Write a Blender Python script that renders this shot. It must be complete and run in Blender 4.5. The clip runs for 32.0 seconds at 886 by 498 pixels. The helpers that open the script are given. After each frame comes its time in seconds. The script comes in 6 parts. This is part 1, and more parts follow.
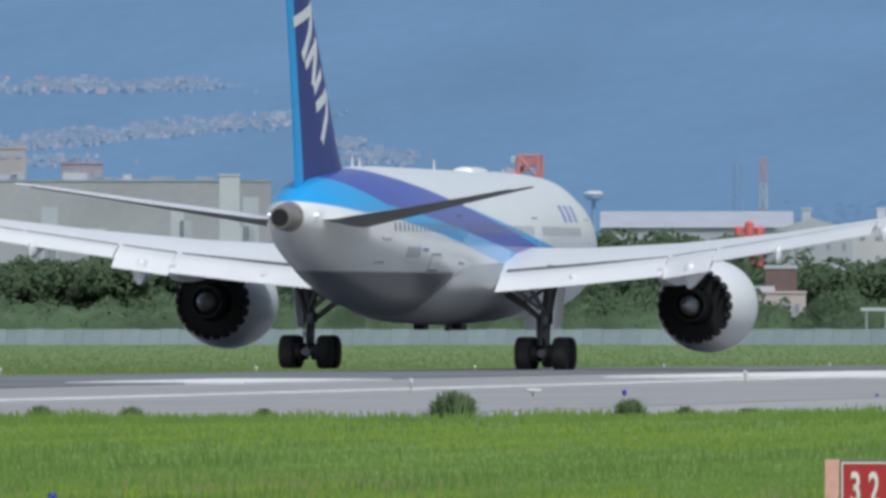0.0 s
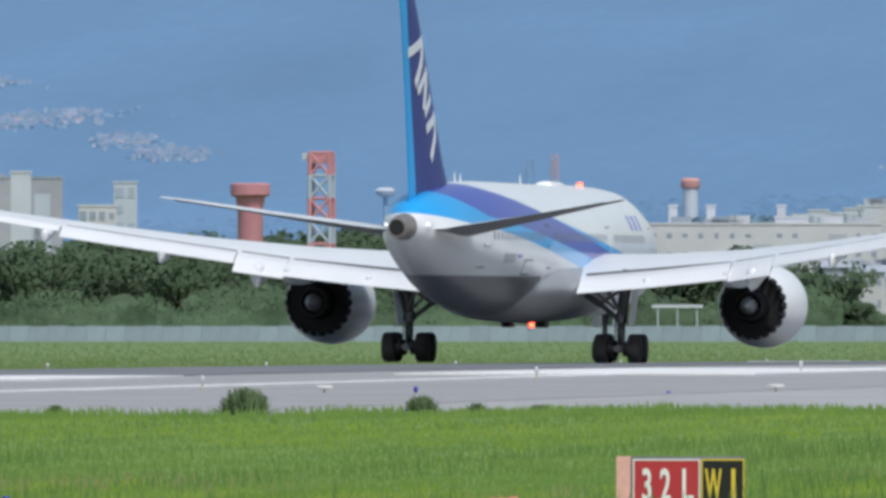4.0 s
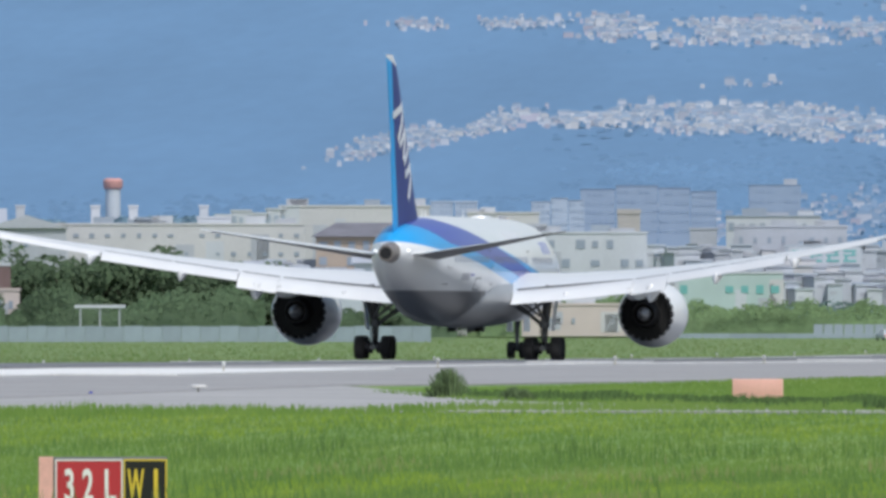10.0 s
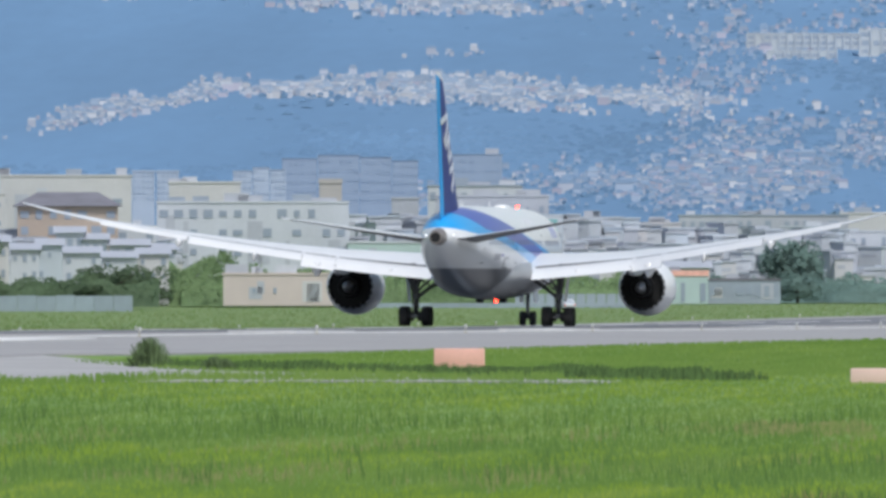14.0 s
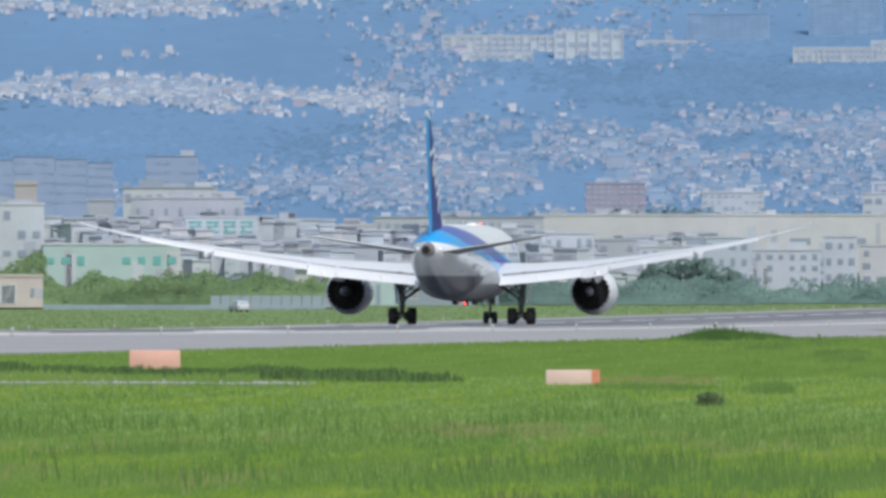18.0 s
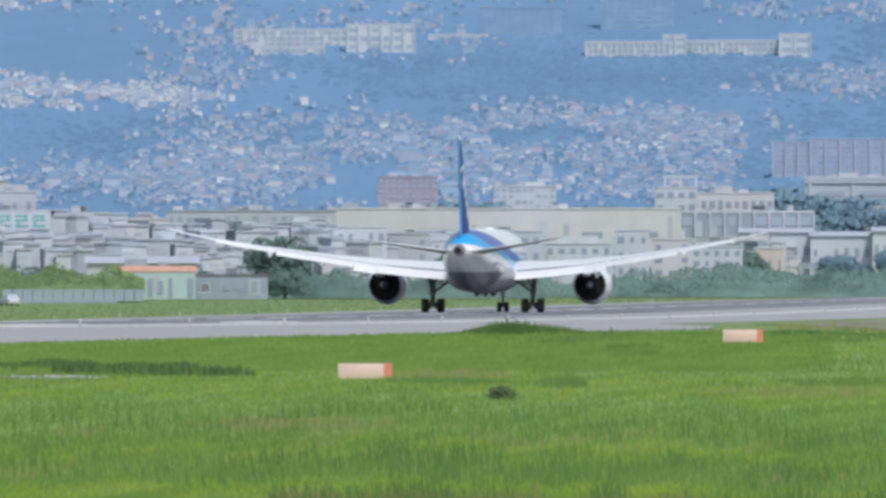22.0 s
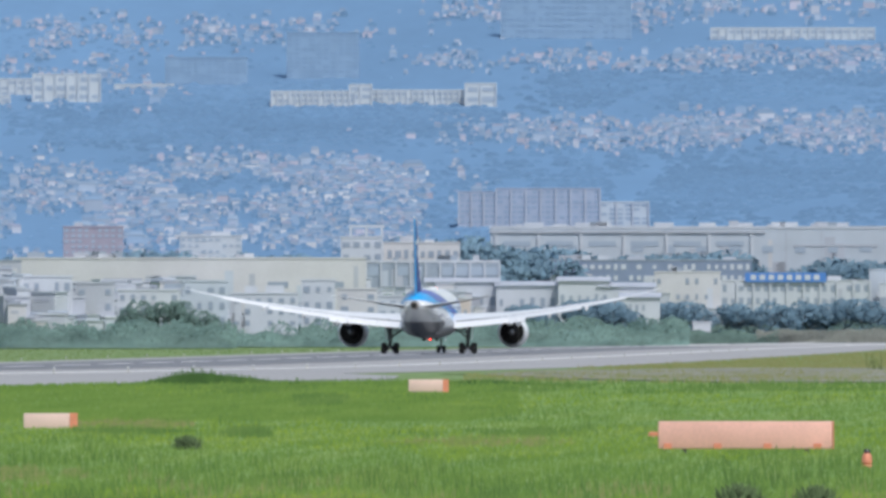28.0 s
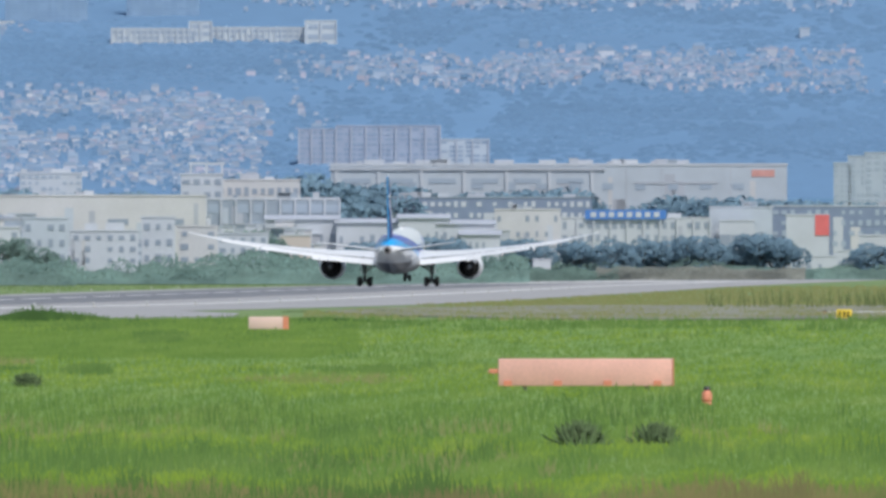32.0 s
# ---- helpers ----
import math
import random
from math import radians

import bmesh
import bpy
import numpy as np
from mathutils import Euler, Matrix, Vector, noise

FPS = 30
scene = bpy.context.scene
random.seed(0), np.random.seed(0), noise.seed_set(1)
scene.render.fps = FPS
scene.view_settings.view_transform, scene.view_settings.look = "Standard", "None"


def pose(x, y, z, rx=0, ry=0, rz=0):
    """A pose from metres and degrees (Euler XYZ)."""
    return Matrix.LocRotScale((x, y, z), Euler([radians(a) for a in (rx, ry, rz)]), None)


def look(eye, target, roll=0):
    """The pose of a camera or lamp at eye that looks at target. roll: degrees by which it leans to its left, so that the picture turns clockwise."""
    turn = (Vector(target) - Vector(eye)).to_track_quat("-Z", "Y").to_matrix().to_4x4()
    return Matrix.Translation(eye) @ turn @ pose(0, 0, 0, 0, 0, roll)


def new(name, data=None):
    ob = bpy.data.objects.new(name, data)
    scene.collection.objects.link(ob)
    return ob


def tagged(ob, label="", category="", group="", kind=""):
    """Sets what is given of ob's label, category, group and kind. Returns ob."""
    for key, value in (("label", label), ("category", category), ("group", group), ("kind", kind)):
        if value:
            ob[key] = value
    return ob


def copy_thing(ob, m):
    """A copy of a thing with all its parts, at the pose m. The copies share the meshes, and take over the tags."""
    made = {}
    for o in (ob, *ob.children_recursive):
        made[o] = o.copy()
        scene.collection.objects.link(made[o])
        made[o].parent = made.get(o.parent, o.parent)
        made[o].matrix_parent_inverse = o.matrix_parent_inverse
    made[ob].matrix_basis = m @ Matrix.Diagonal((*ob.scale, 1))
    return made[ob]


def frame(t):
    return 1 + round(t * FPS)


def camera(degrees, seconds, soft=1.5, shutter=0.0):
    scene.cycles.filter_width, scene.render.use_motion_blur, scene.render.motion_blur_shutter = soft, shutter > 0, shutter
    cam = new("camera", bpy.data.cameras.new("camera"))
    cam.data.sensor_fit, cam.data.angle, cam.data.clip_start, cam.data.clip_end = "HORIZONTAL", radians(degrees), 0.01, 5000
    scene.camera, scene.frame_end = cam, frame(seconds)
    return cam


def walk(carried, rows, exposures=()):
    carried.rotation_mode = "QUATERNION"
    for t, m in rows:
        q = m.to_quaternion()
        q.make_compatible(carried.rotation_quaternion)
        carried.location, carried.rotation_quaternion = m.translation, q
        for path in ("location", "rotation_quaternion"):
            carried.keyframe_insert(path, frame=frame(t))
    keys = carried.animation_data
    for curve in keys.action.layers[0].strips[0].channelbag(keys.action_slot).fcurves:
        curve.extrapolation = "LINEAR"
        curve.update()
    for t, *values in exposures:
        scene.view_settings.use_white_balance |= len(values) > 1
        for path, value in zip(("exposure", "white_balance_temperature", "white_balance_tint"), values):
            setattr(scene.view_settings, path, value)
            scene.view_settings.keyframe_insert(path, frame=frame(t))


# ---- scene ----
# One unit of bearing is 1/27000 rad, counted to the right; AHEAD is the bearing of the runway's direction (+Y).
FAR, AHEAD, LEVEL, EYE = 27000.0, 5762.0, 565.0, 3.2
RUNWAY_X = -115.0


def sight(u, v, r):
    """The place at bearing u and depression v, r metres off."""
    a = (u - AHEAD) / FAR
    return Vector((r * math.sin(a), r * math.cos(a), EYE + (LEVEL - v) / FAR * r))


def aim(u, v):
    return pose(0, 0, EYE, 90 + math.degrees((LEVEL - 441 - v) / FAR), 0, -math.degrees((784 + u - AHEAD) / FAR))


cam = camera(2 * math.degrees(math.atan(784 / FAR)), 32.0, soft=3.3)
walk(cam, [(t, aim(u, v)) for t, u, v in (
    (0, 0, 0), (0.5, 38, 5), (1, 90, 11), (1.5, 127, 12), (2, 157, 13), (2.5, 191, 14), (4.5, 440, 8), (5, 519, 31),
    (5.5, 633, 59), (6, 747, 37), (6.5, 866, 22), (7, 973, 3), (7.5, 1061, -8), (8, 1142, -13), (8.5, 1206, -20),
    (9, 1282, -21), (9.5, 1344, -9), (10, 1391, 5), (10.5, 1431, 27), (11, 1500, 52), (11.5, 1560, 41), (12, 1618, 21),
    (12.5, 1709, 30), (13, 1778, 29), (13.5, 1841, 45), (14, 1919, 59), (14.5, 1996, 48), (15, 2082, 50), (15.5, 2159, 39),
    (17.5, 2428, 61), (18, 2458, 56), (18.5, 2485, 37), (19, 2533, 35), (19.5, 2599, 42), (20, 2661, 54), (20.5, 2693, 52),
    (21, 2723, 57), (21.5, 2755, 59), (22, 2826, 67), (22.5, 2910, 55), (23, 2979, 62), (23.5, 3001, 69), (24, 3010, 75),
    (24.5, 3057, 76), (25, 3114, 53), (25.5, 3166, 20), (27.5, 3311, -27), (28, 3382, -21), (28.5, 3443, -5),
    (29, 3478, -7), (29.5, 3501, 5), (30, 3531, 24), (30.5, 3590, 50), (31, 3635, 61), (31.5, 3651, 63), (32, 3665, 90))],
    [(0, -0.18, 6300, 7), (2, -0.17, 6300, 7), (5, 0.0, 6300, 7), (13, 0.0, 6350, 8), (20, 0.05, 6350, 8), (29, 0.1, 6250, 8), (32, 0.08, 6350, 8)])

# ---- light: bright hazy day, sun high behind the camera's right shoulder ----
SUN_EL, SUN_AZ = radians(58), radians(148)
world = bpy.data.worlds.new("sky")
scene.world = world
world.use_nodes = True
sky = world.node_tree.nodes.new("ShaderNodeTexSky")
sky.sky_type, sky.sun_disc = "NISHITA", False
sky.sun_elevation, sky.sun_rotation = SUN_EL, SUN_AZ
sky.dust_density, sky.air_density = 3.0, 1.2
world.node_tree.nodes["Background"].inputs[1].default_value = 0.12
world.node_tree.links.new(sky.outputs[0], world.node_tree.nodes["Background"].inputs[0])
sun = new("sun", bpy.data.lights.new("sun", "SUN"))
sun.data.energy, sun.data.angle, sun.data.color = 2.4, radians(4), (1.0, 0.975, 0.94)
sun_way = Vector((math.sin(SUN_AZ) * math.cos(SUN_EL), math.cos(SUN_AZ) * math.cos(SUN_EL), math.sin(SUN_EL)))
sun.matrix_world = look(sun_way * 300, (0, 0, 0))


# ---- materials ----
def material(name, color, rough=0.7, metal=0.0, spread=0.0, grain=0.0, scale=1.0, bump=0.0, coat=0.0, emit=0.0, islands=0.0, objects=0.0, squash=1.0):
    """A surface with stains (spread, at 1/scale metres), fine grain, relief, and a shift from piece to piece."""
    m = bpy.data.materials.new(name)
    m.use_nodes = True
    nt = m.node_tree
    bs = nt.nodes["Principled BSDF"]
    bs.inputs["Roughness"].default_value, bs.inputs["Metallic"].default_value = rough, metal
    bs.inputs["Coat Weight"].default_value = coat
    bs.inputs["Coat Roughness"].default_value = 0.15
    bs.inputs["Base Color"].default_value = (*color, 1)
    if emit:
        bs.inputs["Emission Color"].default_value, bs.inputs["Emission Strength"].default_value = (*color, 1), emit
    out = None
    if spread or grain or islands or objects:
        co = nt.nodes.new("ShaderNodeTexCoord").outputs["Object"]
        val = None
        if squash != 1.0:
            mp = nt.nodes.new("ShaderNodeMapping")
            mp.inputs["Scale"].default_value = (1.0, squash, 1.0)
            nt.links.new(co, mp.inputs["Vector"])
            co = mp.outputs[0]

        def add(sock, amount, val):
            mr = nt.nodes.new("ShaderNodeMapRange")
            mr.inputs["From Min"].default_value, mr.inputs["From Max"].default_value = 0.25, 0.75
            mr.inputs["To Min"].default_value, mr.inputs["To Max"].default_value = 1 - amount, 1 + amount
            nt.links.new(sock, mr.inputs["Value"])
            if val is None:
                return mr.outputs[0]
            mu = nt.nodes.new("ShaderNodeMath")
            mu.operation = "MULTIPLY"
            nt.links.new(val, mu.inputs[0])
            nt.links.new(mr.outputs[0], mu.inputs[1])
            return mu.outputs[0]

        for amount, s in ((spread, scale), (grain, scale * 14)):
            if amount:
                nz = nt.nodes.new("ShaderNodeTexNoise")
                nz.inputs["Scale"].default_value, nz.inputs["Detail"].default_value = s, 4
                nt.links.new(co, nz.inputs["Vector"])
                val = add(nz.outputs["Fac"], amount, val)
                out = nz.outputs["Fac"]
        if islands:
            val = add(nt.nodes.new("ShaderNodeNewGeometry").outputs["Random Per Island"], islands, val)
        if objects:
            val = add(nt.nodes.new("ShaderNodeObjectInfo").outputs["Random"], objects, val)
        mx = nt.nodes.new("ShaderNodeVectorMath")
        mx.operation = "SCALE"
        mx.inputs[0].default_value = color
        nt.links.new(val, mx.inputs["Scale"])
        nt.links.new(mx.outputs[0], bs.inputs["Base Color"])
        if bump and out:
            bp = nt.nodes.new("ShaderNodeBump")
            bp.inputs["Strength"].default_value, bp.inputs["Distance"].default_value = bump, 0.05
            nt.links.new(out, bp.inputs["Height"])
            nt.links.new(bp.outputs[0], bs.inputs["Normal"])
    return m


def leafy(m, share=0.45):
    """Lets light through thin leaves and blades."""
    nt = m.node_tree
    bs = nt.nodes["Principled BSDF"]
    tr = nt.nodes.new("ShaderNodeBsdfTranslucent")
    nt.links.new(bs.inputs["Base Color"].links[0].from_socket, tr.inputs["Color"])
    mx = nt.nodes.new("ShaderNodeMixShader")
    mx.inputs[0].default_value = share
    nt.links.new(bs.outputs[0], mx.inputs[1])
    nt.links.new(tr.outputs[0], mx.inputs[2])
    nt.links.new(mx.outputs[0], nt.nodes["Material Output"].inputs["Surface"])
    return m


def mix_rule(m, rules):
    """Paint areas on a material: rules of (colour, [(a, b, c, d)...]) where every a*x+b*y+c*z+d > 0 holds, in the object's own metres."""
    nt = m.node_tree
    bs = nt.nodes["Principled BSDF"]
    co = nt.nodes.new("ShaderNodeTexCoord").outputs["Object"]
    link = bs.inputs["Base Color"].links
    col = link[0].from_socket if link else None
    base = tuple(bs.inputs["Base Color"].default_value)
    for color, tests in rules:
        mask = None
        for a, b, c, d in tests:
            dot = nt.nodes.new("ShaderNodeVectorMath")
            dot.operation = "DOT_PRODUCT"
            dot.inputs[1].default_value = (a, b, c)
            nt.links.new(co, dot.inputs[0])
            mr = nt.nodes.new("ShaderNodeMapRange")
            mr.inputs["From Min"].default_value, mr.inputs["From Max"].default_value = -d - 0.04, -d + 0.04
            nt.links.new(dot.outputs["Value"], mr.inputs["Value"])
            if mask is None:
                mask = mr.outputs[0]
            else:
                mu = nt.nodes.new("ShaderNodeMath")
                mu.operation = "MULTIPLY"
                nt.links.new(mask, mu.inputs[0])
                nt.links.new(mr.outputs[0], mu.inputs[1])
                mask = mu.outputs[0]
        mx = nt.nodes.new("ShaderNodeMix")
        mx.data_type = "RGBA"
        nt.links.new(mask, mx.inputs["Factor"])
        if col is None:
            mx.inputs["A"].default_value = base
        else:
            nt.links.new(col, mx.inputs["A"])
        mx.inputs["B"].default_value = (*color, 1)
        col = mx.outputs["Result"]
    nt.links.new(col, bs.inputs["Base Color"])
    return m


LIT_INDIGO, CYAN, SHADED_BELLY = (0.055, 0.066, 0.40), (0.022, 0.36, 0.78), (0.14, 0.145, 0.155)
M = dict(
    white=material("white_paint", (0.80, 0.81, 0.82), 0.32, spread=0.03, scale=0.4, coat=0.3),
    wing=material("wing_paint", (0.74, 0.75, 0.76), 0.38, spread=0.04, scale=0.5, coat=0.2),
    fairing=material("fairing_paint", (0.33, 0.34, 0.355), 0.38, spread=0.06, scale=0.5),
    indigo=material("indigo_paint", LIT_INDIGO, 0.3, coat=0.4),
    dark=material("dark_metal", (0.02, 0.02, 0.022), 0.5, 0.3, spread=0.2, scale=3),
    soot=material("sooty_lining", (0.012, 0.012, 0.013), 0.75),
    exhaust=material("burnt_metal", (0.30, 0.265, 0.24), 0.5, 0.5, spread=0.25, scale=2),
    steel=material("grey_steel", (0.16, 0.165, 0.17), 0.45, 0.5, spread=0.15, scale=2),
    rubber=material("tyre_rubber", (0.016, 0.016, 0.017), 0.85, spread=0.15, scale=4),
    rim=material("wheel_rim", (0.22, 0.22, 0.22), 0.4, 0.6),
    glass=material("cabin_glass", (0.16, 0.18, 0.26), 0.3),
    beacon=material("red_beacon", (1.0, 0.06, 0.03), 0.4, emit=12.0),
    lamp=material("white_light", (1.0, 1.0, 1.0), 0.3, emit=1.0),
    stab=material("shaded_tailplane_paint", (0.2, 0.2, 0.205), 0.45, spread=0.08, scale=0.6),
    plug=material("plug_metal", (0.34, 0.34, 0.35), 0.45, 0.4, spread=0.15, scale=2),
    mark=material("faded_mark", (0.36, 0.37, 0.41), 0.4),
    ghost=material("pale_mark", (0.64, 0.65, 0.68), 0.4),
    name=material("name_blue", (0.22, 0.25, 0.52), 0.4),
    clear=material("clear_cover", (0.6, 0.62, 0.63), 0.1),
    seam=material("seam_shadow", (0.12, 0.125, 0.13), 0.6),
)
M["livery"] = mix_rule(material("fuselage_livery", (0.80, 0.81, 0.82), 0.3, spread=0.025, scale=0.4, coat=0.35), [
    (CYAN, [(0, 0.08, 1, -4.5), (0, -0.085, -1, 7.2 - 1.0), (0, -1, 0, 15)]),
    (CYAN, [(0, 0.065, 1, -4.75), (0, -1, 0, -19.5)]),
    ((0.20, 0.50, 0.88), [(0, 0.08, 1, -4.5), (0, -0.074, -1, 5.13), (0, 0.9, -1, 11.5), (0, -1, 0, 3)]),
    # indigo stripe lightened for sun gloss; the fin has this paint darker
    (LIT_INDIGO, [(0, 0.074, 1, -5.13), (0, -0.105, -1, 6.08), (0, -1, 0, 14), (0, 1, 0, 20)]),
    (LIT_INDIGO, [(0, 0.20, 1, -2.62), (0, -1, 0, -19.9), (0, 1, 0, 28)]),
    # grey belly paint, darkened with the shade under the rear body
    (SHADED_BELLY, [(0, 0, -1, 3.95), (0, -1, 0, -8.5)]),
])
M["fin"] = mix_rule(material("fin_livery", (0.013, 0.026, 0.20), 0.45, coat=0.05), [
    (CYAN, [(0, -1, -0.325, -24.8)]),
    ((0.8, 0.8, 0.82), [(0, 0.15, 1, -12.1)]),
])


# ---- mesh helpers ----
def part(name, geo, mat, parent=None, label="", smooth=True):
    """Links vertices and faces as ONE mesh object under a thing or a part."""
    if isinstance(geo, bmesh.types.BMesh):
        me = bpy.data.meshes.new(name)
        geo.to_mesh(me)
        geo.free()
    elif isinstance(geo, bpy.types.Mesh):
        me = geo
    else:
        me = bpy.data.meshes.new(name)
        me.from_pydata(geo[0], [], geo[1])
    if not me.materials:
        me.materials.append(mat)
        if smooth:
            me.shade_smooth()
            me.set_sharp_from_angle(angle=radians(38))
    ob = new(name, me)
    if parent is not None:
        ob.parent = parent
    if label:
        ob["label"] = label
    return ob


def join(*geos):
    vs, fs = [], []
    for v, f in geos:
        n = len(vs)
        vs += [tuple(p) for p in v]
        fs += [tuple(i + n for i in q) for q in f]
    return vs, fs


def box(x0, x1, y0, y1, z0, z1):
    v = [(x, y, z) for z in (z0, z1) for x, y in ((x0, y0), (x1, y0), (x1, y1), (x0, y1))]
    return v, [(3, 2, 1, 0), (4, 5, 6, 7), (0, 1, 5, 4), (1, 2, 6, 5), (2, 3, 7, 6), (3, 0, 4, 7)]


def loft(rings, cap=True):
    n = len(rings[0])
    v = [tuple(p) for r in rings for p in r]
    f = [(i * n + j, i * n + (j + 1) % n, (i + 1) * n + (j + 1) % n, (i + 1) * n + j) for i in range(len(rings) - 1) for j in range(n)]
    if cap:
        f += [tuple(range(n))[::-1], tuple(range((len(rings) - 1) * n, len(rings) * n))]
    return v, f


def tube(a, b, r0, r1=None, n=12):
    a, b = Vector(a), Vector(b)
    r1 = r0 if r1 is None else r1
    q = (b - a).to_track_quat("Z", "Y")
    ring = [q @ Vector((math.cos(2 * math.pi * k / n), math.sin(2 * math.pi * k / n), 0)) for k in range(n)]
    return loft([[a + p * r0 for p in ring], [b + p * r1 for p in ring]])


def turned(profile, axis="y", n=28, at=(0, 0, 0)):
    """A body of revolution from (distance along the axis, radius)."""
    rings = []
    for d, r in profile:
        ring = []
        for k in range(n):
            c, s = r * math.cos(2 * math.pi * k / n), r * math.sin(2 * math.pi * k / n)
            p = {"y": (c, d, s), "x": (d, c, s), "z": (c, s, d)}[axis]
            ring.append((p[0] + at[0], p[1] + at[1], p[2] + at[2]))
        rings.append(ring)
    return loft(rings)


def bevelled(geo, w):
    bm = bmesh.new()
    vs = [bm.verts.new(p) for p in geo[0]]
    for f in geo[1]:
        bm.faces.new([vs[i] for i in f])
    bmesh.ops.bevel(bm, geom=bm.edges[:], offset=w, segments=2, affect="EDGES", profile=0.5)
    return bm


def thing(name, label, category, m, group="", kind=""):
    ob = new(name)
    ob.empty_display_size = 0.2
    ob.matrix_basis = m
    return tagged(ob, label, category, group, kind)



# ---- the ground ----
PROFILE_Y = (-600, 190, 400, 613, 760, 836, 996, 1310, 1547, 1904, 2231, 2800, 6000)
PROFILE_Z = (0.8, 0.8, 0.95, 1.1, 0.8, 0.65, 0.35, 0.0, 0.05, 0.25, 0.5, 0.6, 0.6)


def gz(x, y):
    """Height of the ground: a shallow dip along the runway, and a fall beyond its crown."""
    z = 0.0
    for k in range(5):
        z += np.interp(y + (k - 2) * 40, PROFILE_Y, PROFILE_Z) / 5
    fall = np.clip((RUNWAY_X - x) / 30, 0, 1) * 0.45
    return z - fall


GROUND_Y = sorted(set([-600, -200, 0, 100] + list(range(150, 2400, 30)) + list(range(2400, 5000, 200)) + [5200, 9000]))


def strip(x0, x1, y0, y1, lift, thick=0.0, slices=1):
    """A sheet that follows the ground."""
    ys = [y0] + [y for y in GROUND_Y if y0 < y < y1] + [y1]
    xs = [x0 + (x1 - x0) * k / slices for k in range(slices + 1)]
    n = len(xs)
    v = [(x, y, float(gz(x, y)) + lift) for y in ys for x in xs]
    f = [(i * n + j, i * n + j + 1, (i + 1) * n + j + 1, (i + 1) * n + j) for i in range(len(ys) - 1) for j in range(n - 1)]
    # the sheet's edges reach down into the soil
    m, low = len(v), lift + 0.08
    rim = [i * n + n - 1 for i in range(len(ys))][::-1] + list(range(n))[::-1][1:]
    v += [(v[i][0], v[i][1], v[i][2] - low) for i in rim]
    f += [(rim[k], rim[k + 1], m + k + 1, m + k) for k in range(len(rim) - 1)]
    return v, f


def patch(poly, lift, step=12.0):
    """A flat-edged area with its outline given, cut along the ground's own lines."""
    bm = bmesh.new()
    bm.faces.new([bm.verts.new((x, y, 0)) for x, y in poly])
    lo, hi = min(p[1] for p in poly), max(p[1] for p in poly)
    for y in [g for g in GROUND_Y if lo < g < hi]:
        bmesh.ops.bisect_plane(bm, geom=bm.verts[:] + bm.edges[:] + bm.faces[:], plane_co=(0, y, 0), plane_no=(0, 1, 0))
    for x in (-145.0, -115.0):
        if min(p[0] for p in poly) < x < max(p[0] for p in poly):
            bmesh.ops.bisect_plane(bm, geom=bm.verts[:] + bm.edges[:] + bm.faces[:], plane_co=(x, 0, 0), plane_no=(1, 0, 0))
    for w in bm.verts:
        w.co.z = float(gz(w.co.x, w.co.y)) + lift
    rim = [e for e in bm.edges if e.is_boundary]
    down = bmesh.ops.extrude_edge_only(bm, edges=rim)["geom"]
    for w in down:
        if isinstance(w, bmesh.types.BMVert):
            w.co.z -= lift + 0.08
    return bm


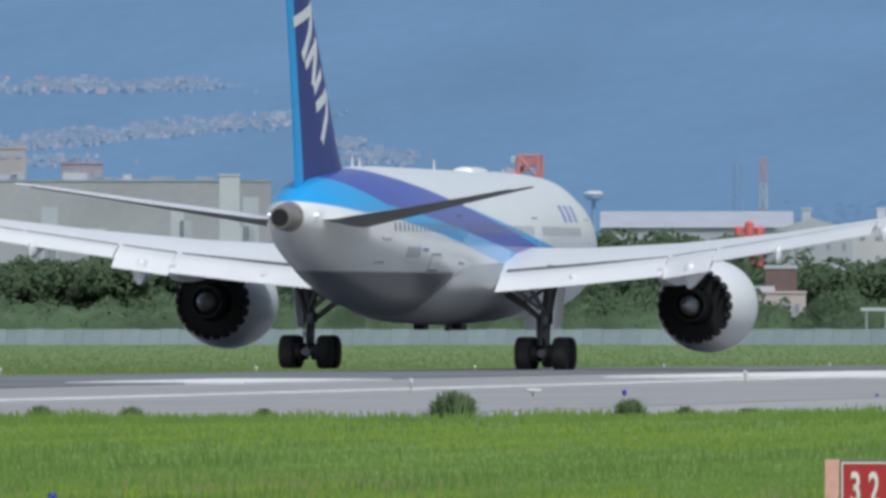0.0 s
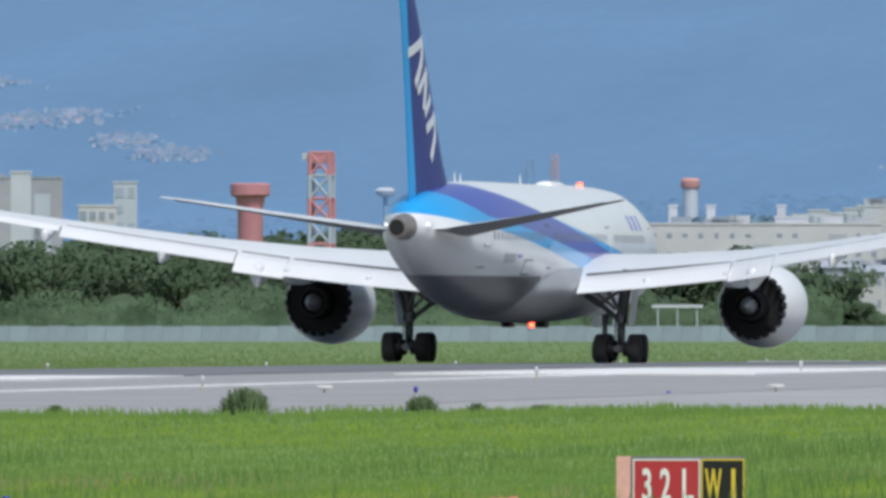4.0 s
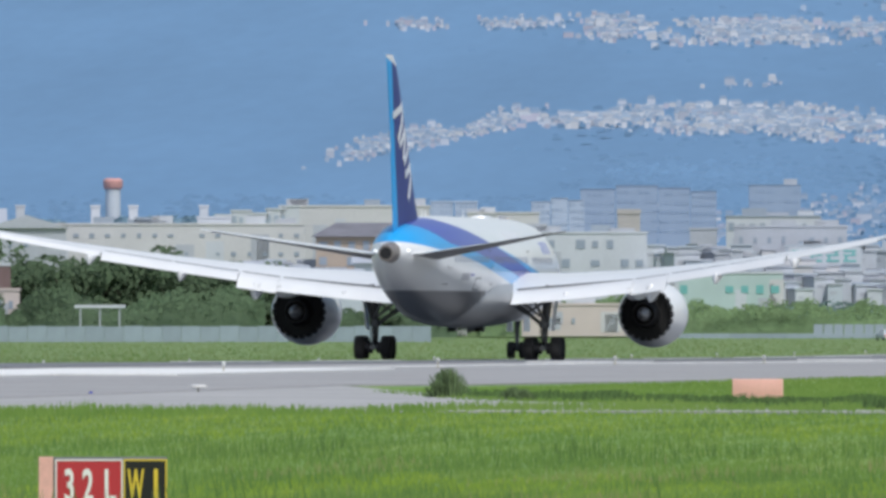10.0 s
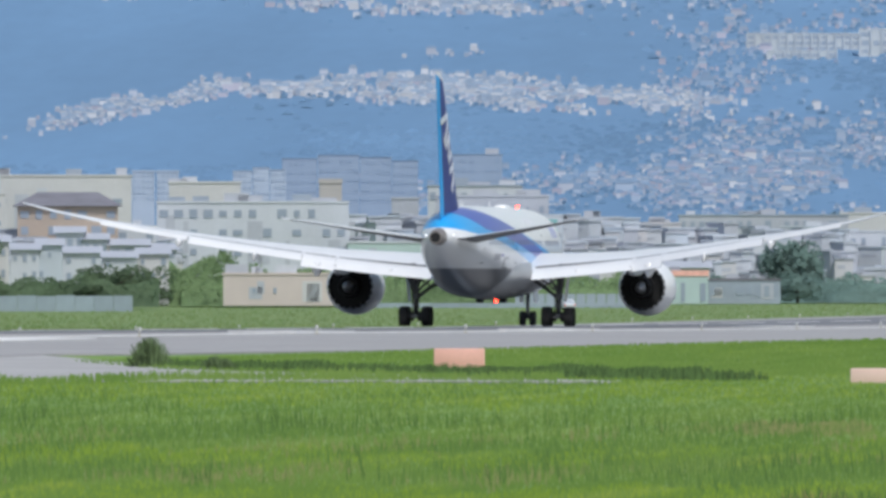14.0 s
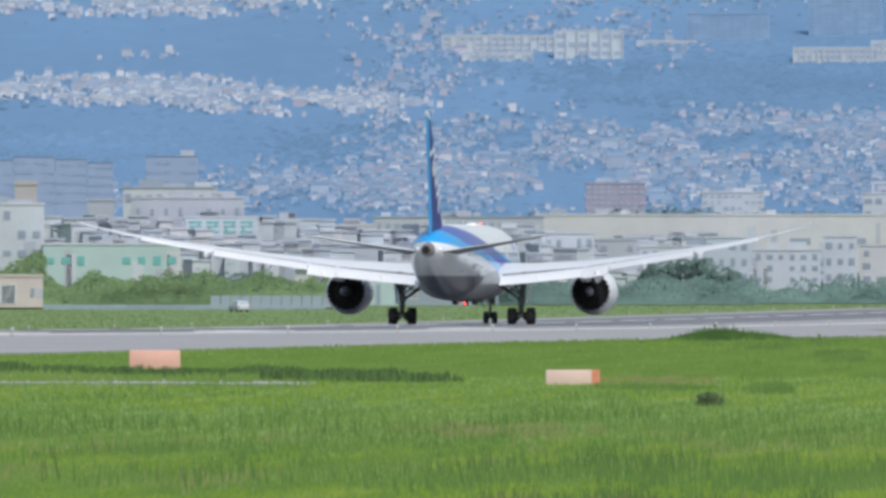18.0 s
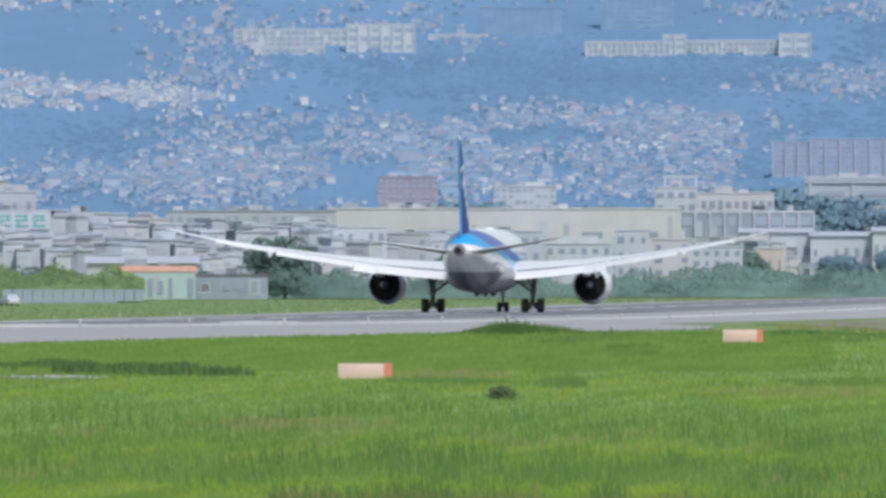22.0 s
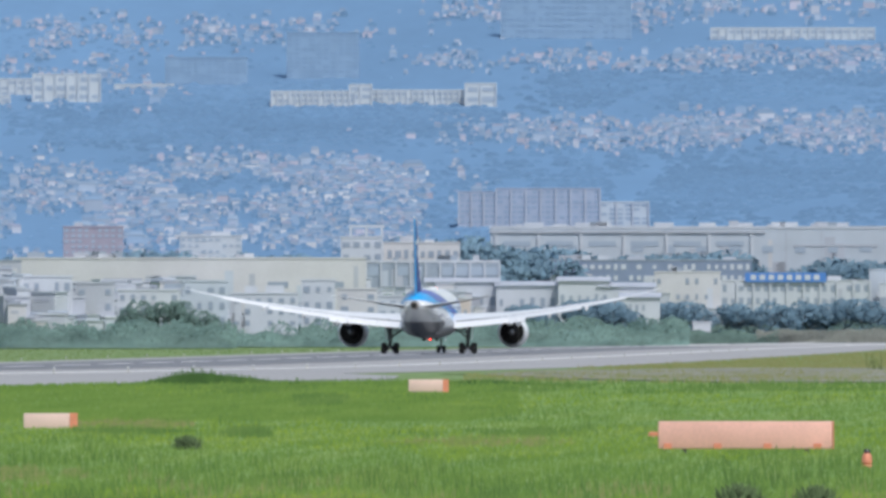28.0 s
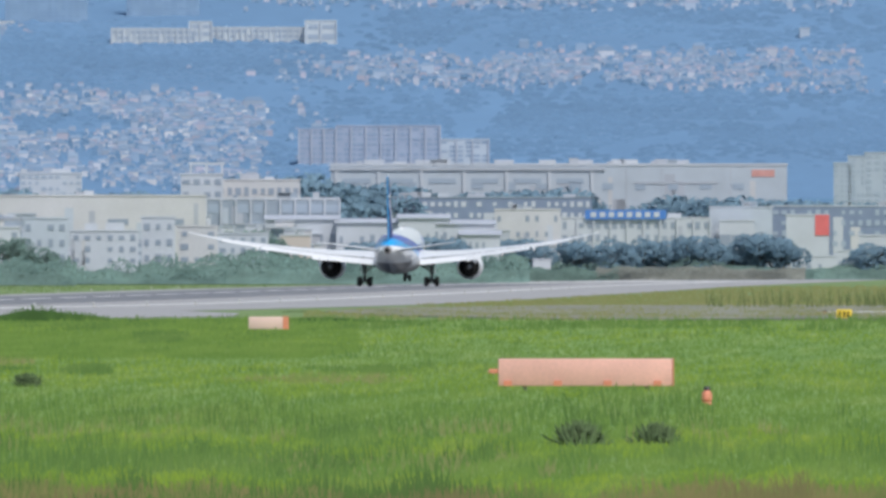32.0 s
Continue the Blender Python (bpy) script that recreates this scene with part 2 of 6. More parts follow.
def grass_material(name, a, b, c, fine, lush=None):
    """Grass in three tones that drift over the field, with a tone of its own for each blade."""
    m = material(name, a, 0.75)
    nt = m.node_tree
    bs = nt.nodes["Principled BSDF"]
    bs.inputs["Specular IOR Level"].default_value = 0.2
    pos = nt.nodes.new("ShaderNodeNewGeometry")
    ramp = nt.nodes.new("ShaderNodeValToRGB")
    ramp.color_ramp.elements[0].color, ramp.color_ramp.elements[1].color = (*a, 1), (*c, 1)
    ramp.color_ramp.elements[0].position, ramp.color_ramp.elements[1].position = 0.38, 0.64
    ramp.color_ramp.elements.new(0.52).color = (*b, 1)
    nz = nt.nodes.new("ShaderNodeTexNoise")
    nz.inputs["Scale"].default_value, nz.inputs["Detail"].default_value = 0.3, 5
    mp = nt.nodes.new("ShaderNodeMapping")
    mp.inputs["Scale"].default_value = (3.4, 0.16, 1.0)
    nt.links.new(pos.outputs["Position"], mp.inputs["Vector"])
    nt.links.new(mp.outputs[0], nz.inputs["Vector"])
    nt.links.new(nz.outputs["Fac"], ramp.inputs["Fac"])
    mr = nt.nodes.new("ShaderNodeMapRange")
    mr.inputs["To Min"].default_value, mr.inputs["To Max"].default_value = (0.95, 1.05) if fine else (0.85, 1.15)
    if fine:
        nt.links.new(pos.outputs["Random Per Island"], mr.inputs["Value"])
    else:
        n2 = nt.nodes.new("ShaderNodeTexNoise")
        n2.inputs["Scale"].default_value, n2.inputs["Detail"].default_value = 2.0, 6
        nt.links.new(mp.outputs[0], n2.inputs["Vector"])
        nt.links.new(n2.outputs["Fac"], mr.inputs["Value"])
    sc = nt.nodes.new("ShaderNodeVectorMath")
    sc.operation = "SCALE"
    nt.links.new(ramp.outputs[0], sc.inputs[0])
    nt.links.new(mr.outputs[0], sc.inputs["Scale"])
    if lush is None:
        nt.links.new(sc.outputs[0], bs.inputs["Base Color"])
    else:
        # the long grass on this side of the runway is greener than the mown strip beyond it
        part_x = nt.nodes.new("ShaderNodeSeparateXYZ")
        nt.links.new(pos.outputs["Position"], part_x.inputs[0])
        side = nt.nodes.new("ShaderNodeMapRange")
        side.inputs["From Min"].default_value, side.inputs["From Max"].default_value = -100, -80
        nt.links.new(part_x.outputs["X"], side.inputs["Value"])
        rough = nt.nodes.new("ShaderNodeMapRange")
        rough.inputs["From Min"].default_value, rough.inputs["From Max"].default_value = 720, 620
        nt.links.new(part_x.outputs["Y"], rough.inputs["Value"])
        both = nt.nodes.new("ShaderNodeMath")
        both.operation = "MULTIPLY"
        nt.links.new(side.outputs[0], both.inputs[0])
        nt.links.new(rough.outputs[0], both.inputs[1])
        mul = nt.nodes.new("ShaderNodeMix")
        mul.data_type, mul.blend_type = "RGBA", "MULTIPLY"
        mul.inputs["B"].default_value = (*lush, 1)
        nt.links.new(both.outputs[0], mul.inputs["Factor"])
        nt.links.new(sc.outputs[0], mul.inputs["A"])
        nt.links.new(mul.outputs["Result"], bs.inputs["Base Color"])
    return m


M.update(
    ground=grass_material("ground_grass", (0.135, 0.215, 0.075), (0.165, 0.24, 0.085), (0.20, 0.258, 0.10), False, (1.02, 1.15, 0.76)),
    blades=leafy(grass_material("grass_blades", (0.165, 0.28, 0.063), (0.185, 0.305, 0.069), (0.212, 0.325, 0.078), True)),
    lime=leafy(grass_material("lime_blades", (0.235, 0.355, 0.046), (0.27, 0.385, 0.052), (0.30, 0.395, 0.07), True)),
    straw=leafy(grass_material("straw_blades", (0.22, 0.20, 0.09), (0.28, 0.25, 0.11), (0.20, 0.24, 0.08), True)),
    straw_green=leafy(grass_material("reed_stalks", (0.11, 0.15, 0.06), (0.14, 0.19, 0.07), (0.18, 0.20, 0.09), True)),
    dry=leafy(grass_material("dry_blades", (0.27, 0.29, 0.12), (0.30, 0.30, 0.135), (0.23, 0.29, 0.095), True)),
    reed=leafy(grass_material("dark_blades", (0.125, 0.225, 0.06), (0.145, 0.25, 0.065), (0.17, 0.275, 0.075), True)),
    far_blades=leafy(grass_material("mown_blades", (0.15, 0.225, 0.085), (0.18, 0.25, 0.095), (0.22, 0.27, 0.11), True)),
    deep=leafy(grass_material("deep_blades", (0.10, 0.185, 0.052), (0.118, 0.208, 0.056), (0.14, 0.23, 0.062), True)),
    asphalt=material("runway_asphalt", (0.315, 0.31, 0.312), 0.85, spread=0.12, grain=0.12, scale=0.12, bump=0.2),
    worn=material("rubbered_asphalt", (0.165, 0.17, 0.185), 0.85, spread=0.25, grain=0.15, scale=0.08),
    verge=material("bare_verge", (0.205, 0.205, 0.155), 0.9, spread=0.3, grain=0.25, scale=0.25, squash=0.06),
    concrete=material("taxiway_concrete", (0.36, 0.355, 0.355), 0.85, spread=0.15, grain=0.1, scale=0.15, bump=0.2),
    marking=material("marking_paint", (0.74, 0.74, 0.73), 0.7, spread=0.12, grain=0.15, scale=0.3),
)

# the sheet breaks at the runway's crown and far edge
xs = (-9000, -2500, -145, -115, -60, 0, 60, 2500, 9000)
gv = [(x, y, float(gz(x, y))) for y in GROUND_Y for x in xs]
gf = [(i * 9 + j, i * 9 + j + 1, (i + 1) * 9 + j + 1, (i + 1) * 9 + j) for i in range(len(GROUND_Y) - 1) for j in range(8)]
tagged(part("ground", (gv, gf), M["ground"], smooth=False), "green airfield grass reaching to the hills", "ground", kind="structure")

RUN0, RUN1 = 420.0, 3480.0
runway = tagged(part("runway", join(strip(-149, -115, 300, RUN1, 0.06), strip(-115, -76, 300, RUN1, 0.06), strip(-76, -66, 338, RUN1, 0.06)), M["asphalt"], smooth=False), "long grey asphalt runway with worn rubber streaks", "runway", kind="structure")
part("rubber_track", join(strip(-143, -115, 330, 2500, 0.10), strip(-115, -100, 330, 2500, 0.10)), M["worn"], runway, "dark tyre rubber down the middle", smooth=False)
part("edge_line", strip(-86.4, -85.4, 300, RUN1, 0.11), M["marking"], runway, "white edge line", smooth=False)
part("edge_line", strip(-144.6, -143.6, 300, 640, 0.11), M["marking"], runway, "white edge line", smooth=False)
y = 760.0
while y < 3300:
    part("centre_stripe", strip(-115.45, -114.55, y, y + 30, 0.13), M["marking"], runway, smooth=False)
    y += 50
for x0, x1, y0, y1 in ((-94, -81, 535, 592), (-143, -133, 560, 615), (-104, -98, 490, 516), (-132, -126, 490, 516), (-98, -94.5, 765, 790), (-98, -94.5, 890, 914), (-98, -94.5, 1036, 1060), (-135, -132, 765, 790), (-135, -132, 890, 914), (-135, -132, 1036, 1060)):
    part("landing_mark", strip(x0, x1, y0, y1, 0.12), M["marking"], runway, "white touchdown marking", smooth=False)
for k in range(17):
    part("threshold_stripe", strip(-143 + 3.4 * k, -141.2 + 3.4 * k, 2860, 2940, 0.12), M["marking"], runway, smooth=False)
y = 3400.0
for k in range(11):
    part("threshold_stripe", strip(-113 + 2.4 * k, -111.4 + 2.4 * k, y, y + 45, 0.12), M["marking"], runway, smooth=False)

# ---- the airliner: a wide-body twin; +Y is its nose, the ground under the main gear its origin ----
plane = thing("airliner", "white twin-engined wide-body airliner with blue stripes, rolling down the runway", "airplane", pose(-115, 613, 0))


def hoop(y, zc, rx, rz, n=40):
    return [(rx * math.cos(2 * math.pi * k / n), y, zc + rz * math.sin(2 * math.pi * k / n)) for k in range(n)]


BODY = ((31.4, 4.54, 0.12, 0.102), (30.9, 4.59, 0.75, 0.663), (29.8, 4.71, 1.35, 1.275), (28, 4.89, 1.98, 1.989), (25.5, 5.07, 2.52, 2.652),
        (22.5, 5.15, 2.8, 2.958), (19, 5.17, 2.885, 3.029), (10, 5.17, 2.885, 3.029), (0, 5.17, 2.885, 3.029), (-8, 5.17, 2.885, 3.029),
        (-12, 5.22, 2.86, 2.978), (-15, 5.33, 2.72, 2.836), (-18, 5.51, 2.5, 2.601), (-21, 5.69, 2.18, 2.285), (-24, 5.85, 1.84, 1.94),
        (-26.6, 5.98, 1.48, 1.56), (-28.2, 6.05, 1.08, 1.15), (-29.0, 6.07, 0.74, 0.78), (-29.4, 6.07, 0.56, 0.59))
part("fuselage", loft([hoop(*b) for b in BODY]), M["livery"], plane, "white fuselage with light-blue and indigo stripes and a shade-darkened grey belly")
part("tail_cone", loft([hoop(-29.3, 6.06, 0.56, 0.59, 24), hoop(-30.2, 6.04, 0.52, 0.55, 24), hoop(-31.2, 6.0, 0.44, 0.46, 24), hoop(-31.4, 6.0, 0.4, 0.42, 24), hoop(-31.4, 6.0, 0.34, 0.36, 24), hoop(-30.9, 6.0, 0.32, 0.34, 24)]), M["exhaust"], plane, "heat-stained metal tail cone with an exhaust hole")
part("exhaust_hole", turned([(-31.41, 0.33), (-31.1, 0.33)], n=16, at=(0, 0, 6.0)), M["soot"], plane)
part("belly_fairing", loft([hoop(13.5, 3.5, 0.6, 0.5), hoop(12.0, 3.5, 2.3, 1.3), hoop(9.5, 3.5, 3.05, 1.58), hoop(2, 3.5, 3.3, 1.68), hoop(-5, 3.5, 3.2, 1.6), hoop(-8.5, 3.45, 2.6, 1.3), hoop(-11, 3.4, 1.4, 0.75), hoop(-12, 3.3, 0.4, 0.3)]), M["fairing"], plane, "light grey wing-root fairing")


def foil(x, lead, trail, z, thick, droop=0.0, twist=0.0):
    """A closed wing section at x; droop lowers its rear edge."""
    c = lead - trail
    pts = []
    for t, h in ((0, 0), (0.03, 0.32), (0.12, 0.6), (0.3, 0.72), (0.55, 0.6), (0.8, 0.3), (1.0, 0.04), (1.0, -0.04), (0.75, -0.14), (0.45, -0.3), (0.2, -0.33), (0.05, -0.22)):
        pts.append((x, lead - c * t, z + h * thick - droop * t))
    return pts


# stations: x, leading edge, trailing edge, height, thickness, droop
WING = ((2.4, 12.0, -1.2, 4.05, 1.5, 0.3), (5.5, 9.4, -1.1, 4.3, 1.15, 0.3), (9.9, 5.6, -1.2, 4.72, 0.85, 0.25), (14, 2.0, -3.6, 5.26, 0.58, 0.18),
        (18, -1.5, -6.0, 5.84, 0.44, 0.14), (22, -4.9, -8.5, 6.47, 0.32, 0.1), (25.5, -7.9, -10.9, 7.12, 0.22, 0.07), (28.2, -10.8, -12.8, 7.74, 0.13, 0.04), (30.06, -13.6, -14.5, 8.3, 0.05, 0.02))


def wing_at(x):
    return [float(np.interp(abs(x), [w[0] for w in WING], [w[k] for w in WING])) for k in range(6)]


def flap(sx, x0, x1, chord, drop, back, name, parent, label):
    rings = []
    for x in (x0, (x0 + x1) / 2, x1):
        _, lead, trail, z, thick, droop = wing_at(x)
        zt = z - droop
        rings.append([(sx * x, trail + 0.45, zt + 0.10), (sx * x, trail + 0.1, zt + 0.16), (sx * x, trail - back * 0.5, zt - drop * 0.42 + 0.12), (sx * x, trail - back, zt - drop), (sx * x, trail - back, zt - drop - 0.05), (sx * x, trail + 0.1, zt - 0.16)])
    return part(name, loft(rings), M["wing"], parent, label)


def canoe(sx, x, length, depth, parent, wide=1.0):
    """A flap-track fairing that hangs below the rear edge and tapers downwards."""
    _, lead, trail, z, thick, droop = wing_at(x)
    y1, zt = trail - 1.35, z - droop
    rings = []
    for t, w, h in ((0, 0.04, 0.05), (0.25, 0.2, 0.4), (0.6, 0.26, 0.75), (0.85, 0.24, 0.95), (0.97, 0.16, 0.9), (1.0, 0.05, 0.6)):
        y = y1 + length * (1 - t)
        zc = zt - 0.05 - depth * (0.2 + 0.45 * t) + 0.02 * (y - trail)
        ring = []
        for k in range(14):
            c, q = math.cos(2 * math.pi * k / 14), math.sin(2 * math.pi * k / 14)
            ring.append((sx * x + w * wide * c * (1.0 + 0.3 * q), y, zc + depth * h * 0.5 * q))
        rings.append(ring)
    part("flap_track_fairing", loft(rings), M["wing"], parent)


for sx, side in ((-1, "port"), (1, "starboard")):
    wing = part("wing", loft([[(sx * p[0], p[1], p[2]) for p in foil(*w)] for w in WING]), M["wing"], plane, "swept white wing with a raked tip")
    flap(sx, 3.3, 10.2, 2.0, 0.6, 1.75, "flap", wing, "lowered inboard flap")
    flap(sx, 10.25, 12.35, 1.5, 0.72, 1.6, "flaperon", wing, "drooped flaperon")
    flap(sx, 12.4, 19.6, 1.4, 0.34, 1.2, "flap", wing, "lowered outboard flap")
    flap(sx, 19.75, 25.2, 0.8, 0.12, 0.5, "aileron", wing, "outer aileron")
    for x, length, depth, wide in ((6.4, 3.6, 0.4, 0.8), (11.4, 4.4, 1.15, 1.7), (15.4, 3.8, 0.75, 1.0), (20.2, 2.8, 0.62, 1.0)):
        canoe(sx, x, length, depth, wing, wide)
    for x0, x1 in ((3.4, 10.1), (10.3, 12.3), (12.5, 15.9), (16.0, 19.6)):
        pts = []
        for x in (x0, x1):
            _, lead, trail, z, thick, droop = wing_at(x)
            c = lead - trail
            zt = z - droop
            pts.append([(sx * x, trail + 0.5, zt + 0.02), (sx * x, trail + 0.5, zt + 0.13 + 0.012 * c), (sx * x, trail + 0.42, zt + 0.125 + 0.012 * c), (sx * x, trail + 0.42, zt + 0.02)])
        part("spoiler_gap", loft(pts), M["seam"], wing)
    part("wingtip_light", turned([(-14.45, 0.02), (-14.3, 0.09), (-14.1, 0.05)], n=10, at=(sx * 29.9, 0, 8.27)), M["clear"], wing)

    tail = [[(sx * p[0], p[1], p[2]) for p in foil(*w)] for w in (
        (0.5, -21.6, -28.0, 5.6, 0.5, -0.3), (1.6, -22.6, -28.2, 5.72, 0.42, -0.26), (5.5, -26.8, -30.6, 6.42, 0.24, -0.08), (8.8, -30.4, -32.8, 7.02, 0.12, 0.0), (10.15, -32.0, -33.6, 7.24, 0.05, 0.0))]
    # sunlit top and shaded underside of the grey tailplane are put into its colours
    stab = part("tailplane", loft(tail), M["stab"], plane, "swept grey tailplane with a shade-darkened underside")
    part("upper_skin", loft([[(x, y, z + 0.012) for x, y, z in ring[1:7]] + [(x, y, z + 0.004) for x, y, z in ring[1:7][::-1]] for ring in tail]), M["wing"], stab, "upper skin in white, as if sunlit")
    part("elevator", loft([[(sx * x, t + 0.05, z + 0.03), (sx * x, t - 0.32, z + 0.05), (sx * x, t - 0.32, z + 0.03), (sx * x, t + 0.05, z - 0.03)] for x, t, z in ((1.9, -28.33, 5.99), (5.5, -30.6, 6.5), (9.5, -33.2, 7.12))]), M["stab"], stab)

    # engine
    ex, ez = sx * 10.12, 2.7
    nac = part("nacelle", turned([(9.9, 1.48), (10.02, 1.62), (9.95, 1.76), (9.5, 1.89), (8.4, 1.95), (7.3, 1.91), (6.4, 1.82), (5.5, 1.65), (4.85, 1.5), (4.85, 1.44), (6.4, 1.42), (7.8, 1.45)], n=48, at=(ex, 0.6, ez)), M["white"], plane, "white engine cowling with sawtooth nozzle")
    # the dark serrated rim: teeth that run up over the cowling and out beyond it
    for k in range(22):
        a = [2 * math.pi * (k + q) / 22 for q in (-0.46, -0.3, 0.0, 0.3, 0.46)]
        rows = []
        for lift in (0.012, -0.05):
            rows += [(ex + (1.5 + lift) * math.cos(a[0]), 5.4, ez + (1.5 + lift) * math.sin(a[0])), (ex + (1.55 + lift) * math.cos(a[1]), 5.6, ez + (1.55 + lift) * math.sin(a[1])),
                     (ex + (1.565 + lift) * math.cos(a[2]), 5.66, ez + (1.565 + lift) * math.sin(a[2])), (ex + (1.55 + lift) * math.cos(a[3]), 5.6, ez + (1.55 + lift) * math.sin(a[3])),
                     (ex + (1.5 + lift) * math.cos(a[4]), 5.4, ez + (1.5 + lift) * math.sin(a[4])), (ex + (1.44 + lift) * math.cos(a[2]), 5.02, ez + (1.44 + lift) * math.sin(a[2]))]
        part("chevron", (rows, [(0, 1, 2, 3, 4, 5), (11, 10, 9, 8, 7, 6)] + [(q, q + 6, (q + 1) % 6 + 6, (q + 1) % 6) for q in range(6)]), M["soot"], nac, smooth=False)
    part("bypass_duct", turned([(4.86, 1.435), (6.0, 1.4), (8.1, 1.4), (8.1, 0.2)], n=40, at=(ex, 0.6, ez)), M["soot"], nac, "black bypass duct")
    part("core_nozzle", turned([(7.8, 1.05), (5.8, 0.98), (4.6, 0.78), (3.6, 0.64), (3.6, 0.58), (4.4, 0.6)], n=32, at=(ex, 0.6, ez)), M["dark"], nac, "dark core nozzle")
    for k in range(14):
        a = 2 * math.pi * k / 14
        part("guide_vane", box(-0.03, 0.03, 6.6, 7.4, 0.95, 1.42), M["dark"], nac, smooth=False).matrix_basis = pose(ex, 0.6, ez) @ pose(0, 0, 0, 0, math.degrees(a))
    part("exhaust_plug", turned([(4.6, 0.44), (3.8, 0.42), (3.0, 0.27), (2.4, 0.06)], n=24, at=(ex, 0.6, ez)), M["plug"], nac, "grey exhaust plug")
    part("fan_disc", turned([(9.0, 1.4), (9.05, 0.3), (9.4, 0.02)], n=32, at=(ex, 0.6, ez)), M["dark"], nac)
    part("pylon", loft([[(ex - w, y, z0), (ex + w, y, z0), (ex + w, y, z1), (ex - w, y, z1)] for y, w, z0, z1 in ((10.6, 0.1, 4.45, 4.56), (8.5, 0.22, 4.2, 4.95), (5.6, 0.26, 4.05, 4.85), (2.6, 0.26, 3.6, 4.6), (0.2, 0.24, 3.5, 4.5), (-2.0, 0.2, 3.6, 4.35), (-2.8, 0.12, 3.8, 4.2))]), M["wing"], nac, "pylon under the wing")

    # main gear
    gx = sx * 4.9
    leg = part("main_gear_leg", join(tube((gx + sx * 0.3, 0, 4.3), (gx, 0, 2.05), 0.25), tube((gx, 0, 2.3), (gx, 0, 1.9), 0.29), tube((gx, 0, 2.1), (gx, 0, 0.75), 0.19)), M["steel"], plane, "grey main landing-gear leg")
    part("side_brace", join(tube((gx - sx * 0.05, 0.1, 1.95), (gx - sx * 1.05, 0.3, 2.75), 0.12), tube((gx - sx * 1.0, 0.3, 2.7), (gx - sx * 2.1, 0.45, 3.4), 0.15), tube((gx - sx * 1.0, 0.3, 2.75), (gx + sx * 0.2, 0.1, 3.5), 0.07)), M["steel"], leg)
    part("drag_brace", join(tube((gx, 0.1, 1.9), (gx + sx * 0.1, 2.1, 3.7), 0.1), tube((gx + sx * 0.1, -0.15, 2.2), (gx - sx * 0.75, -1.4, 3.9), 0.09), tube((gx + sx * 0.15, -0.15, 2.2), (gx + sx * 0.5, -1.3, 3.9), 0.09)), M["steel"], leg)
    part("torque_link", join(tube((gx, -0.2, 1.85), (gx, -0.75, 1.4), 0.08), tube((gx, -0.75, 1.4), (gx, -0.25, 0.85), 0.08), tube((gx - 0.12, -0.2, 1.85), (gx + 0.12, -0.2, 1.85), 0.1)), M["steel"], leg)
    part("retraction_jack", tube((gx - sx * 0.2, -0.3, 2.5), (gx - sx * 1.4, -0.6, 3.5), 0.08), M["rim"], leg)
    part("hydraulic_line", join(tube((gx + 0.22, -0.2, 2.4), (gx + 0.2, -0.25, 1.2), 0.03, n=6), tube((gx - 0.2, -0.22, 2.2), (gx - 0.24, -0.3, 0.9), 0.03, n=6)), M["rubber"], leg)
    part("truck_beam", join(tube((gx, -0.95, 0.7), (gx, 0.95, 0.7), 0.17), tube((gx - 0.78, -0.8, 0.69), (gx + 0.78, -0.8, 0.69), 0.1), tube((gx - 0.78, 0.8, 0.69), (gx + 0.78, 0.8, 0.69), 0.1)), M["steel"], leg)
    for ax in (-0.8, 0.8):
        for dx in (-0.36, 0.36):
            part("brake_unit", turned([(-0.12, 0.1), (-0.12, 0.34), (0.12, 0.34), (0.12, 0.1)], "x", 16, (gx + dx, ax, 0.69)), M["dark"], leg, "dark brake unit")
    part("gear_door", loft([[(gx + sx * (0.42 + 0.25 * k), y, z), (gx + sx * (0.47 + 0.25 * k), y, z)] + [(gx + sx * (0.47 + 0.25 * k), y - 1.5, z), (gx + sx * (0.42 + 0.25 * k), y - 1.5, z)] for k, y, z in ((0, 0.9, 1.7), (1, 1.0, 3.9))]), M["wing"], leg, "white gear door", smooth=False)

for name, x, y, z, w, d, h in (("radome", 0, 9.6, 8.1, 0.55, 2.2, 0.28), ("antenna_hump", 0, 15.0, 8.03, 0.4, 0.8, 0.2)):
    part(name, loft([hoop(y + d * t, z, w * q, h * q, 20) for t, q in ((-1, 0.3), (-0.93, 0.85), (-0.6, 1.0), (0.5, 1.0), (0.85, 0.7), (1, 0.15))]), M["white"], plane, "white antenna fairing on the roof")
for y, h in ((-16.5, 0.55), (-15.0, 0.5), (1.2, 0.6), (-6.0, 0.25), (17.0, 0.35)):
    part("blade_antenna", loft([[(-0.03, y + 0.2, 7.95), (0.03, y + 0.2, 7.95), (0.03, y - 0.2, 7.95), (-0.03, y - 0.2, 7.95)], [(-0.01, y - 0.05, 8.0 + h), (0.01, y - 0.05, 8.0 + h), (0.01, y - 0.2, 8.0 + h), (-0.01, y - 0.2, 8.0 + h)]]), M["white"], plane, smooth=False)
# flashing is imitated by turning; each hood is added to block the lens
beacons = []
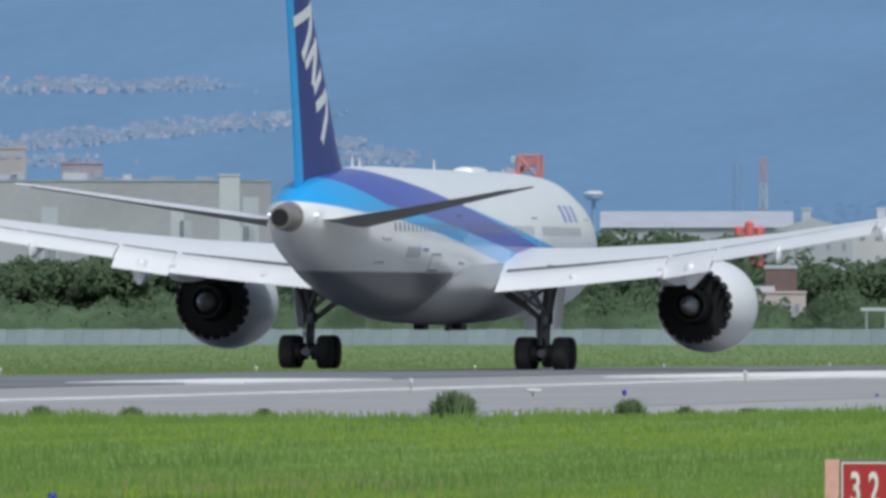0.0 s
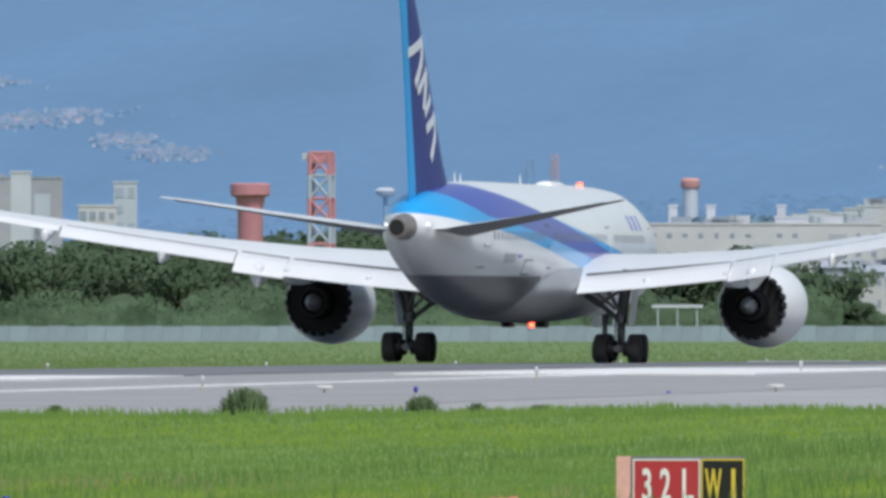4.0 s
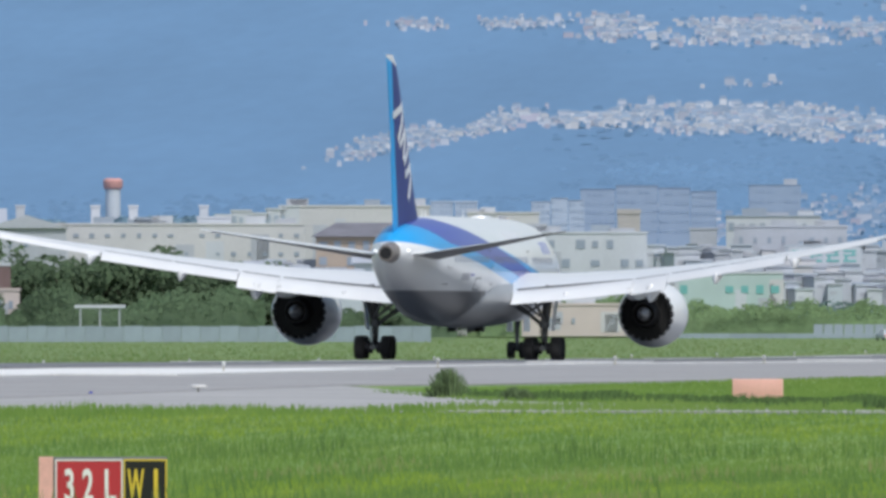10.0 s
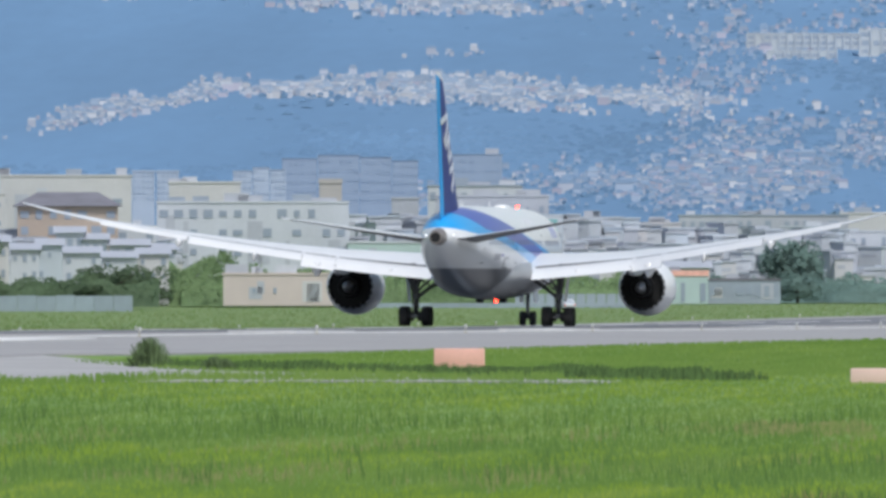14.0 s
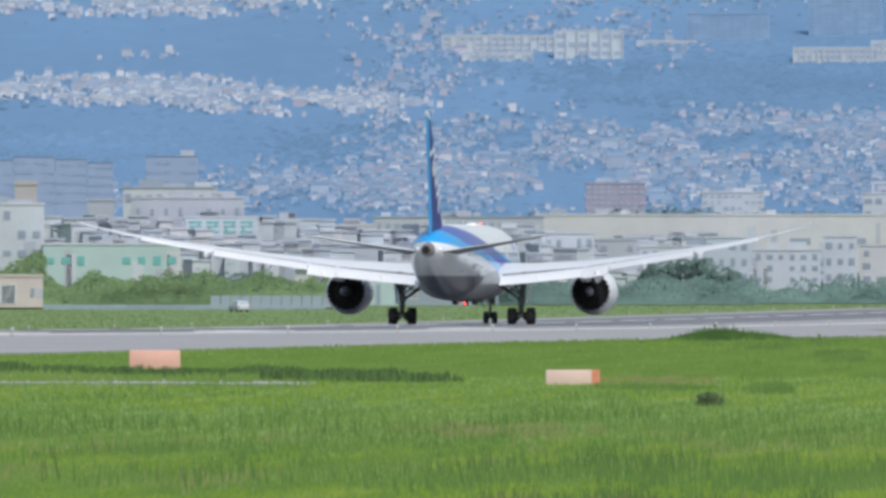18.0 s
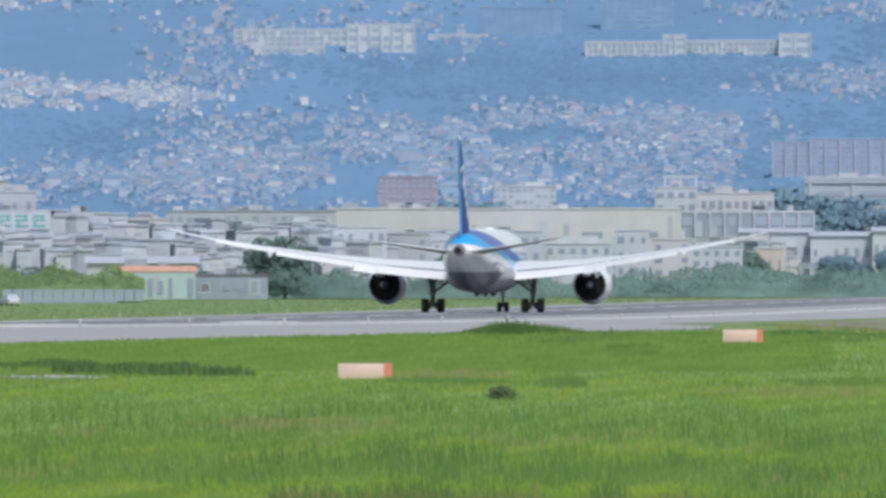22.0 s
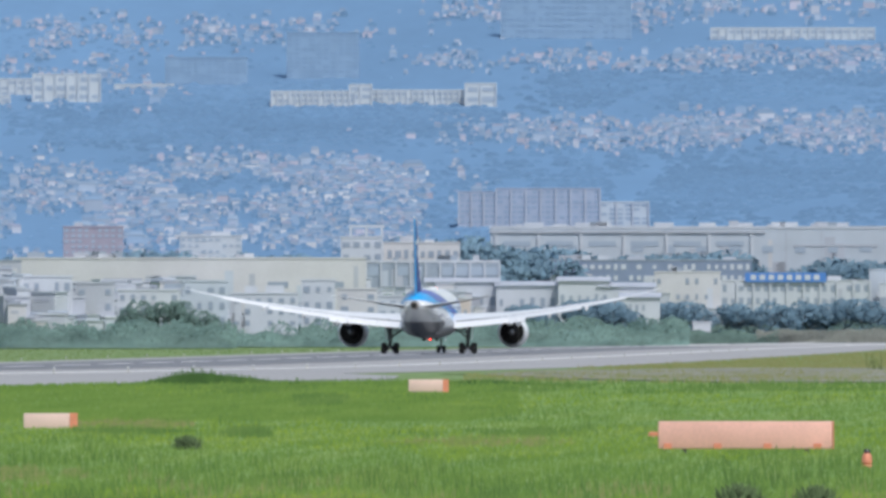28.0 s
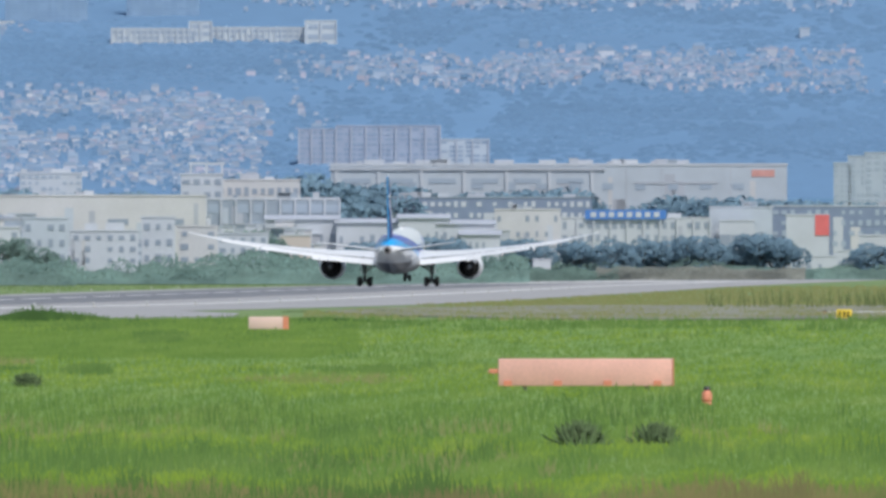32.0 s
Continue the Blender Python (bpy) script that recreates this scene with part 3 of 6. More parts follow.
for y, z in ((18.0, 8.26), (4.5, 1.74)):
    drum = part("beacon", turned([(-0.16, 0.1), (-0.14, 0.15), (0.14, 0.15), (0.16, 0.1)], "z", 14), M["mark"], plane, "red anti-collision beacon, turned to imitate its flash")
    drum.location = (0, y, z)
    part("glowing_lens", box(-0.1, 0.1, -0.17, -0.1, -0.1, 0.1), M["beacon"], drum, "red glowing lens on one side", smooth=False)
    part("lens_hood", join(box(-0.13, -0.105, -0.33, -0.05, -0.13, 0.13), box(0.105, 0.13, -0.33, -0.05, -0.13, 0.13), box(-0.105, 0.105, -0.33, -0.05, 0.105, 0.13), box(-0.105, 0.105, -0.33, -0.05, -0.13, -0.105)), M["mark"], drum, "grey hood added to hide the lens between flashes", smooth=False)
    beacons.append((drum, drum.location.copy()))
for x in (-0.8, 0.8):
    part("air_outlet", bevelled(box(x - 0.22, x + 0.22, 2.2, 3.4, 1.62, 2.1), 0.05), M["dark"], plane, "dark air outlet under the belly")
for sx in (-1, 1):
    part("tail_light", turned([(-28.9, 0.02), (-28.8, 0.06), (-28.6, 0.05)], n=10, at=(sx * 0.95, 0, 6.15)), M["lamp"], plane)

# fin and rudder
FIN = ((7.0, -16.6, -28.3, 0.75), (8.0, -19.1, -28.4, 0.75), (9.0, -20.4, -28.65, 0.7), (12.0, -23.4, -29.5, 0.55), (15.0, -26.4, -30.6, 0.4), (16.5, -28.0, -31.4, 0.28), (17.0, -29.1, -31.6, 0.1))
fin = part("fin", loft([[(w * q, lead + (trail - lead) * t, z) for t, q in ((0, 0), (0.08, 0.3), (0.3, 0.5), (0.6, 0.42), (1.0, 0.06), (1.0, -0.06), (0.6, -0.42), (0.3, -0.5), (0.08, -0.3))] for z, lead, trail, w in FIN]), M["fin"], plane, "tall indigo fin with a light-blue rudder edge")


def fin_x(y, z):
    lead, trail, w = (float(np.interp(z, [f[0] for f in FIN], [f[k] for f in FIN])) for k in (1, 2, 3))
    t = (lead - y) / (lead - trail)
    return w * float(np.interp(t, (0, 0.08, 0.3, 0.6, 1.0), (0, 0.3, 0.5, 0.42, 0.06))) + 0.03


def fin_bar(sx, p, q, width):
    """A white painted stroke on the fin's side from p to q, each (y, z)."""
    d = Vector((q[0] - p[0], q[1] - p[1])).normalized()
    nrm = Vector((-d.y, d.x)) * width / 2
    v, f = [], []
    for k in range(7):
        c = Vector(p).lerp(Vector(q), k / 6)
        for s in (-1, 1):
            e = c + nrm * s
            v += [(sx * (fin_x(e.x, e.y) + o), e.x, e.y) for o in (-0.02, 0.0)]
    for k in range(6):
        a, b = 4 * k, 4 * k + 4
        f += [(a + 1, a + 3, b + 3, b + 1), (a, a + 1, b + 1, b), (a + 3, a + 2, b + 2, b + 3)]
    part("tail_mark", (v, f), M["white"], fin, "white slanted stroke of the tail emblem", smooth=False)


for sx in (-1, 1):
    for p, q, w in (((-29.5, 13.62), (-26.3, 14.28), 0.42), ((-26.35, 14.3), (-26.94, 13.13), 0.46), ((-26.94, 13.2), (-28.0, 12.27), 0.42),
                    ((-27.55, 11.95), (-25.75, 12.86), 0.36), ((-25.6, 13.05), (-26.25, 11.19), 0.46), ((-26.1, 10.97), (-24.7, 11.77), 0.36),
                    ((-25.75, 10.33), (-23.5, 10.97), 0.42), ((-23.4, 11.0), (-23.56, 10.23), 0.42), ((-23.56, 10.28), (-24.6, 9.0), 0.42)):
        fin_bar(sx, p, q, w)


def on_side(y, z, lift=0.012):
    """The fuselage's half width at (y, z)."""
    ys = [b[0] for b in BODY][::-1]
    zc, rx, rz = (float(np.interp(y, ys, [b[k] for b in BODY][::-1])) for k in (1, 2, 3))
    return rx * math.sqrt(max(0.0, 1 - ((z - zc) / rz) ** 2)) + lift


def side_panel(name, sx, y, z, w, h, mat, parent, label="", lift=0.012):
    v = [(sx * on_side(y + a * w / 2, z + b * h / 2, o), y + a * w / 2, z + b * h / 2) for o in (lift, -0.03) for a, b in ((-1, -1), (1, -1), (1, 0), (1, 1), (-1, 1), (-1, 0))]
    return part(name, (v, [(0, 1, 2, 5), (5, 2, 3, 4), (0, 6, 7, 1), (1, 7, 8, 2), (2, 8, 9, 3), (3, 9, 10, 4), (4, 10, 11, 5), (5, 11, 6, 0)]), mat, parent, label, smooth=False)


for sx in (-1, 1):
    for y in [-19.5 + 0.62 * k for k in range(64)]:
        if min(abs(y - d) for d in (22.5, 9.5, -7.5, -21.0)) > 1.1:
            side_panel("cabin_window", sx, y, 5.75, 0.2, 0.36, M["glass"], plane, lift=0.007)
    for y in (22.5, 9.5, -7.5, -20.5):
        door = side_panel("cabin_door", sx, y, 5.3, 1.12, 2.0, M["seam"], plane, "passenger door")
        side_panel("door_panel", sx, y, 5.3, 1.0, 1.88, M["livery"], door, lift=0.02)
    for k in range(5):
        side_panel("mark_bar", sx, -17.4 + 0.42 * k, 4.75, 0.3, 0.42, M["mark"], plane, "grey registration mark as plain bars")
    side_panel("emblem", sx, -14.8, 4.85, 0.9, 0.14, M["indigo"], plane)
    side_panel("cargo_door", sx, -12.9, 4.35, 1.6, 0.7, M["seam"], plane, "bulk cargo door outline")
    side_panel("door_panel", sx, -12.9, 4.35, 1.48, 0.58, M["white"], plane, lift=0.02)
    for k in range(3):
        side_panel("name_mark", sx, 19.3 - 1.3 * k, 6.5, 0.6, 0.7, M["name"], plane, "indigo name mark as plain shapes")
    for k in range(7):
        side_panel("name_mark", sx, 8.6 - 0.9 * k, 7.2, 0.6, 0.42, M["ghost"], plane)

# wheels, each on its axle
TYRE = [(-0.29, 0.40), (-0.29, 0.58), (-0.24, 0.655), (-0.1, 0.69), (0.1, 0.69), (0.24, 0.655), (0.29, 0.58), (0.29, 0.40)]
wheels = []


def wheel(x, y, r):
    s = r / 0.69
    tyre = part("wheel", turned([(a * s, b * s) for a, b in TYRE], "x", 24), M["rubber"], plane, "black tyre on a grey rim")
    part("rim", turned([(-0.2 * s, 0.05), (-0.22 * s, 0.39 * s), (0.22 * s, 0.39 * s), (0.2 * s, 0.05)], "x", 16), M["rim"], tyre)
    tyre.location = (x, y, r)
    wheels.append((tyre, x, y, r))


for gx in (-4.9, 4.9):
    for ax in (-0.8, 0.8):
        for dx in (-0.77, 0.77):
            wheel(gx + dx, ax, 0.69)
for dx in (-0.36, 0.36):
    wheel(dx, 25.83, 0.51)
nose_leg = part("nose_gear_leg", join(tube((0, 25.6, 3.0), (0, 25.83, 0.5), 0.13), tube((-0.4, 25.83, 0.51), (0.4, 25.83, 0.51), 0.07), tube((0, 25.7, 1.4), (0, 27.4, 2.8), 0.08)), M["steel"], plane, "grey nose landing-gear leg")
for sx in (-1, 1):
    part("gear_door", box(sx * 0.5 - 0.03, sx * 0.5 + 0.03, 25.0, 27.6, 1.6, 2.7), M["wing"], nose_leg, "white nose gear door", smooth=False)

# ---- the airfield ----
apron = tagged(part("shoulder", patch([(-66, 472), (-66, 1000), (-54, 870), (-45, 720), (-47, 655), (-53, 575), (-58, 505), (-63, 478)], 0.055), M["asphalt"], smooth=False), "pale paved shoulder widening beside the runway", "pavement", kind="structure")
# the taxiway joins the runway and runs off behind the long grass
taxiway = tagged(part("taxiway", patch([(-66.0, 346), (-66.0, 470), (-59, 436), (-51, 396), (-36.5, 358), (-36.5, 353), (-44, 356), (-52, 356), (-60, 352)], 0.04), M["concrete"], smooth=False), "pale concrete taxiway joining the runway", "taxiway", kind="structure")

cross = tagged(part("far_taxiway", patch([(-57, 1010), (-60, 1150), (-52, 1285), (-20, 1295), (60, 1290), (60, 655), (-14, 646), (-27, 650), (-37, 730), (-50, 900)], 0.05), M["verge"], smooth=False), "worn grey-brown verge and far taxiway crossing towards the runway", "taxiway", kind="structure")
part("side_line", patch([(-21.5, 922), (60, 914), (60, 908), (-21.5, 916)], 0.1), M["marking"], cross, "white taxiway side line", smooth=False)

M.update(
    orange=material("orange_paint", (0.72, 0.26, 0.16), 0.55, spread=0.1, grain=0.08, scale=1.5),
    faded=material("faded_orange_paint", (0.80, 0.44, 0.38), 0.6, spread=0.1, grain=0.08, scale=1.2),
    board_pale=material("bleached_board", (0.78, 0.55, 0.50), 0.6, spread=0.08, grain=0.06, scale=1.2),
    sign_red=material("sign_red", (0.48, 0.035, 0.045), 0.4, spread=0.08, scale=2),
    sign_black=material("sign_black", (0.012, 0.012, 0.012), 0.4),
    sign_white=material("sign_white", (0.82, 0.80, 0.78), 0.4),
    sign_yellow=material("sign_yellow", (0.75, 0.55, 0.05), 0.4),
    blue_lens=material("blue_lens", (0.02, 0.03, 0.35), 0.2),
)


def lettering(words, size, mat, parent, m, name):
    cu = bpy.data.curves.new(name, "FONT")
    cu.body, cu.size, cu.extrude, cu.offset = words, size, 0.006, 0.012
    ob = new(name, cu)
    me = bpy.data.meshes.new_from_object(ob.evaluated_get(bpy.context.evaluated_depsgraph_get()))
    bpy.data.objects.remove(ob)
    me.materials.append(mat)
    out = new(name, me)
    out.parent, out.matrix_basis = parent, m
    return out


def facing(u, r, lift=0.0):
    """A pose on the ground at bearing u, with its back (+Y) away from the eye."""
    p = sight(u, LEVEL, r)
    return pose(p.x, p.y, float(gz(p.x, p.y)) + lift, 0, 0, -math.degrees((u - AHEAD) / FAR))


def place_boards():
    r = 190.0
    k = r / FAR
    s = thing("guidance_sign", "red and black runway guidance sign with white and yellow writing", "sign", facing(1587, r))
    top = EYE + (LEVEL - 815) * k - float(gz(-30, 190))
    h0 = top - 0.66
    part("housing", bevelled(box(-0.894, 0.704, 0.0, 0.32, h0 - 0.02, top + 0.006), 0.012), M["steel"], s, "grey sign housing")
    part("end_panel", box(-0.894, -0.715, -0.02, 0.1, h0, top + 0.012), M["faded"], s, "faded orange end plate", smooth=False)
    f1 = part("red_face", box(-0.69, 0.15, -0.03, 0.0, h0, top - 0.02), M["sign_red"], s, "red face with a white rim", smooth=False)
    f2 = part("black_face", box(0.16, 0.70, -0.03, 0.0, h0, top - 0.02), M["sign_black"], s, "black face with a yellow rim", smooth=False)
    for f, x0, x1, mt in ((f1, -0.69, 0.15, "sign_white"), (f2, 0.16, 0.70, "sign_yellow")):
        for g in (box(x0, x1, -0.036, -0.03, top - 0.04, top - 0.02), box(x0, x0 + 0.018, -0.036, -0.03, h0, top - 0.04), box(x1 - 0.018, x1, -0.036, -0.03, h0, top - 0.04)):
            part("rim", g, M[mt], f, smooth=False)
    for ch, x, wide, f, mt in (("3", -0.585, 0.50, f1, "sign_white"), ("2", -0.355, 0.50, f1, "sign_white"), ("L", -0.09, 0.56, f1, "sign_white"), ("W", 0.215, 0.335, f2, "sign_yellow"), ("1", 0.475, 0.62, f2, "sign_yellow")):
        lettering(ch, 0.56, M[mt], f, pose(x, -0.037, top - 0.535, 90), "letter").scale = (wide, 1, 1)
    for x in (-0.6, 0.5):
        part("leg", box(x - 0.04, x + 0.04, 0.1, 0.2, 0, h0), M["steel"], s, smooth=False)

    # sign boards seen from behind: bearing of both ends, top, distance, height
    for u0, u1, v, r, h, tab in ((2687, 2777, 676, 407, 0.55, 0), (3424, 3518, 711, 357, 0.40, 1), (4105, 4175, 651, 522, 0.42, 1), (4547, 4856, 725, 290, 0.52, 2), (4528, 4560, 746, 330, 0.14, 0)):
        um = (u0 + u1) / 2
        p = sight(um, v, r)
        b = thing("sign_board", "pinkish-orange guidance sign seen from its back, standing in grass", "sign", facing(um, r), "sign boards on the airfield")
        hw = (u1 - u0) / 2 * r / FAR
        z1 = p.z - float(gz(p.x, p.y))
        part("housing", bevelled(box(-hw, hw, 0, 0.3, z1 - h, z1), 0.02), M["board_pale" if tab == 1 else "faded"], b, "sun-bleached back panel")
        if tab:
            part("end_panel", box(hw * 0.74 if tab == 1 else hw, hw + 0.02, -0.02, 0.31, z1 - h - 0.01, z1 + 0.01), M["orange"], b, "orange end of the board", smooth=False)
        if tab == 2:
            part("conduit_box", bevelled(box(-hw - 0.18, -hw, 0.05, 0.2, z1 - 0.28, z1 - 0.2), 0.01), M["orange"], b)
            for q in range(4):
                part("foot_plate", box(-hw + 0.1 + q * 0.95, -hw + 0.25 + q * 0.95, -0.02, 0.0, z1 - h, z1 - h + 0.1), M["orange"], b, smooth=False)
        for x in (-hw * 0.7, hw * 0.7):
            part("leg", box(x - 0.04, x + 0.04, 0.1, 0.18, 0, z1 - h), M["steel"], b, smooth=False)


place_boards()



# ---- lights on the field ----
M.update(
    lens=material("clear_lens", (0.6, 0.61, 0.6), 0.15),
    stem=material("light_stem", (0.48, 0.45, 0.38), 0.6, spread=0.1, scale=5),
)
edge_light = thing("runway_edge_light", "small white runway edge light on a short stem", "runway light", pose(-148.2, 624, float(gz(-148.2, 624)) + 0.06), "runway edge lights")
part("stem", turned([(0.0, 0.09), (0.04, 0.09), (0.05, 0.035), (0.26, 0.035)], "z", 10), M["stem"], edge_light)
part("lens", turned([(0.24, 0.05), (0.28, 0.075), (0.36, 0.075), (0.42, 0.03)], "z", 12), M["lens"], edge_light, "clear glass lens")
for k in range(1, 28):
    y = 624 + 60 * k
    copy_thing(edge_light, pose(-148.2, y, float(gz(-148.2, y)) + 0.06))
for k in range(-4, 26):
    y = 621 + 60 * k
    copy_thing(edge_light, pose(-83.2, y, float(gz(-83.2, y)) + 0.06))


def field_light(u, v, r, name, label, lens, wide, tall):
    """A lamp unit whose top shows at depression v."""
    m = facing(u, r)
    top = EYE + (LEVEL - v) / FAR * r - m.translation.z
    s = thing(name, label, "airfield light", m)
    part("stem", turned([(0.0, 0.08), (0.03, 0.08), (0.04, 0.03), (top - tall, 0.03)], "z", 10), M["stem"], s)
    if tall > 0.3:
        # a stacked lamp: dark cap, upper and lower body
        part("cap", turned([(top - 0.07, wide * 0.2), (top - 0.05, wide * 0.32), (top, wide * 0.2)], "z", 12), M["sign_black"], s, "dark cap")
        part("upper_body", turned([(top - tall * 0.55, wide * 0.36), (top - tall * 0.5, wide * 0.44), (top - tall * 0.25, wide * 0.4), (top - 0.07, wide * 0.25)], "z", 14), lens, s)
        top, tall = top - tall * 0.55, tall * 0.5
    part("head", turned([(top - tall, wide * 0.35), (top - tall * 0.75, wide * 0.5), (top - tall * 0.2, wide * 0.5), (top, wide * 0.3)], "z", 14), lens, s, "lamp head")


for u, v, r in ((1105, 690, 425), (92, 872, 196), (2708, 724, 374), (2198, 706, 415), (1552, 698, 430), (1760, 912, 182), (380, 884, 192)):
    field_light(u, v, r, "taxiway_light", "blue taxiway edge light in the grass", M["blue_lens"], 0.12, 0.16)
for u, v, r in ((943, 688, 430), (1742, 686, 440)):
    field_light(u, v, r, "threshold_light", "flat white lamp on a short stem beside the runway", M["sign_white"], 0.5, 0.09)
for u, v, r, w, h in ((4916, 774, 262, 0.21, 0.46), (5125, 640, 900, 0.5, 0.4), (3641, 568, 2750, 1.3, 1.2)):
    field_light(u, v, r, "marker_lamp", "weathered orange marker lamp standing in the grass", M["orange"], w, h)
near_lamp = thing("approach_lamp", "weathered orange lamp unit tilted on a dark stem in the grass", "airfield light", facing(1259, 178))
lz = EYE + (LEVEL - 886) / FAR * 178 - near_lamp.matrix_basis.translation.z
part("stem", join(tube((-0.02, 0, 0), (0.0, 0, lz - 0.16), 0.04), tube((0, 0, lz - 0.2), (0, 0, lz - 0.16), 0.1)), M["sign_black"], near_lamp, "dark stem")
part("body", bevelled(box(-0.16, 0.14, -0.12, 0.12, lz - 0.17, lz - 0.01), 0.03), M["orange"], near_lamp, "faded orange lamp body")
part("lens_hood", bevelled(box(0.07, 0.18, -0.14, 0.06, lz - 0.09, lz + 0.01), 0.02), M["orange"], near_lamp)
part("bracket", box(-0.12, 0.1, -0.13, -0.115, lz - 0.19, lz - 0.17), M["steel"], near_lamp, smooth=False)
far_sign = thing("yellow_sign", "small yellow guidance sign beside a far taxiway", "sign", facing(5159, 662))
part("panel", bevelled(box(-0.34, 0.34, 0, 0.2, 0.0, 0.43), 0.02), M["sign_yellow"], far_sign)
for x in (-0.19, 0.0, 0.16):
    part("mark_bar", box(x - 0.04, x + 0.04, -0.01, 0.0, 0.1, 0.34), M["sign_black"], far_sign, smooth=False)


# ---- plants ----
def leaves(rng, centres, radii, count, size, flat=1.0):
    """Leaf pieces over lobes: vertices and quads, uneven at the rim."""
    c = np.asarray(centres)[rng.integers(0, len(centres), count)]
    rad = np.asarray(radii)
    pick = rng.integers(0, len(centres), count)
    c, rad = np.asarray(centres)[pick], rad[pick]
    d = rng.normal(size=(count, 3))
    d /= np.linalg.norm(d, axis=1)[:, None]
    p = c + d * (rad * rng.uniform(0.55, 1.08, count) ** 0.6)[:, None] * (1, 1, flat)
    a = rng.normal(size=(count, 3))
    a /= np.linalg.norm(a, axis=1)[:, None]
    b = np.cross(a, rng.normal(size=(count, 3)))
    b /= np.linalg.norm(b, axis=1)[:, None]
    s = (size * rng.uniform(0.6, 1.3, count))[:, None]
    b = np.where((np.cross(a, b)[:, 1] > 0)[:, None], -b, b)
    v = np.stack([p - a * s, p - b * s * 0.6, p + a * s, p + b * s * 0.6], 1).reshape(-1, 3)
    return v, np.arange(count * 4).reshape(-1, 4)


def soften(me, v, centre, rng, lift=0.4, stray=0.2):
    """Leaves take the light of their crown's rounded outline, not that of single cards."""
    v = np.asarray(v)
    d = v - np.asarray(centre)
    d /= np.maximum(np.linalg.norm(d, axis=1), 0.01)[:, None]
    d = d + np.array([(0.0, -0.25, lift)]) + stray * rng.normal(size=((len(v) + 3) // 4, 3)).repeat(4, 0)[:len(v)]
    me.shade_smooth()
    me.normals_split_custom_set_from_vertices((d / np.maximum(np.linalg.norm(d, axis=1), 0.01)[:, None]).tolist())
    return me


def mesh_from(name, v, f, mat):
    me = bpy.data.meshes.new(name)
    me.from_pydata(v.tolist() if hasattr(v, "tolist") else v, [], f.tolist() if hasattr(f, "tolist") else f)
    me.materials.append(mat)
    return me


M.update(
    leaf=leafy(material("tree_leaves", (0.118, 0.185, 0.10), 0.8, islands=0.12, spread=0.45, scale=0.045)),
    # far and town leaves: haze is mixed in, paler and bluer with distance
    leaf_far=leafy(material("hazed_far_leaves", (0.235, 0.37, 0.475), 0.85, islands=0.08, spread=0.15, scale=0.06)),
    leaf_mid=leafy(material("hazed_town_leaves", (0.195, 0.305, 0.275), 0.8, islands=0.12, spread=0.3, scale=0.07)),
    ditch=leafy(material("ditch_leaves", (0.085, 0.155, 0.045), 0.8, islands=0.3)),
    # far verge leaves have haze in their colour too
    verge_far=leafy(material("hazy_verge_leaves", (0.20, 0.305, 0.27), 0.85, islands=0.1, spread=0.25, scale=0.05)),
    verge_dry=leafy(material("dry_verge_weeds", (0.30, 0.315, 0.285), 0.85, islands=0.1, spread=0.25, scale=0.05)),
    bank=leafy(material("bank_weeds", (0.20, 0.30, 0.14), 0.8, islands=0.1, spread=0.35, scale=0.07)),
    bark=material("tree_bark", (0.10, 0.08, 0.065), 0.9, spread=0.2, scale=3, bump=0.4),
)


def make_tree(seed, tall, wide, mat, label):
    rng = np.random.default_rng(seed)
    t = thing("tree", label, "tree", pose(0, 0, 0), "trees beyond the airfield")
    limbs = [tube((0, 0, 0), (0.1, 0, tall * 0.45), 0.035 * tall, 0.02 * tall, 8)]
    lobes, radii = [], []
    for k in range(13):
        a, q = k * 2.4 + rng.uniform(0, 1), rng.uniform(0.15, 0.42)
        c = (wide * q * math.cos(a), wide * q * math.sin(a), tall * rng.uniform(0.2, 0.78))
        limbs.append(tube((0.05, 0, tall * 0.3), c, 0.014 * tall, 0.006 * tall, 6))
        lobes.append(c)
        radii.append(wide * rng.uniform(0.17, 0.27))
    lobes.append((0, 0, tall * 0.75))
    radii.append(wide * 0.25)
    part("trunk", join(*limbs), M["bark"], t)
    v, f = leaves(rng, lobes, radii, 3200, 0.034 * tall, 0.85)
    part("crown", soften(mesh_from("crown", v, f, mat), v, (0, 0, tall * 0.4), rng), mat, t, smooth=False)
    return t

# ---- beyond the airfield ----
def town_r(u):
    """How far off the row of buildings stands at bearing u."""
    return float(np.interp(u, (0, 2000, 3500, 4250, 5000, 6500), (2350, 2450, 2850, 3470, 3760, 3900)))


HILL_FAR, HILL_TOP = 4760.0, -90.0


def hill_r(u, v):
    """The distance at which the hillside stands at depression v."""
    r0 = town_r(u) + 240
    if v > 440:
        return r0 + (4020 - r0) * max(0.0, 560 - v) / 120
    return 4020 + (HILL_FAR - 4020) * (440 - v) / (440 - HILL_TOP)


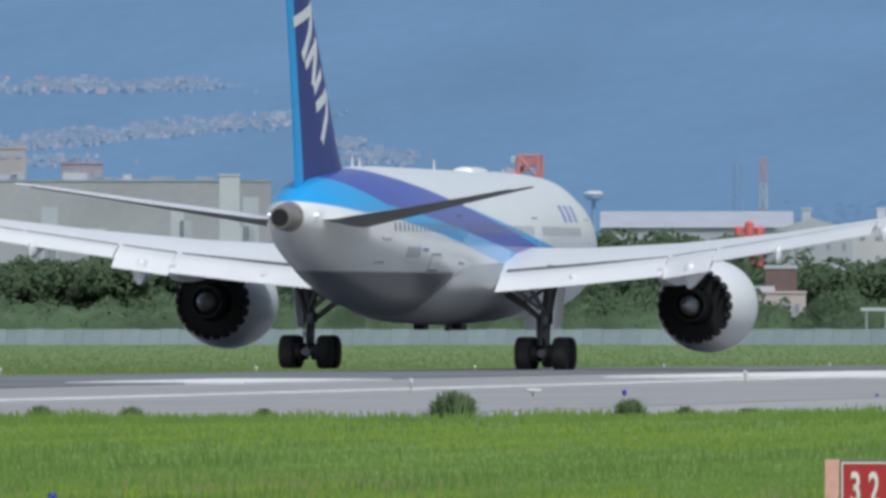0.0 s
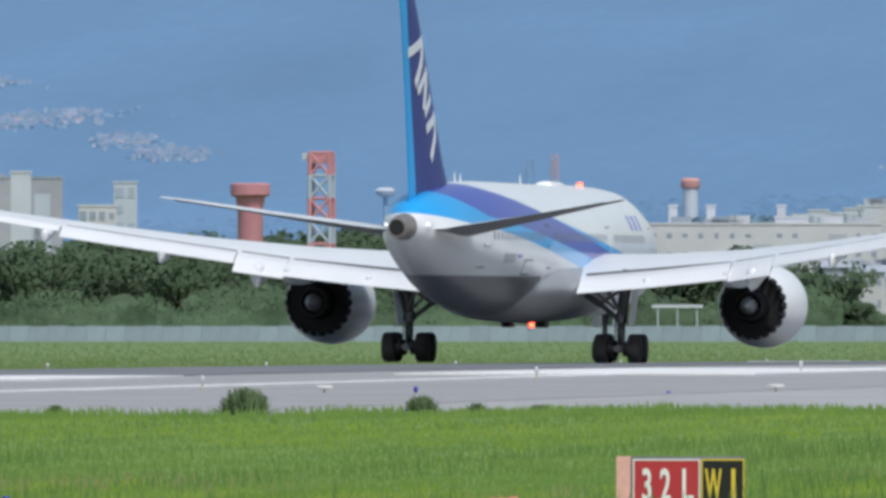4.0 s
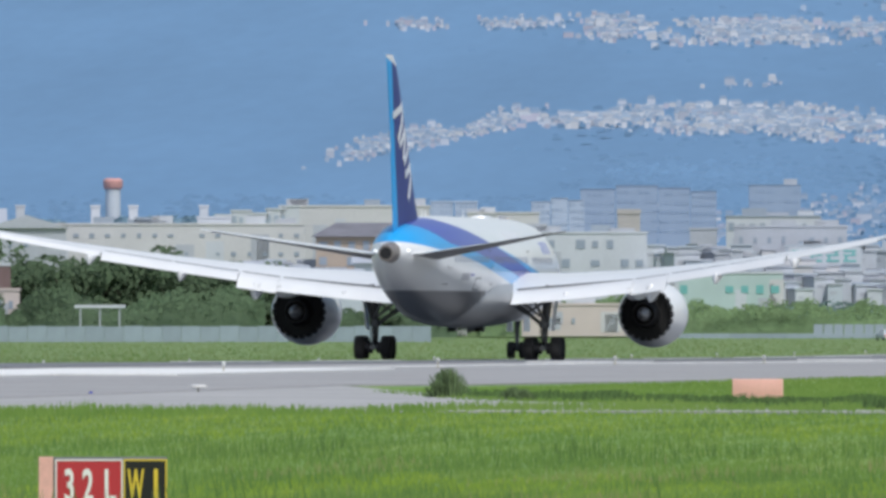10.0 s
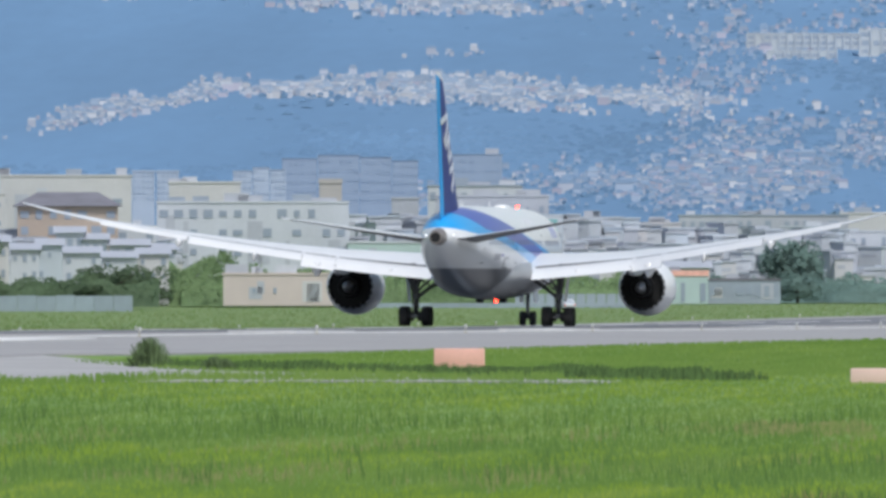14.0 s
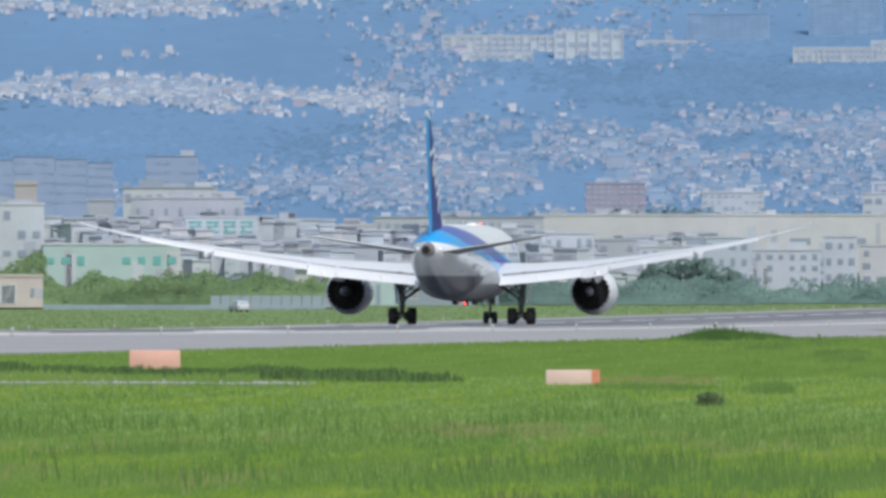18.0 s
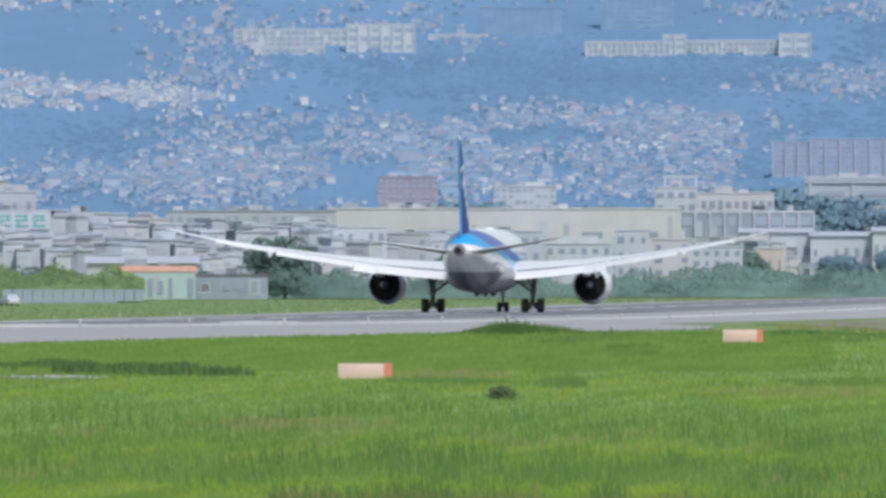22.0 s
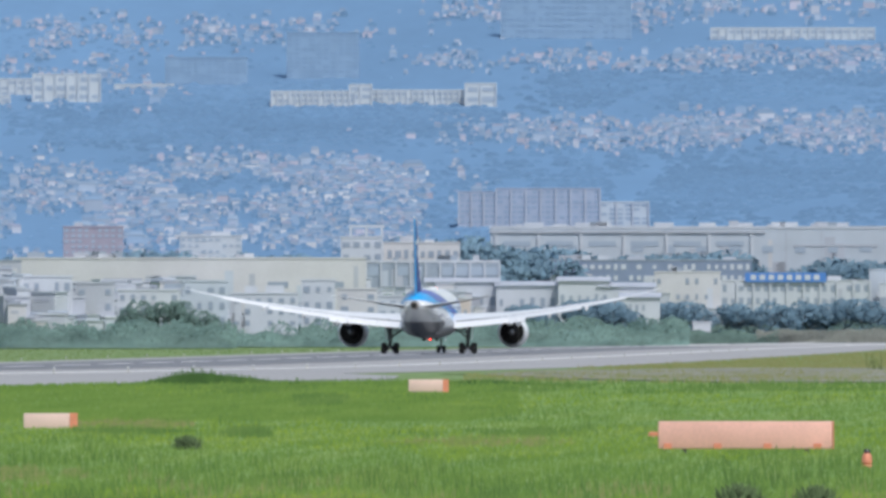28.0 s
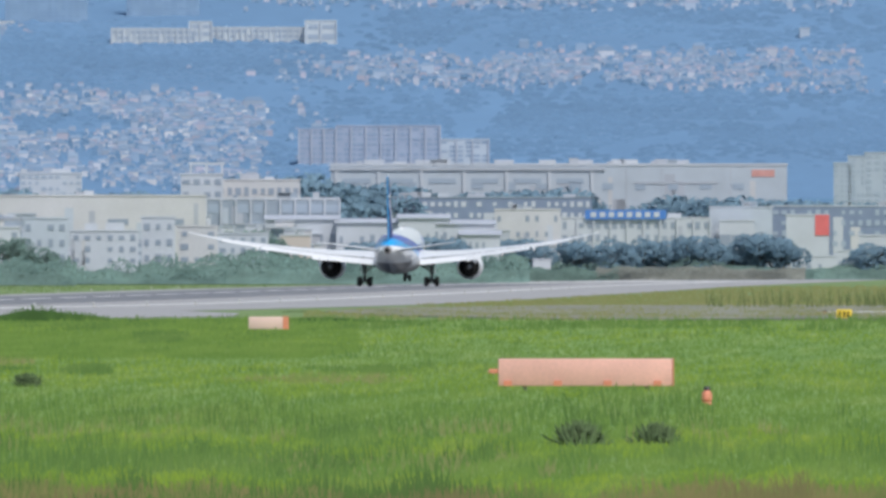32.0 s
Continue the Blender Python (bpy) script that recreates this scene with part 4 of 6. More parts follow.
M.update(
    # the hillside's green is overlaid with blue haze in its colour
    hill=material("haze_blue_hillside", (0.119, 0.224, 0.366), 0.95, spread=0.10, grain=0.04, scale=0.012, squash=0.3),
    cream=material("cream_cladding", (0.55, 0.55, 0.57), 0.7, spread=0.08, grain=0.04, scale=0.15),
    pale=material("pale_render", (0.52, 0.55, 0.605), 0.7, spread=0.08, grain=0.04, scale=0.15),
    grey=material("grey_cladding", (0.425, 0.45, 0.51), 0.7, spread=0.1, grain=0.05, scale=0.12),
    silver=material("silver_roofing", (0.425, 0.45, 0.505), 0.5, spread=0.1, scale=0.2),
    brown=material("brown_tile_roof", (0.17, 0.17, 0.20), 0.8, spread=0.15, grain=0.15, scale=0.4),
    slate=material("dark_roof", (0.30, 0.35, 0.42), 0.7, spread=0.15, scale=0.3),
    brick=material("brick_cladding", (0.36, 0.325, 0.385), 0.8, spread=0.1, grain=0.08, scale=0.3),
    # far walls, glass and steel: haze is mixed into the colour
    mauve=material("hazed_apartment_walls", (0.345, 0.395, 0.505), 0.8, spread=0.08, scale=0.2),
    bluish=material("hazed_bluish_walls", (0.465, 0.515, 0.58), 0.8, spread=0.08, scale=0.2),
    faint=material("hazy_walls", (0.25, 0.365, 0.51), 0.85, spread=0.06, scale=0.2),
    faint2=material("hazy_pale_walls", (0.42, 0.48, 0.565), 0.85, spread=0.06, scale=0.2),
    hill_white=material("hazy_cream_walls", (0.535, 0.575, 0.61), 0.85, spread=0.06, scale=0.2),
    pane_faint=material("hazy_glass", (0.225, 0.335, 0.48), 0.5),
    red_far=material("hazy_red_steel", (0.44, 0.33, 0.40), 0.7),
    # the warehouse's stained grey is paled with haze
    dull=material("hazed_weathered_cladding", (0.375, 0.385, 0.43), 0.8, spread=0.18, grain=0.06, scale=0.05),
    pink=material("pinkish_render", (0.56, 0.49, 0.47), 0.8, spread=0.08, scale=0.2),
    # woods hold the same haze blue in their colour
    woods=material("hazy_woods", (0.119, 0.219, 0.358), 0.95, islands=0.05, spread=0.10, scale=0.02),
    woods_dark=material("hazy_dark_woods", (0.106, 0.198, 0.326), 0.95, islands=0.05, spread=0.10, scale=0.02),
    cap=material("faded_red_cap", (0.62, 0.32, 0.29), 0.7, spread=0.1, scale=0.5),
    green=material("pale_green_cladding", (0.42, 0.53, 0.53), 0.6, spread=0.08, scale=0.2),
    maroon=material("maroon_boards", (0.20, 0.135, 0.135), 0.8, spread=0.12, scale=0.5),
    # piers, tan and lilac walls and tower red are tinted by haze as well
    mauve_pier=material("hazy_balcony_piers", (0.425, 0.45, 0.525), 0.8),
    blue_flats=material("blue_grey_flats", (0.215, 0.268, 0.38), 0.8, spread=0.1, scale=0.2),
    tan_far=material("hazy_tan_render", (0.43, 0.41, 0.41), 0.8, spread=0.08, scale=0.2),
    lilac=material("hazed_lilac_walls", (0.30, 0.37, 0.48), 0.85, spread=0.05, scale=0.2),
    pane_lilac=material("hazed_lilac_glass", (0.28, 0.352, 0.465), 0.6),
    tan=material("tan_render", (0.43, 0.355, 0.30), 0.8, spread=0.1, grain=0.05, scale=0.2),
    tower_red=material("hazy_red_paint", (0.56, 0.25, 0.28), 0.7, spread=0.1, scale=0.5),
    teal=material("teal_board", (0.16, 0.42, 0.42), 0.5),
    blue=material("blue_board", (0.08, 0.22, 0.58), 0.5),
    red=material("red_steel", (0.70, 0.16, 0.16), 0.6, spread=0.1, scale=0.5),
    pane=material("window_glass", (0.29, 0.34, 0.42), 0.3),
    # far panes are lifted towards the haze colour
    pane_far=material("hazed_window_glass", (0.355, 0.42, 0.51), 0.4),
    panel=material("fence_panels", (0.27, 0.33, 0.38), 0.7, spread=0.14, grain=0.08, scale=0.1, objects=0.05),
)

us = list(range(-6000, -600, 300)) + list(range(-600, 6600, 24)) + list(range(6600, 14000, 300))
vs_ = [575] + [560 - 650 * (k / 60) for k in range(61)]
hv = []
for k, v in enumerate(vs_):
    for u in us:
        r = hill_r(u, v) - (15 if k == 0 else 0)
        p = sight(u, v, r)
        w = 0 if k < 2 else 1
        hv.append((p.x, p.y, p.z + w * (0.5 * noise.noise((p.x * 0.02, p.y * 0.004, 3.1)) + 0.3 * noise.noise((p.x * 0.09, p.y * 0.02, 1.7)))))
n = len(us)
hf = [(i * n + j, i * n + j + 1, (i + 1) * n + j + 1, (i + 1) * n + j) for i in range(len(vs_) - 1) for j in range(n - 1)]
# the back of the ridge
for u in us:
    p = sight(u, -100, 4950)
    hv.append((p.x, p.y, p.z + 45))
m0 = (len(vs_) - 1) * n
hf += [(m0 + j, m0 + j + 1, m0 + n + j + 1, m0 + n + j) for j in range(n - 1)]
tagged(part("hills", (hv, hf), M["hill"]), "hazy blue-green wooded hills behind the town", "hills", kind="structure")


# ---- houses and woods on the slopes: too many to count ----
def spread_over(rng, seed, areas, gap):
    """Bearings and depressions strewn over areas (u0, u1, v0, v1, count, tilt) that thin out towards their edges."""
    for u0, u1, v0, v1, count, tilt in areas:
        for _ in range(int(count)):
            f, q = rng.random() * 0.8 + 0.1 + rng.normal(0, 0.1), rng.normal(0.5, 0.26)
            u = u0 + (u1 - u0) * f
            drift = noise.noise((u * 0.007, q * (v1 - v0) * 0.018, seed * 7.7)) + 0.5 * noise.noise((u * 0.021, q * (v1 - v0) * 0.06, seed * 3.1))
            if not -0.12 < q < 1.12 or drift + rng.normal(0, 0.08) < gap:
                continue
            yield u, v0 + (v1 - v0) * q + tilt * f


def house_field(name, seed, areas, mats, label, size=1.0, gap=-0.02, trees=0.5, vary=0.0, tops=("roof_grey", "roof_grey", "roof_grey", "roof_pale", "roof_red")):
    """Small pitched houses: one mesh for each wall colour."""
    rng = np.random.default_rng(seed)
    sets = {k: ([], []) for k in mats}
    roofs = {k: ([], []) for k in tops}
    clumps = ([], [])
    for u, v in spread_over(rng, seed, areas, gap):
        r = hill_r(u, v)
        p = sight(u, v, r)
        if rng.random() < vary:
            continue
        k = r / FAR * size * math.exp(vary * rng.normal(0.0, 0.7))
        w, d, h = rng.uniform(2.6, 5.4) * k, rng.uniform(1.5, 3) * k, rng.uniform(4.5, 9.5) * k
        if rng.random() < 0.1:
            w, h = w * 2.0, h * 1.5
        a = -(u - AHEAD) / FAR + rng.choice((0.0, 0.25, -0.2)) + rng.normal(0, 0.08)
        c, s = math.cos(a), math.sin(a)
        ov, of = sets[mats[rng.integers(0, len(mats))]]
        rv, rf = roofs[tops[rng.integers(0, len(tops))]]
        z0 = p.z - 1.5
        if rng.random() < trees:
            # a garden tree before the house
            cv, cf = clumps
            q, tw, th, t0 = len(cv), rng.uniform(3, 8) * k, rng.uniform(2.5, 6.5) * k, rng.uniform(0, 6.28)
            ox = rng.normal(0, 5) * k
            for m, zz in ((1.0, -0.4), (1.05, 0.35), (0.6, 0.85)):
                for n in range(6):
                    g = tw * m * rng.uniform(0.7, 1.2)
                    cv.append((p.x + ox + g * math.cos(t0 + n * 1.047), p.y - 3 + 0.4 * g * math.sin(t0 + n * 1.047), p.z + th * zz * rng.uniform(0.8, 1.2)))
            cv.append((p.x + ox, p.y - 3, p.z + th * 1.05))
            cf += [(q + 6 * i + n, q + 6 * i + (n + 1) % 6, q + 6 * i + 6 + (n + 1) % 6, q + 6 * i + 6 + n) for i in range(2) for n in range(6)]
            cf += [(q + 12 + n, q + 12 + (n + 1) % 6, q + 18) for n in range(6)]

        def put(x, y, z):
            return (p.x + c * x - s * y, p.y + s * x + c * y, z)
        b = len(ov)
        ov += [put(x, y, z) for z in (z0, p.z + h) for x, y in ((-w, -d), (w, -d), (w, d), (-w, d))]
        of += [(b, b + 1, b + 5, b + 4), (b + 1, b + 2, b + 6, b + 5), (b + 2, b + 3, b + 7, b + 6), (b + 3, b, b + 4, b + 7)]
        g = len(rv)
        e, rise = 1.1, h * rng.uniform(0.2, 0.45)
        rv += [put(-w * e, -d * e, p.z + h * 0.98), put(w * e, -d * e, p.z + h * 0.98), put(w * e, d * e, p.z + h * 0.98), put(-w * e, d * e, p.z + h * 0.98), put(-w * 0.8, 0, p.z + h + rise), put(w * 0.8, 0, p.z + h + rise)]
        rf += [(g, g + 1, g + 5, g + 4), (g + 2, g + 3, g + 4, g + 5), (g + 1, g + 2, g + 5), (g + 3, g, g + 4), (g, g + 3, g + 2, g + 1)]
    root = thing(name, label, "houses", pose(0, 0, 0), kind="stuff")
    for k, (v, f) in list(sets.items()) + list(roofs.items()):
        if v:
            ob = part("roofs" if k.startswith("roof") else "walls", (v, f), M[k], root, smooth=False)
            ob.data.shade_smooth()
            up = np.array([(0.0, -0.5, 0.8) if k.startswith("roof") else (0.0, -0.7, 0.65)]) + 0.08 * rng.normal(size=(len(v), 3))
            ob.data.normals_split_custom_set_from_vertices((up / np.linalg.norm(up, axis=1)[:, None]).tolist())
    if clumps[0]:
        ob = part("garden_trees", clumps, M["woods_dark"], root, "hazy trees between the houses")
        up = np.array([(0.0, -0.35, 0.92)]) + 0.25 * rng.normal(size=(len(clumps[0]), 3))
        ob.data.normals_split_custom_set_from_vertices((up / np.linalg.norm(up, axis=1)[:, None]).tolist())


def woods_field(name, seed, areas, mat, label, size=1.0):
    """Uneven crowns, close together, on the slopes."""
    rng = np.random.default_rng(seed)
    vv, ff = [], []
    for u, v in spread_over(rng, seed, areas, -0.3):
        r = hill_r(u, v) - 0.5
        p = sight(u, v, r)
        k = r / FAR * size
        w, h = rng.uniform(6, 13) * k, rng.uniform(3.5, 7.5) * k
        b, t = len(vv), rng.uniform(0, 6.28)
        for q, z in ((1.25, -0.5), (0.95, 0.3), (0.55, 0.8)):
            for j in range(6):
                m = w * q * rng.uniform(0.75, 1.2)
                vv.append((p.x + m * math.cos(t + j * 1.047), p.y + 0.6 * m * math.sin(t + j * 1.047), p.z + h * z * rng.uniform(0.85, 1.15)))
        vv.append((p.x + rng.normal(0, 0.2) * w, p.y, p.z + h))
        ff += [(b + 6 * i + j, b + 6 * i + (j + 1) % 6, b + 6 * i + 6 + (j + 1) % 6, b + 6 * i + 6 + j) for i in range(2) for j in range(6)]
        ff += [(b + 12 + j, b + 12 + (j + 1) % 6, b + 18) for j in range(6)]
    ob = part(name, (vv, ff), M[mat])
    up = np.array([(0.0, -0.3, 0.95)]) + 0.16 * rng.normal(size=(len(vv), 3))
    ob.data.normals_split_custom_set_from_vertices((up / np.linalg.norm(up, axis=1)[:, None]).tolist())
    tagged(ob, label, "woods", kind="stuff")


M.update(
    # slope houses: blue haze is mixed into every roof and wall colour
    roof_grey=material("hazed_grey_roofs", (0.165, 0.25, 0.37), 0.8, islands=0.08),
    roof_red=material("hazed_red_roofs", (0.235, 0.27, 0.37), 0.8, islands=0.1),
    roof_pale=material("hazed_pale_roofs", (0.215, 0.29, 0.395), 0.8, islands=0.1),
    roof_white=material("hazed_white_roofs", (0.335, 0.375, 0.44), 0.8, islands=0.1),
    wall_a=material("hazed_white_walls", (0.40, 0.43, 0.49), 0.8, islands=0.12),
    wall_b=material("hazed_cream_walls", (0.31, 0.35, 0.435), 0.8, islands=0.12),
    wall_d=material("haze_blue_walls", (0.18, 0.262, 0.385), 0.8, islands=0.1),
    wall_c=material("haze_grey_walls", (0.235, 0.30, 0.405), 0.8, islands=0.12),
    wall_e=material("hazed_pink_walls", (0.295, 0.305, 0.39), 0.8, islands=0.12),
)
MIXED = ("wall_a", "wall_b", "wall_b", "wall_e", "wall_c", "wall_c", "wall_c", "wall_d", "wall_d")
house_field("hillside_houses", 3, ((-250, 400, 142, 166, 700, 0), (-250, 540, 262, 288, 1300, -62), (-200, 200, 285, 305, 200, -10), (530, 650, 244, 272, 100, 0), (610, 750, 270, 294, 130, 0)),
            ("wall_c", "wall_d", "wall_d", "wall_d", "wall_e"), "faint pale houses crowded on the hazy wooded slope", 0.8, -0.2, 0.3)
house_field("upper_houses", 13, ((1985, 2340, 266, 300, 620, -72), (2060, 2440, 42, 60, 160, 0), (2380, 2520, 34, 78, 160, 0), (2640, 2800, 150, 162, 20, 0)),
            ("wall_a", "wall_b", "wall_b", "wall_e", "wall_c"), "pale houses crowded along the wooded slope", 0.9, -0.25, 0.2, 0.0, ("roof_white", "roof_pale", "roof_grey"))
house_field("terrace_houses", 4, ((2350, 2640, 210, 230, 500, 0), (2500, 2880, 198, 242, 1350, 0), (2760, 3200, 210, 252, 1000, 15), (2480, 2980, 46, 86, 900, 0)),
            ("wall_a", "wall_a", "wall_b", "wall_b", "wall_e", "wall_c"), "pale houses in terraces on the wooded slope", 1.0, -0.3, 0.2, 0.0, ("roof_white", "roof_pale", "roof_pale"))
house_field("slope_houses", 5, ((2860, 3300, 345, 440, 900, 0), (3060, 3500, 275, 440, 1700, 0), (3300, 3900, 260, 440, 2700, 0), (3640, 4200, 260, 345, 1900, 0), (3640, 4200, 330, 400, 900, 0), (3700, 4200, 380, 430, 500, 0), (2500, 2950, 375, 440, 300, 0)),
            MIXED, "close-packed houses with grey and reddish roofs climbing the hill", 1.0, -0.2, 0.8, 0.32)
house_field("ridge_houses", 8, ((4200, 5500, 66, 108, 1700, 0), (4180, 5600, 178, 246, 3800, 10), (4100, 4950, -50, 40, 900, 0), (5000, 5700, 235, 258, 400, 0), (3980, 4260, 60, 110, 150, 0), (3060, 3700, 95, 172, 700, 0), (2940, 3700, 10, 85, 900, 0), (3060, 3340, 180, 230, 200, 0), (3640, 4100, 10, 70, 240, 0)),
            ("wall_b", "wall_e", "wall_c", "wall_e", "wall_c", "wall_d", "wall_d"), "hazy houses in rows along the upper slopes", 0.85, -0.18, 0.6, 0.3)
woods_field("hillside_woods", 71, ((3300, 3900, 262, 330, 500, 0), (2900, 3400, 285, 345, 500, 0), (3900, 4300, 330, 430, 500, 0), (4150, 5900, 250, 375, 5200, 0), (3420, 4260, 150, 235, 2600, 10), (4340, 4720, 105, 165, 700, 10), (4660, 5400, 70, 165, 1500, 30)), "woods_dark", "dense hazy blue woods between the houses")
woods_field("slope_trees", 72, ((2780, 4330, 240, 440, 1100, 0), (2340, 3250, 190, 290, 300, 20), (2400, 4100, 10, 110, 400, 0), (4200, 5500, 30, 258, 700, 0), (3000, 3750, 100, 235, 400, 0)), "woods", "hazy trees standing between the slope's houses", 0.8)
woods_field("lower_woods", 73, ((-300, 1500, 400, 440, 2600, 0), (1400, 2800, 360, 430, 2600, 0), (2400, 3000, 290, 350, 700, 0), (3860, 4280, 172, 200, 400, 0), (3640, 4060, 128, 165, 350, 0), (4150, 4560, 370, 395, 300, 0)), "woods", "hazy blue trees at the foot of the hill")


# ---- larger buildings ----
def unit_box(name, mat):
    v, f = box(-0.5, 0.5, -0.5, 0.5, -0.5, 0.5)
    return mesh_from(name, v, f, mat)


PANES = {k: unit_box("window", M[k]) for k in ("pane", "pane_far", "pane_faint", "pane_lilac", "pale", "teal")}


def building(name, label, u0, u1, v0, v1, r, mat, depth=14.0, roof=None, rise=0.0, rows=0, cols=0, win=(0.6, 0.5), pane="pane", on_hill=False, parapet=0.35, side=0.0, group="", frame=0, piers="pale"):
    """A building that spans bearings u0 to u1, its top at v0; rows and columns of windows on the front."""
    um = (u0 + u1) / 2
    p = sight(um, v0, r)
    k = r / FAR
    w, top = (u1 - u0) / 2 * k, p.z
    base = sight(um, v1, r).z if on_hill else 0.3
    b = thing(name, label, "building", pose(p.x, p.y, base - (10.0 if on_hill else 0.0), 0, 0, -math.degrees((um - AHEAD) / FAR) + side), group)
    h = top - base + (10.0 if on_hill else 0.0)
    body = part("body", bevelled(box(-w, w, 0, depth, 0, h), 0.05), M[mat], b, smooth=False)
    if roof == "gable":
        part("roof", loft([[(-w - 0.4, -0.5, h - 0.1), (-w - 0.4, depth + 0.5, h - 0.1), (-w - 0.4, depth / 2, h + rise)], [(w + 0.4, -0.5, h - 0.1), (w + 0.4, depth + 0.5, h - 0.1), (w + 0.4, depth / 2, h + rise)]]), M["silver"], b, "pitched metal roof", smooth=False)
    elif roof == "front_gable":
        part("roof", loft([[(-w - 0.4, -0.5, h - 0.1), (w + 0.4, -0.5, h - 0.1), (0, -0.5, h + rise)], [(-w - 0.4, depth, h - 0.1), (w + 0.4, depth, h - 0.1), (0, depth, h + rise)]]), M["grey"], b, "pitched metal roof", smooth=False)
    elif roof == "hip":
        part("roof", loft([[(-w - 0.8, -0.8, h), (w + 0.8, -0.8, h), (w + 0.8, depth + 0.8, h), (-w - 0.8, depth + 0.8, h)], [(-w * 0.6, depth * 0.45, h + rise), (w * 0.6, depth * 0.45, h + rise), (w * 0.6, depth * 0.55, h + rise), (-w * 0.6, depth * 0.55, h + rise)]]), M["brown"], b, "dark hipped tile roof", smooth=False)
    else:
        part("parapet", box(-w - 0.12, w + 0.12, -0.12, depth + 0.12, h + 0.004, h + parapet), M[roof or mat], b, smooth=False)
    vis = (v1 - v0) * k
    rg = np.random.default_rng(int(u0 * 3 + v0 + 9000))
    if roof not in ("gable", "front_gable", "hip") and not on_hill and u1 - u0 > 90:
        for _ in range(int((u1 - u0) / 55)):
            x, ww, hh = rg.uniform(-0.9, 0.9) * w, rg.uniform(0.5, 2.2), rg.uniform(0.4, 1.3)
            part("roof_unit", box(x - ww, x + ww, 1.0, 2.5, h + parapet + 0.004, h + parapet + hh), M[("pale", "grey", "silver", "slate")[rg.integers(0, 4)]], b, smooth=False)
        for _ in range(int((u1 - u0) / 40)):
            x, ww = rg.uniform(-0.95, 0.95) * w, rg.uniform(0.3, 1.6)
            part("wall_panel", box(x - ww, x + ww, -0.05, -0.004, rg.uniform(0.1, 0.4) * h, h * rg.uniform(0.6, 0.93)), M[("pale", "grey", "cream", "silver", "bluish")[rg.integers(0, 5)]], b, smooth=False)
    for i in range(rows):
        for j in range(cols):
            odd = rg.random(3)
            if odd[0] < 0.2:
                continue
            ww, wh = 2 * w / cols * win[0] * (0.7 + 0.5 * odd[1]), vis / rows * win[1] * (0.7 + 0.5 * odd[2])
            o = new("window", PANES[pane])
            o.parent = b
            o.matrix_basis = Matrix.LocRotScale((-w + 2 * w * (j + 0.5) / cols, -0.02, h - vis * (i + 0.55) / rows), None, (ww, 0.16, wh))
    for j in range(frame):
        x = -w + 2 * w * j / (frame - 1)
        part("column", box(x - 0.2, x + 0.2, -0.5, -0.06, 0, h), M[piers], b, smooth=False)
    return b, w, h


B = building
town = town_r
B("warehouse", "long grey warehouse behind trees", -700, 480, 322, 420, 2500, "dull", 30, roof="slate")
B("tan_block", "hazy tan block behind the warehouse", -60, 46, 264, 330, 2540, "tan_far", 8, rows=3, cols=4, pane="pane_far")
B("brown_block", "low hazy brownish block behind the warehouse", 108, 182, 291, 330, 2545, "brick", 8, rows=1, cols=4, pane="pane_far")
for q, u in enumerate((172, 196, 220, 244, 268, 292, 316, 340, 364)):
    B("roof_plant", "dark plant housing on the warehouse roof", u - 10, u + 9, 317 + q, 326, 2510, "slate", 4)
B("stair_tower", "small pale stair tower above trees", 388, 424, 312, 400, 2480, "pale", 5)
B("cream_house", "cream block behind the trees", 508, 575, 372, 430, 2450, "cream", 10, rows=2, cols=4)
B("stair_tower", "small pale tower block among trees", 570, 612, 330, 420, 2600, "bluish", 6, rows=3, cols=2, pane="pane_far")
B("long_shed", "long shed with a pale metal roof", 1066, 1400, 402, 440, 2450, "grey", 26, roof="gable", rise=2.6)
B("barn", "old grey gabled hangar with a pitched roof", 1368, 1508, 408, 460, 2420, "grey", 24, roof="front_gable", rise=2.0, rows=1, cols=5, win=(0.25, 0.25))
B("factory", "cream factory hall with small windows", 1484, 1930, 404, 470, 2450, "cream", 26, rows=2, cols=16, win=(0.3, 0.2))
for u in (1427, 1560, 1627, 1752):
    B("roof_vent", "pale vent housing on a hall", u - 8, u + 8, 372, 404, 2470, "pale", 2)
B("plant_room", "jumble of pale plant housings", 1740, 1800, 392, 404, 2465, "pale", 4)
B("beige_hall", "large beige factory hall", 1900, 2152, 372, 450, 2560, "cream", 30, rows=1, cols=5, win=(0.3, 0.12))
for u, v in ((1790, 388), (1818, 380), (1850, 385), (1880, 377), (1903, 372)):
    B("plant_room", "pale industrial housing beside a hall", u - 18, u + 18, v, 440, 2540, "pale", 6, rows=2, cols=3, pane="pane_far")
B("tiled_house", "sand-coloured house under a dark hipped roof", 1950, 2128, 424, 480, 2380, "tan", 14, roof="hip", rise=2.2, rows=2, cols=7)
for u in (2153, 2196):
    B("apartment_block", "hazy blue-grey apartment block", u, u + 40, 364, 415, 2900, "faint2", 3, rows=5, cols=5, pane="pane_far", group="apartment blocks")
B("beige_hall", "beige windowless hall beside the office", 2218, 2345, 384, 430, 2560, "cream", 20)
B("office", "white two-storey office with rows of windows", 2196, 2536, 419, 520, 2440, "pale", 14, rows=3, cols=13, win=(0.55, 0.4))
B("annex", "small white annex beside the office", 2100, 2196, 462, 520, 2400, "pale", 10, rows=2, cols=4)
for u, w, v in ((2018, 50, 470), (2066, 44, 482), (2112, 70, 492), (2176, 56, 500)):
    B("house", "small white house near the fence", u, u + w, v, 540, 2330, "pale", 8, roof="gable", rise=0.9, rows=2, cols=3)
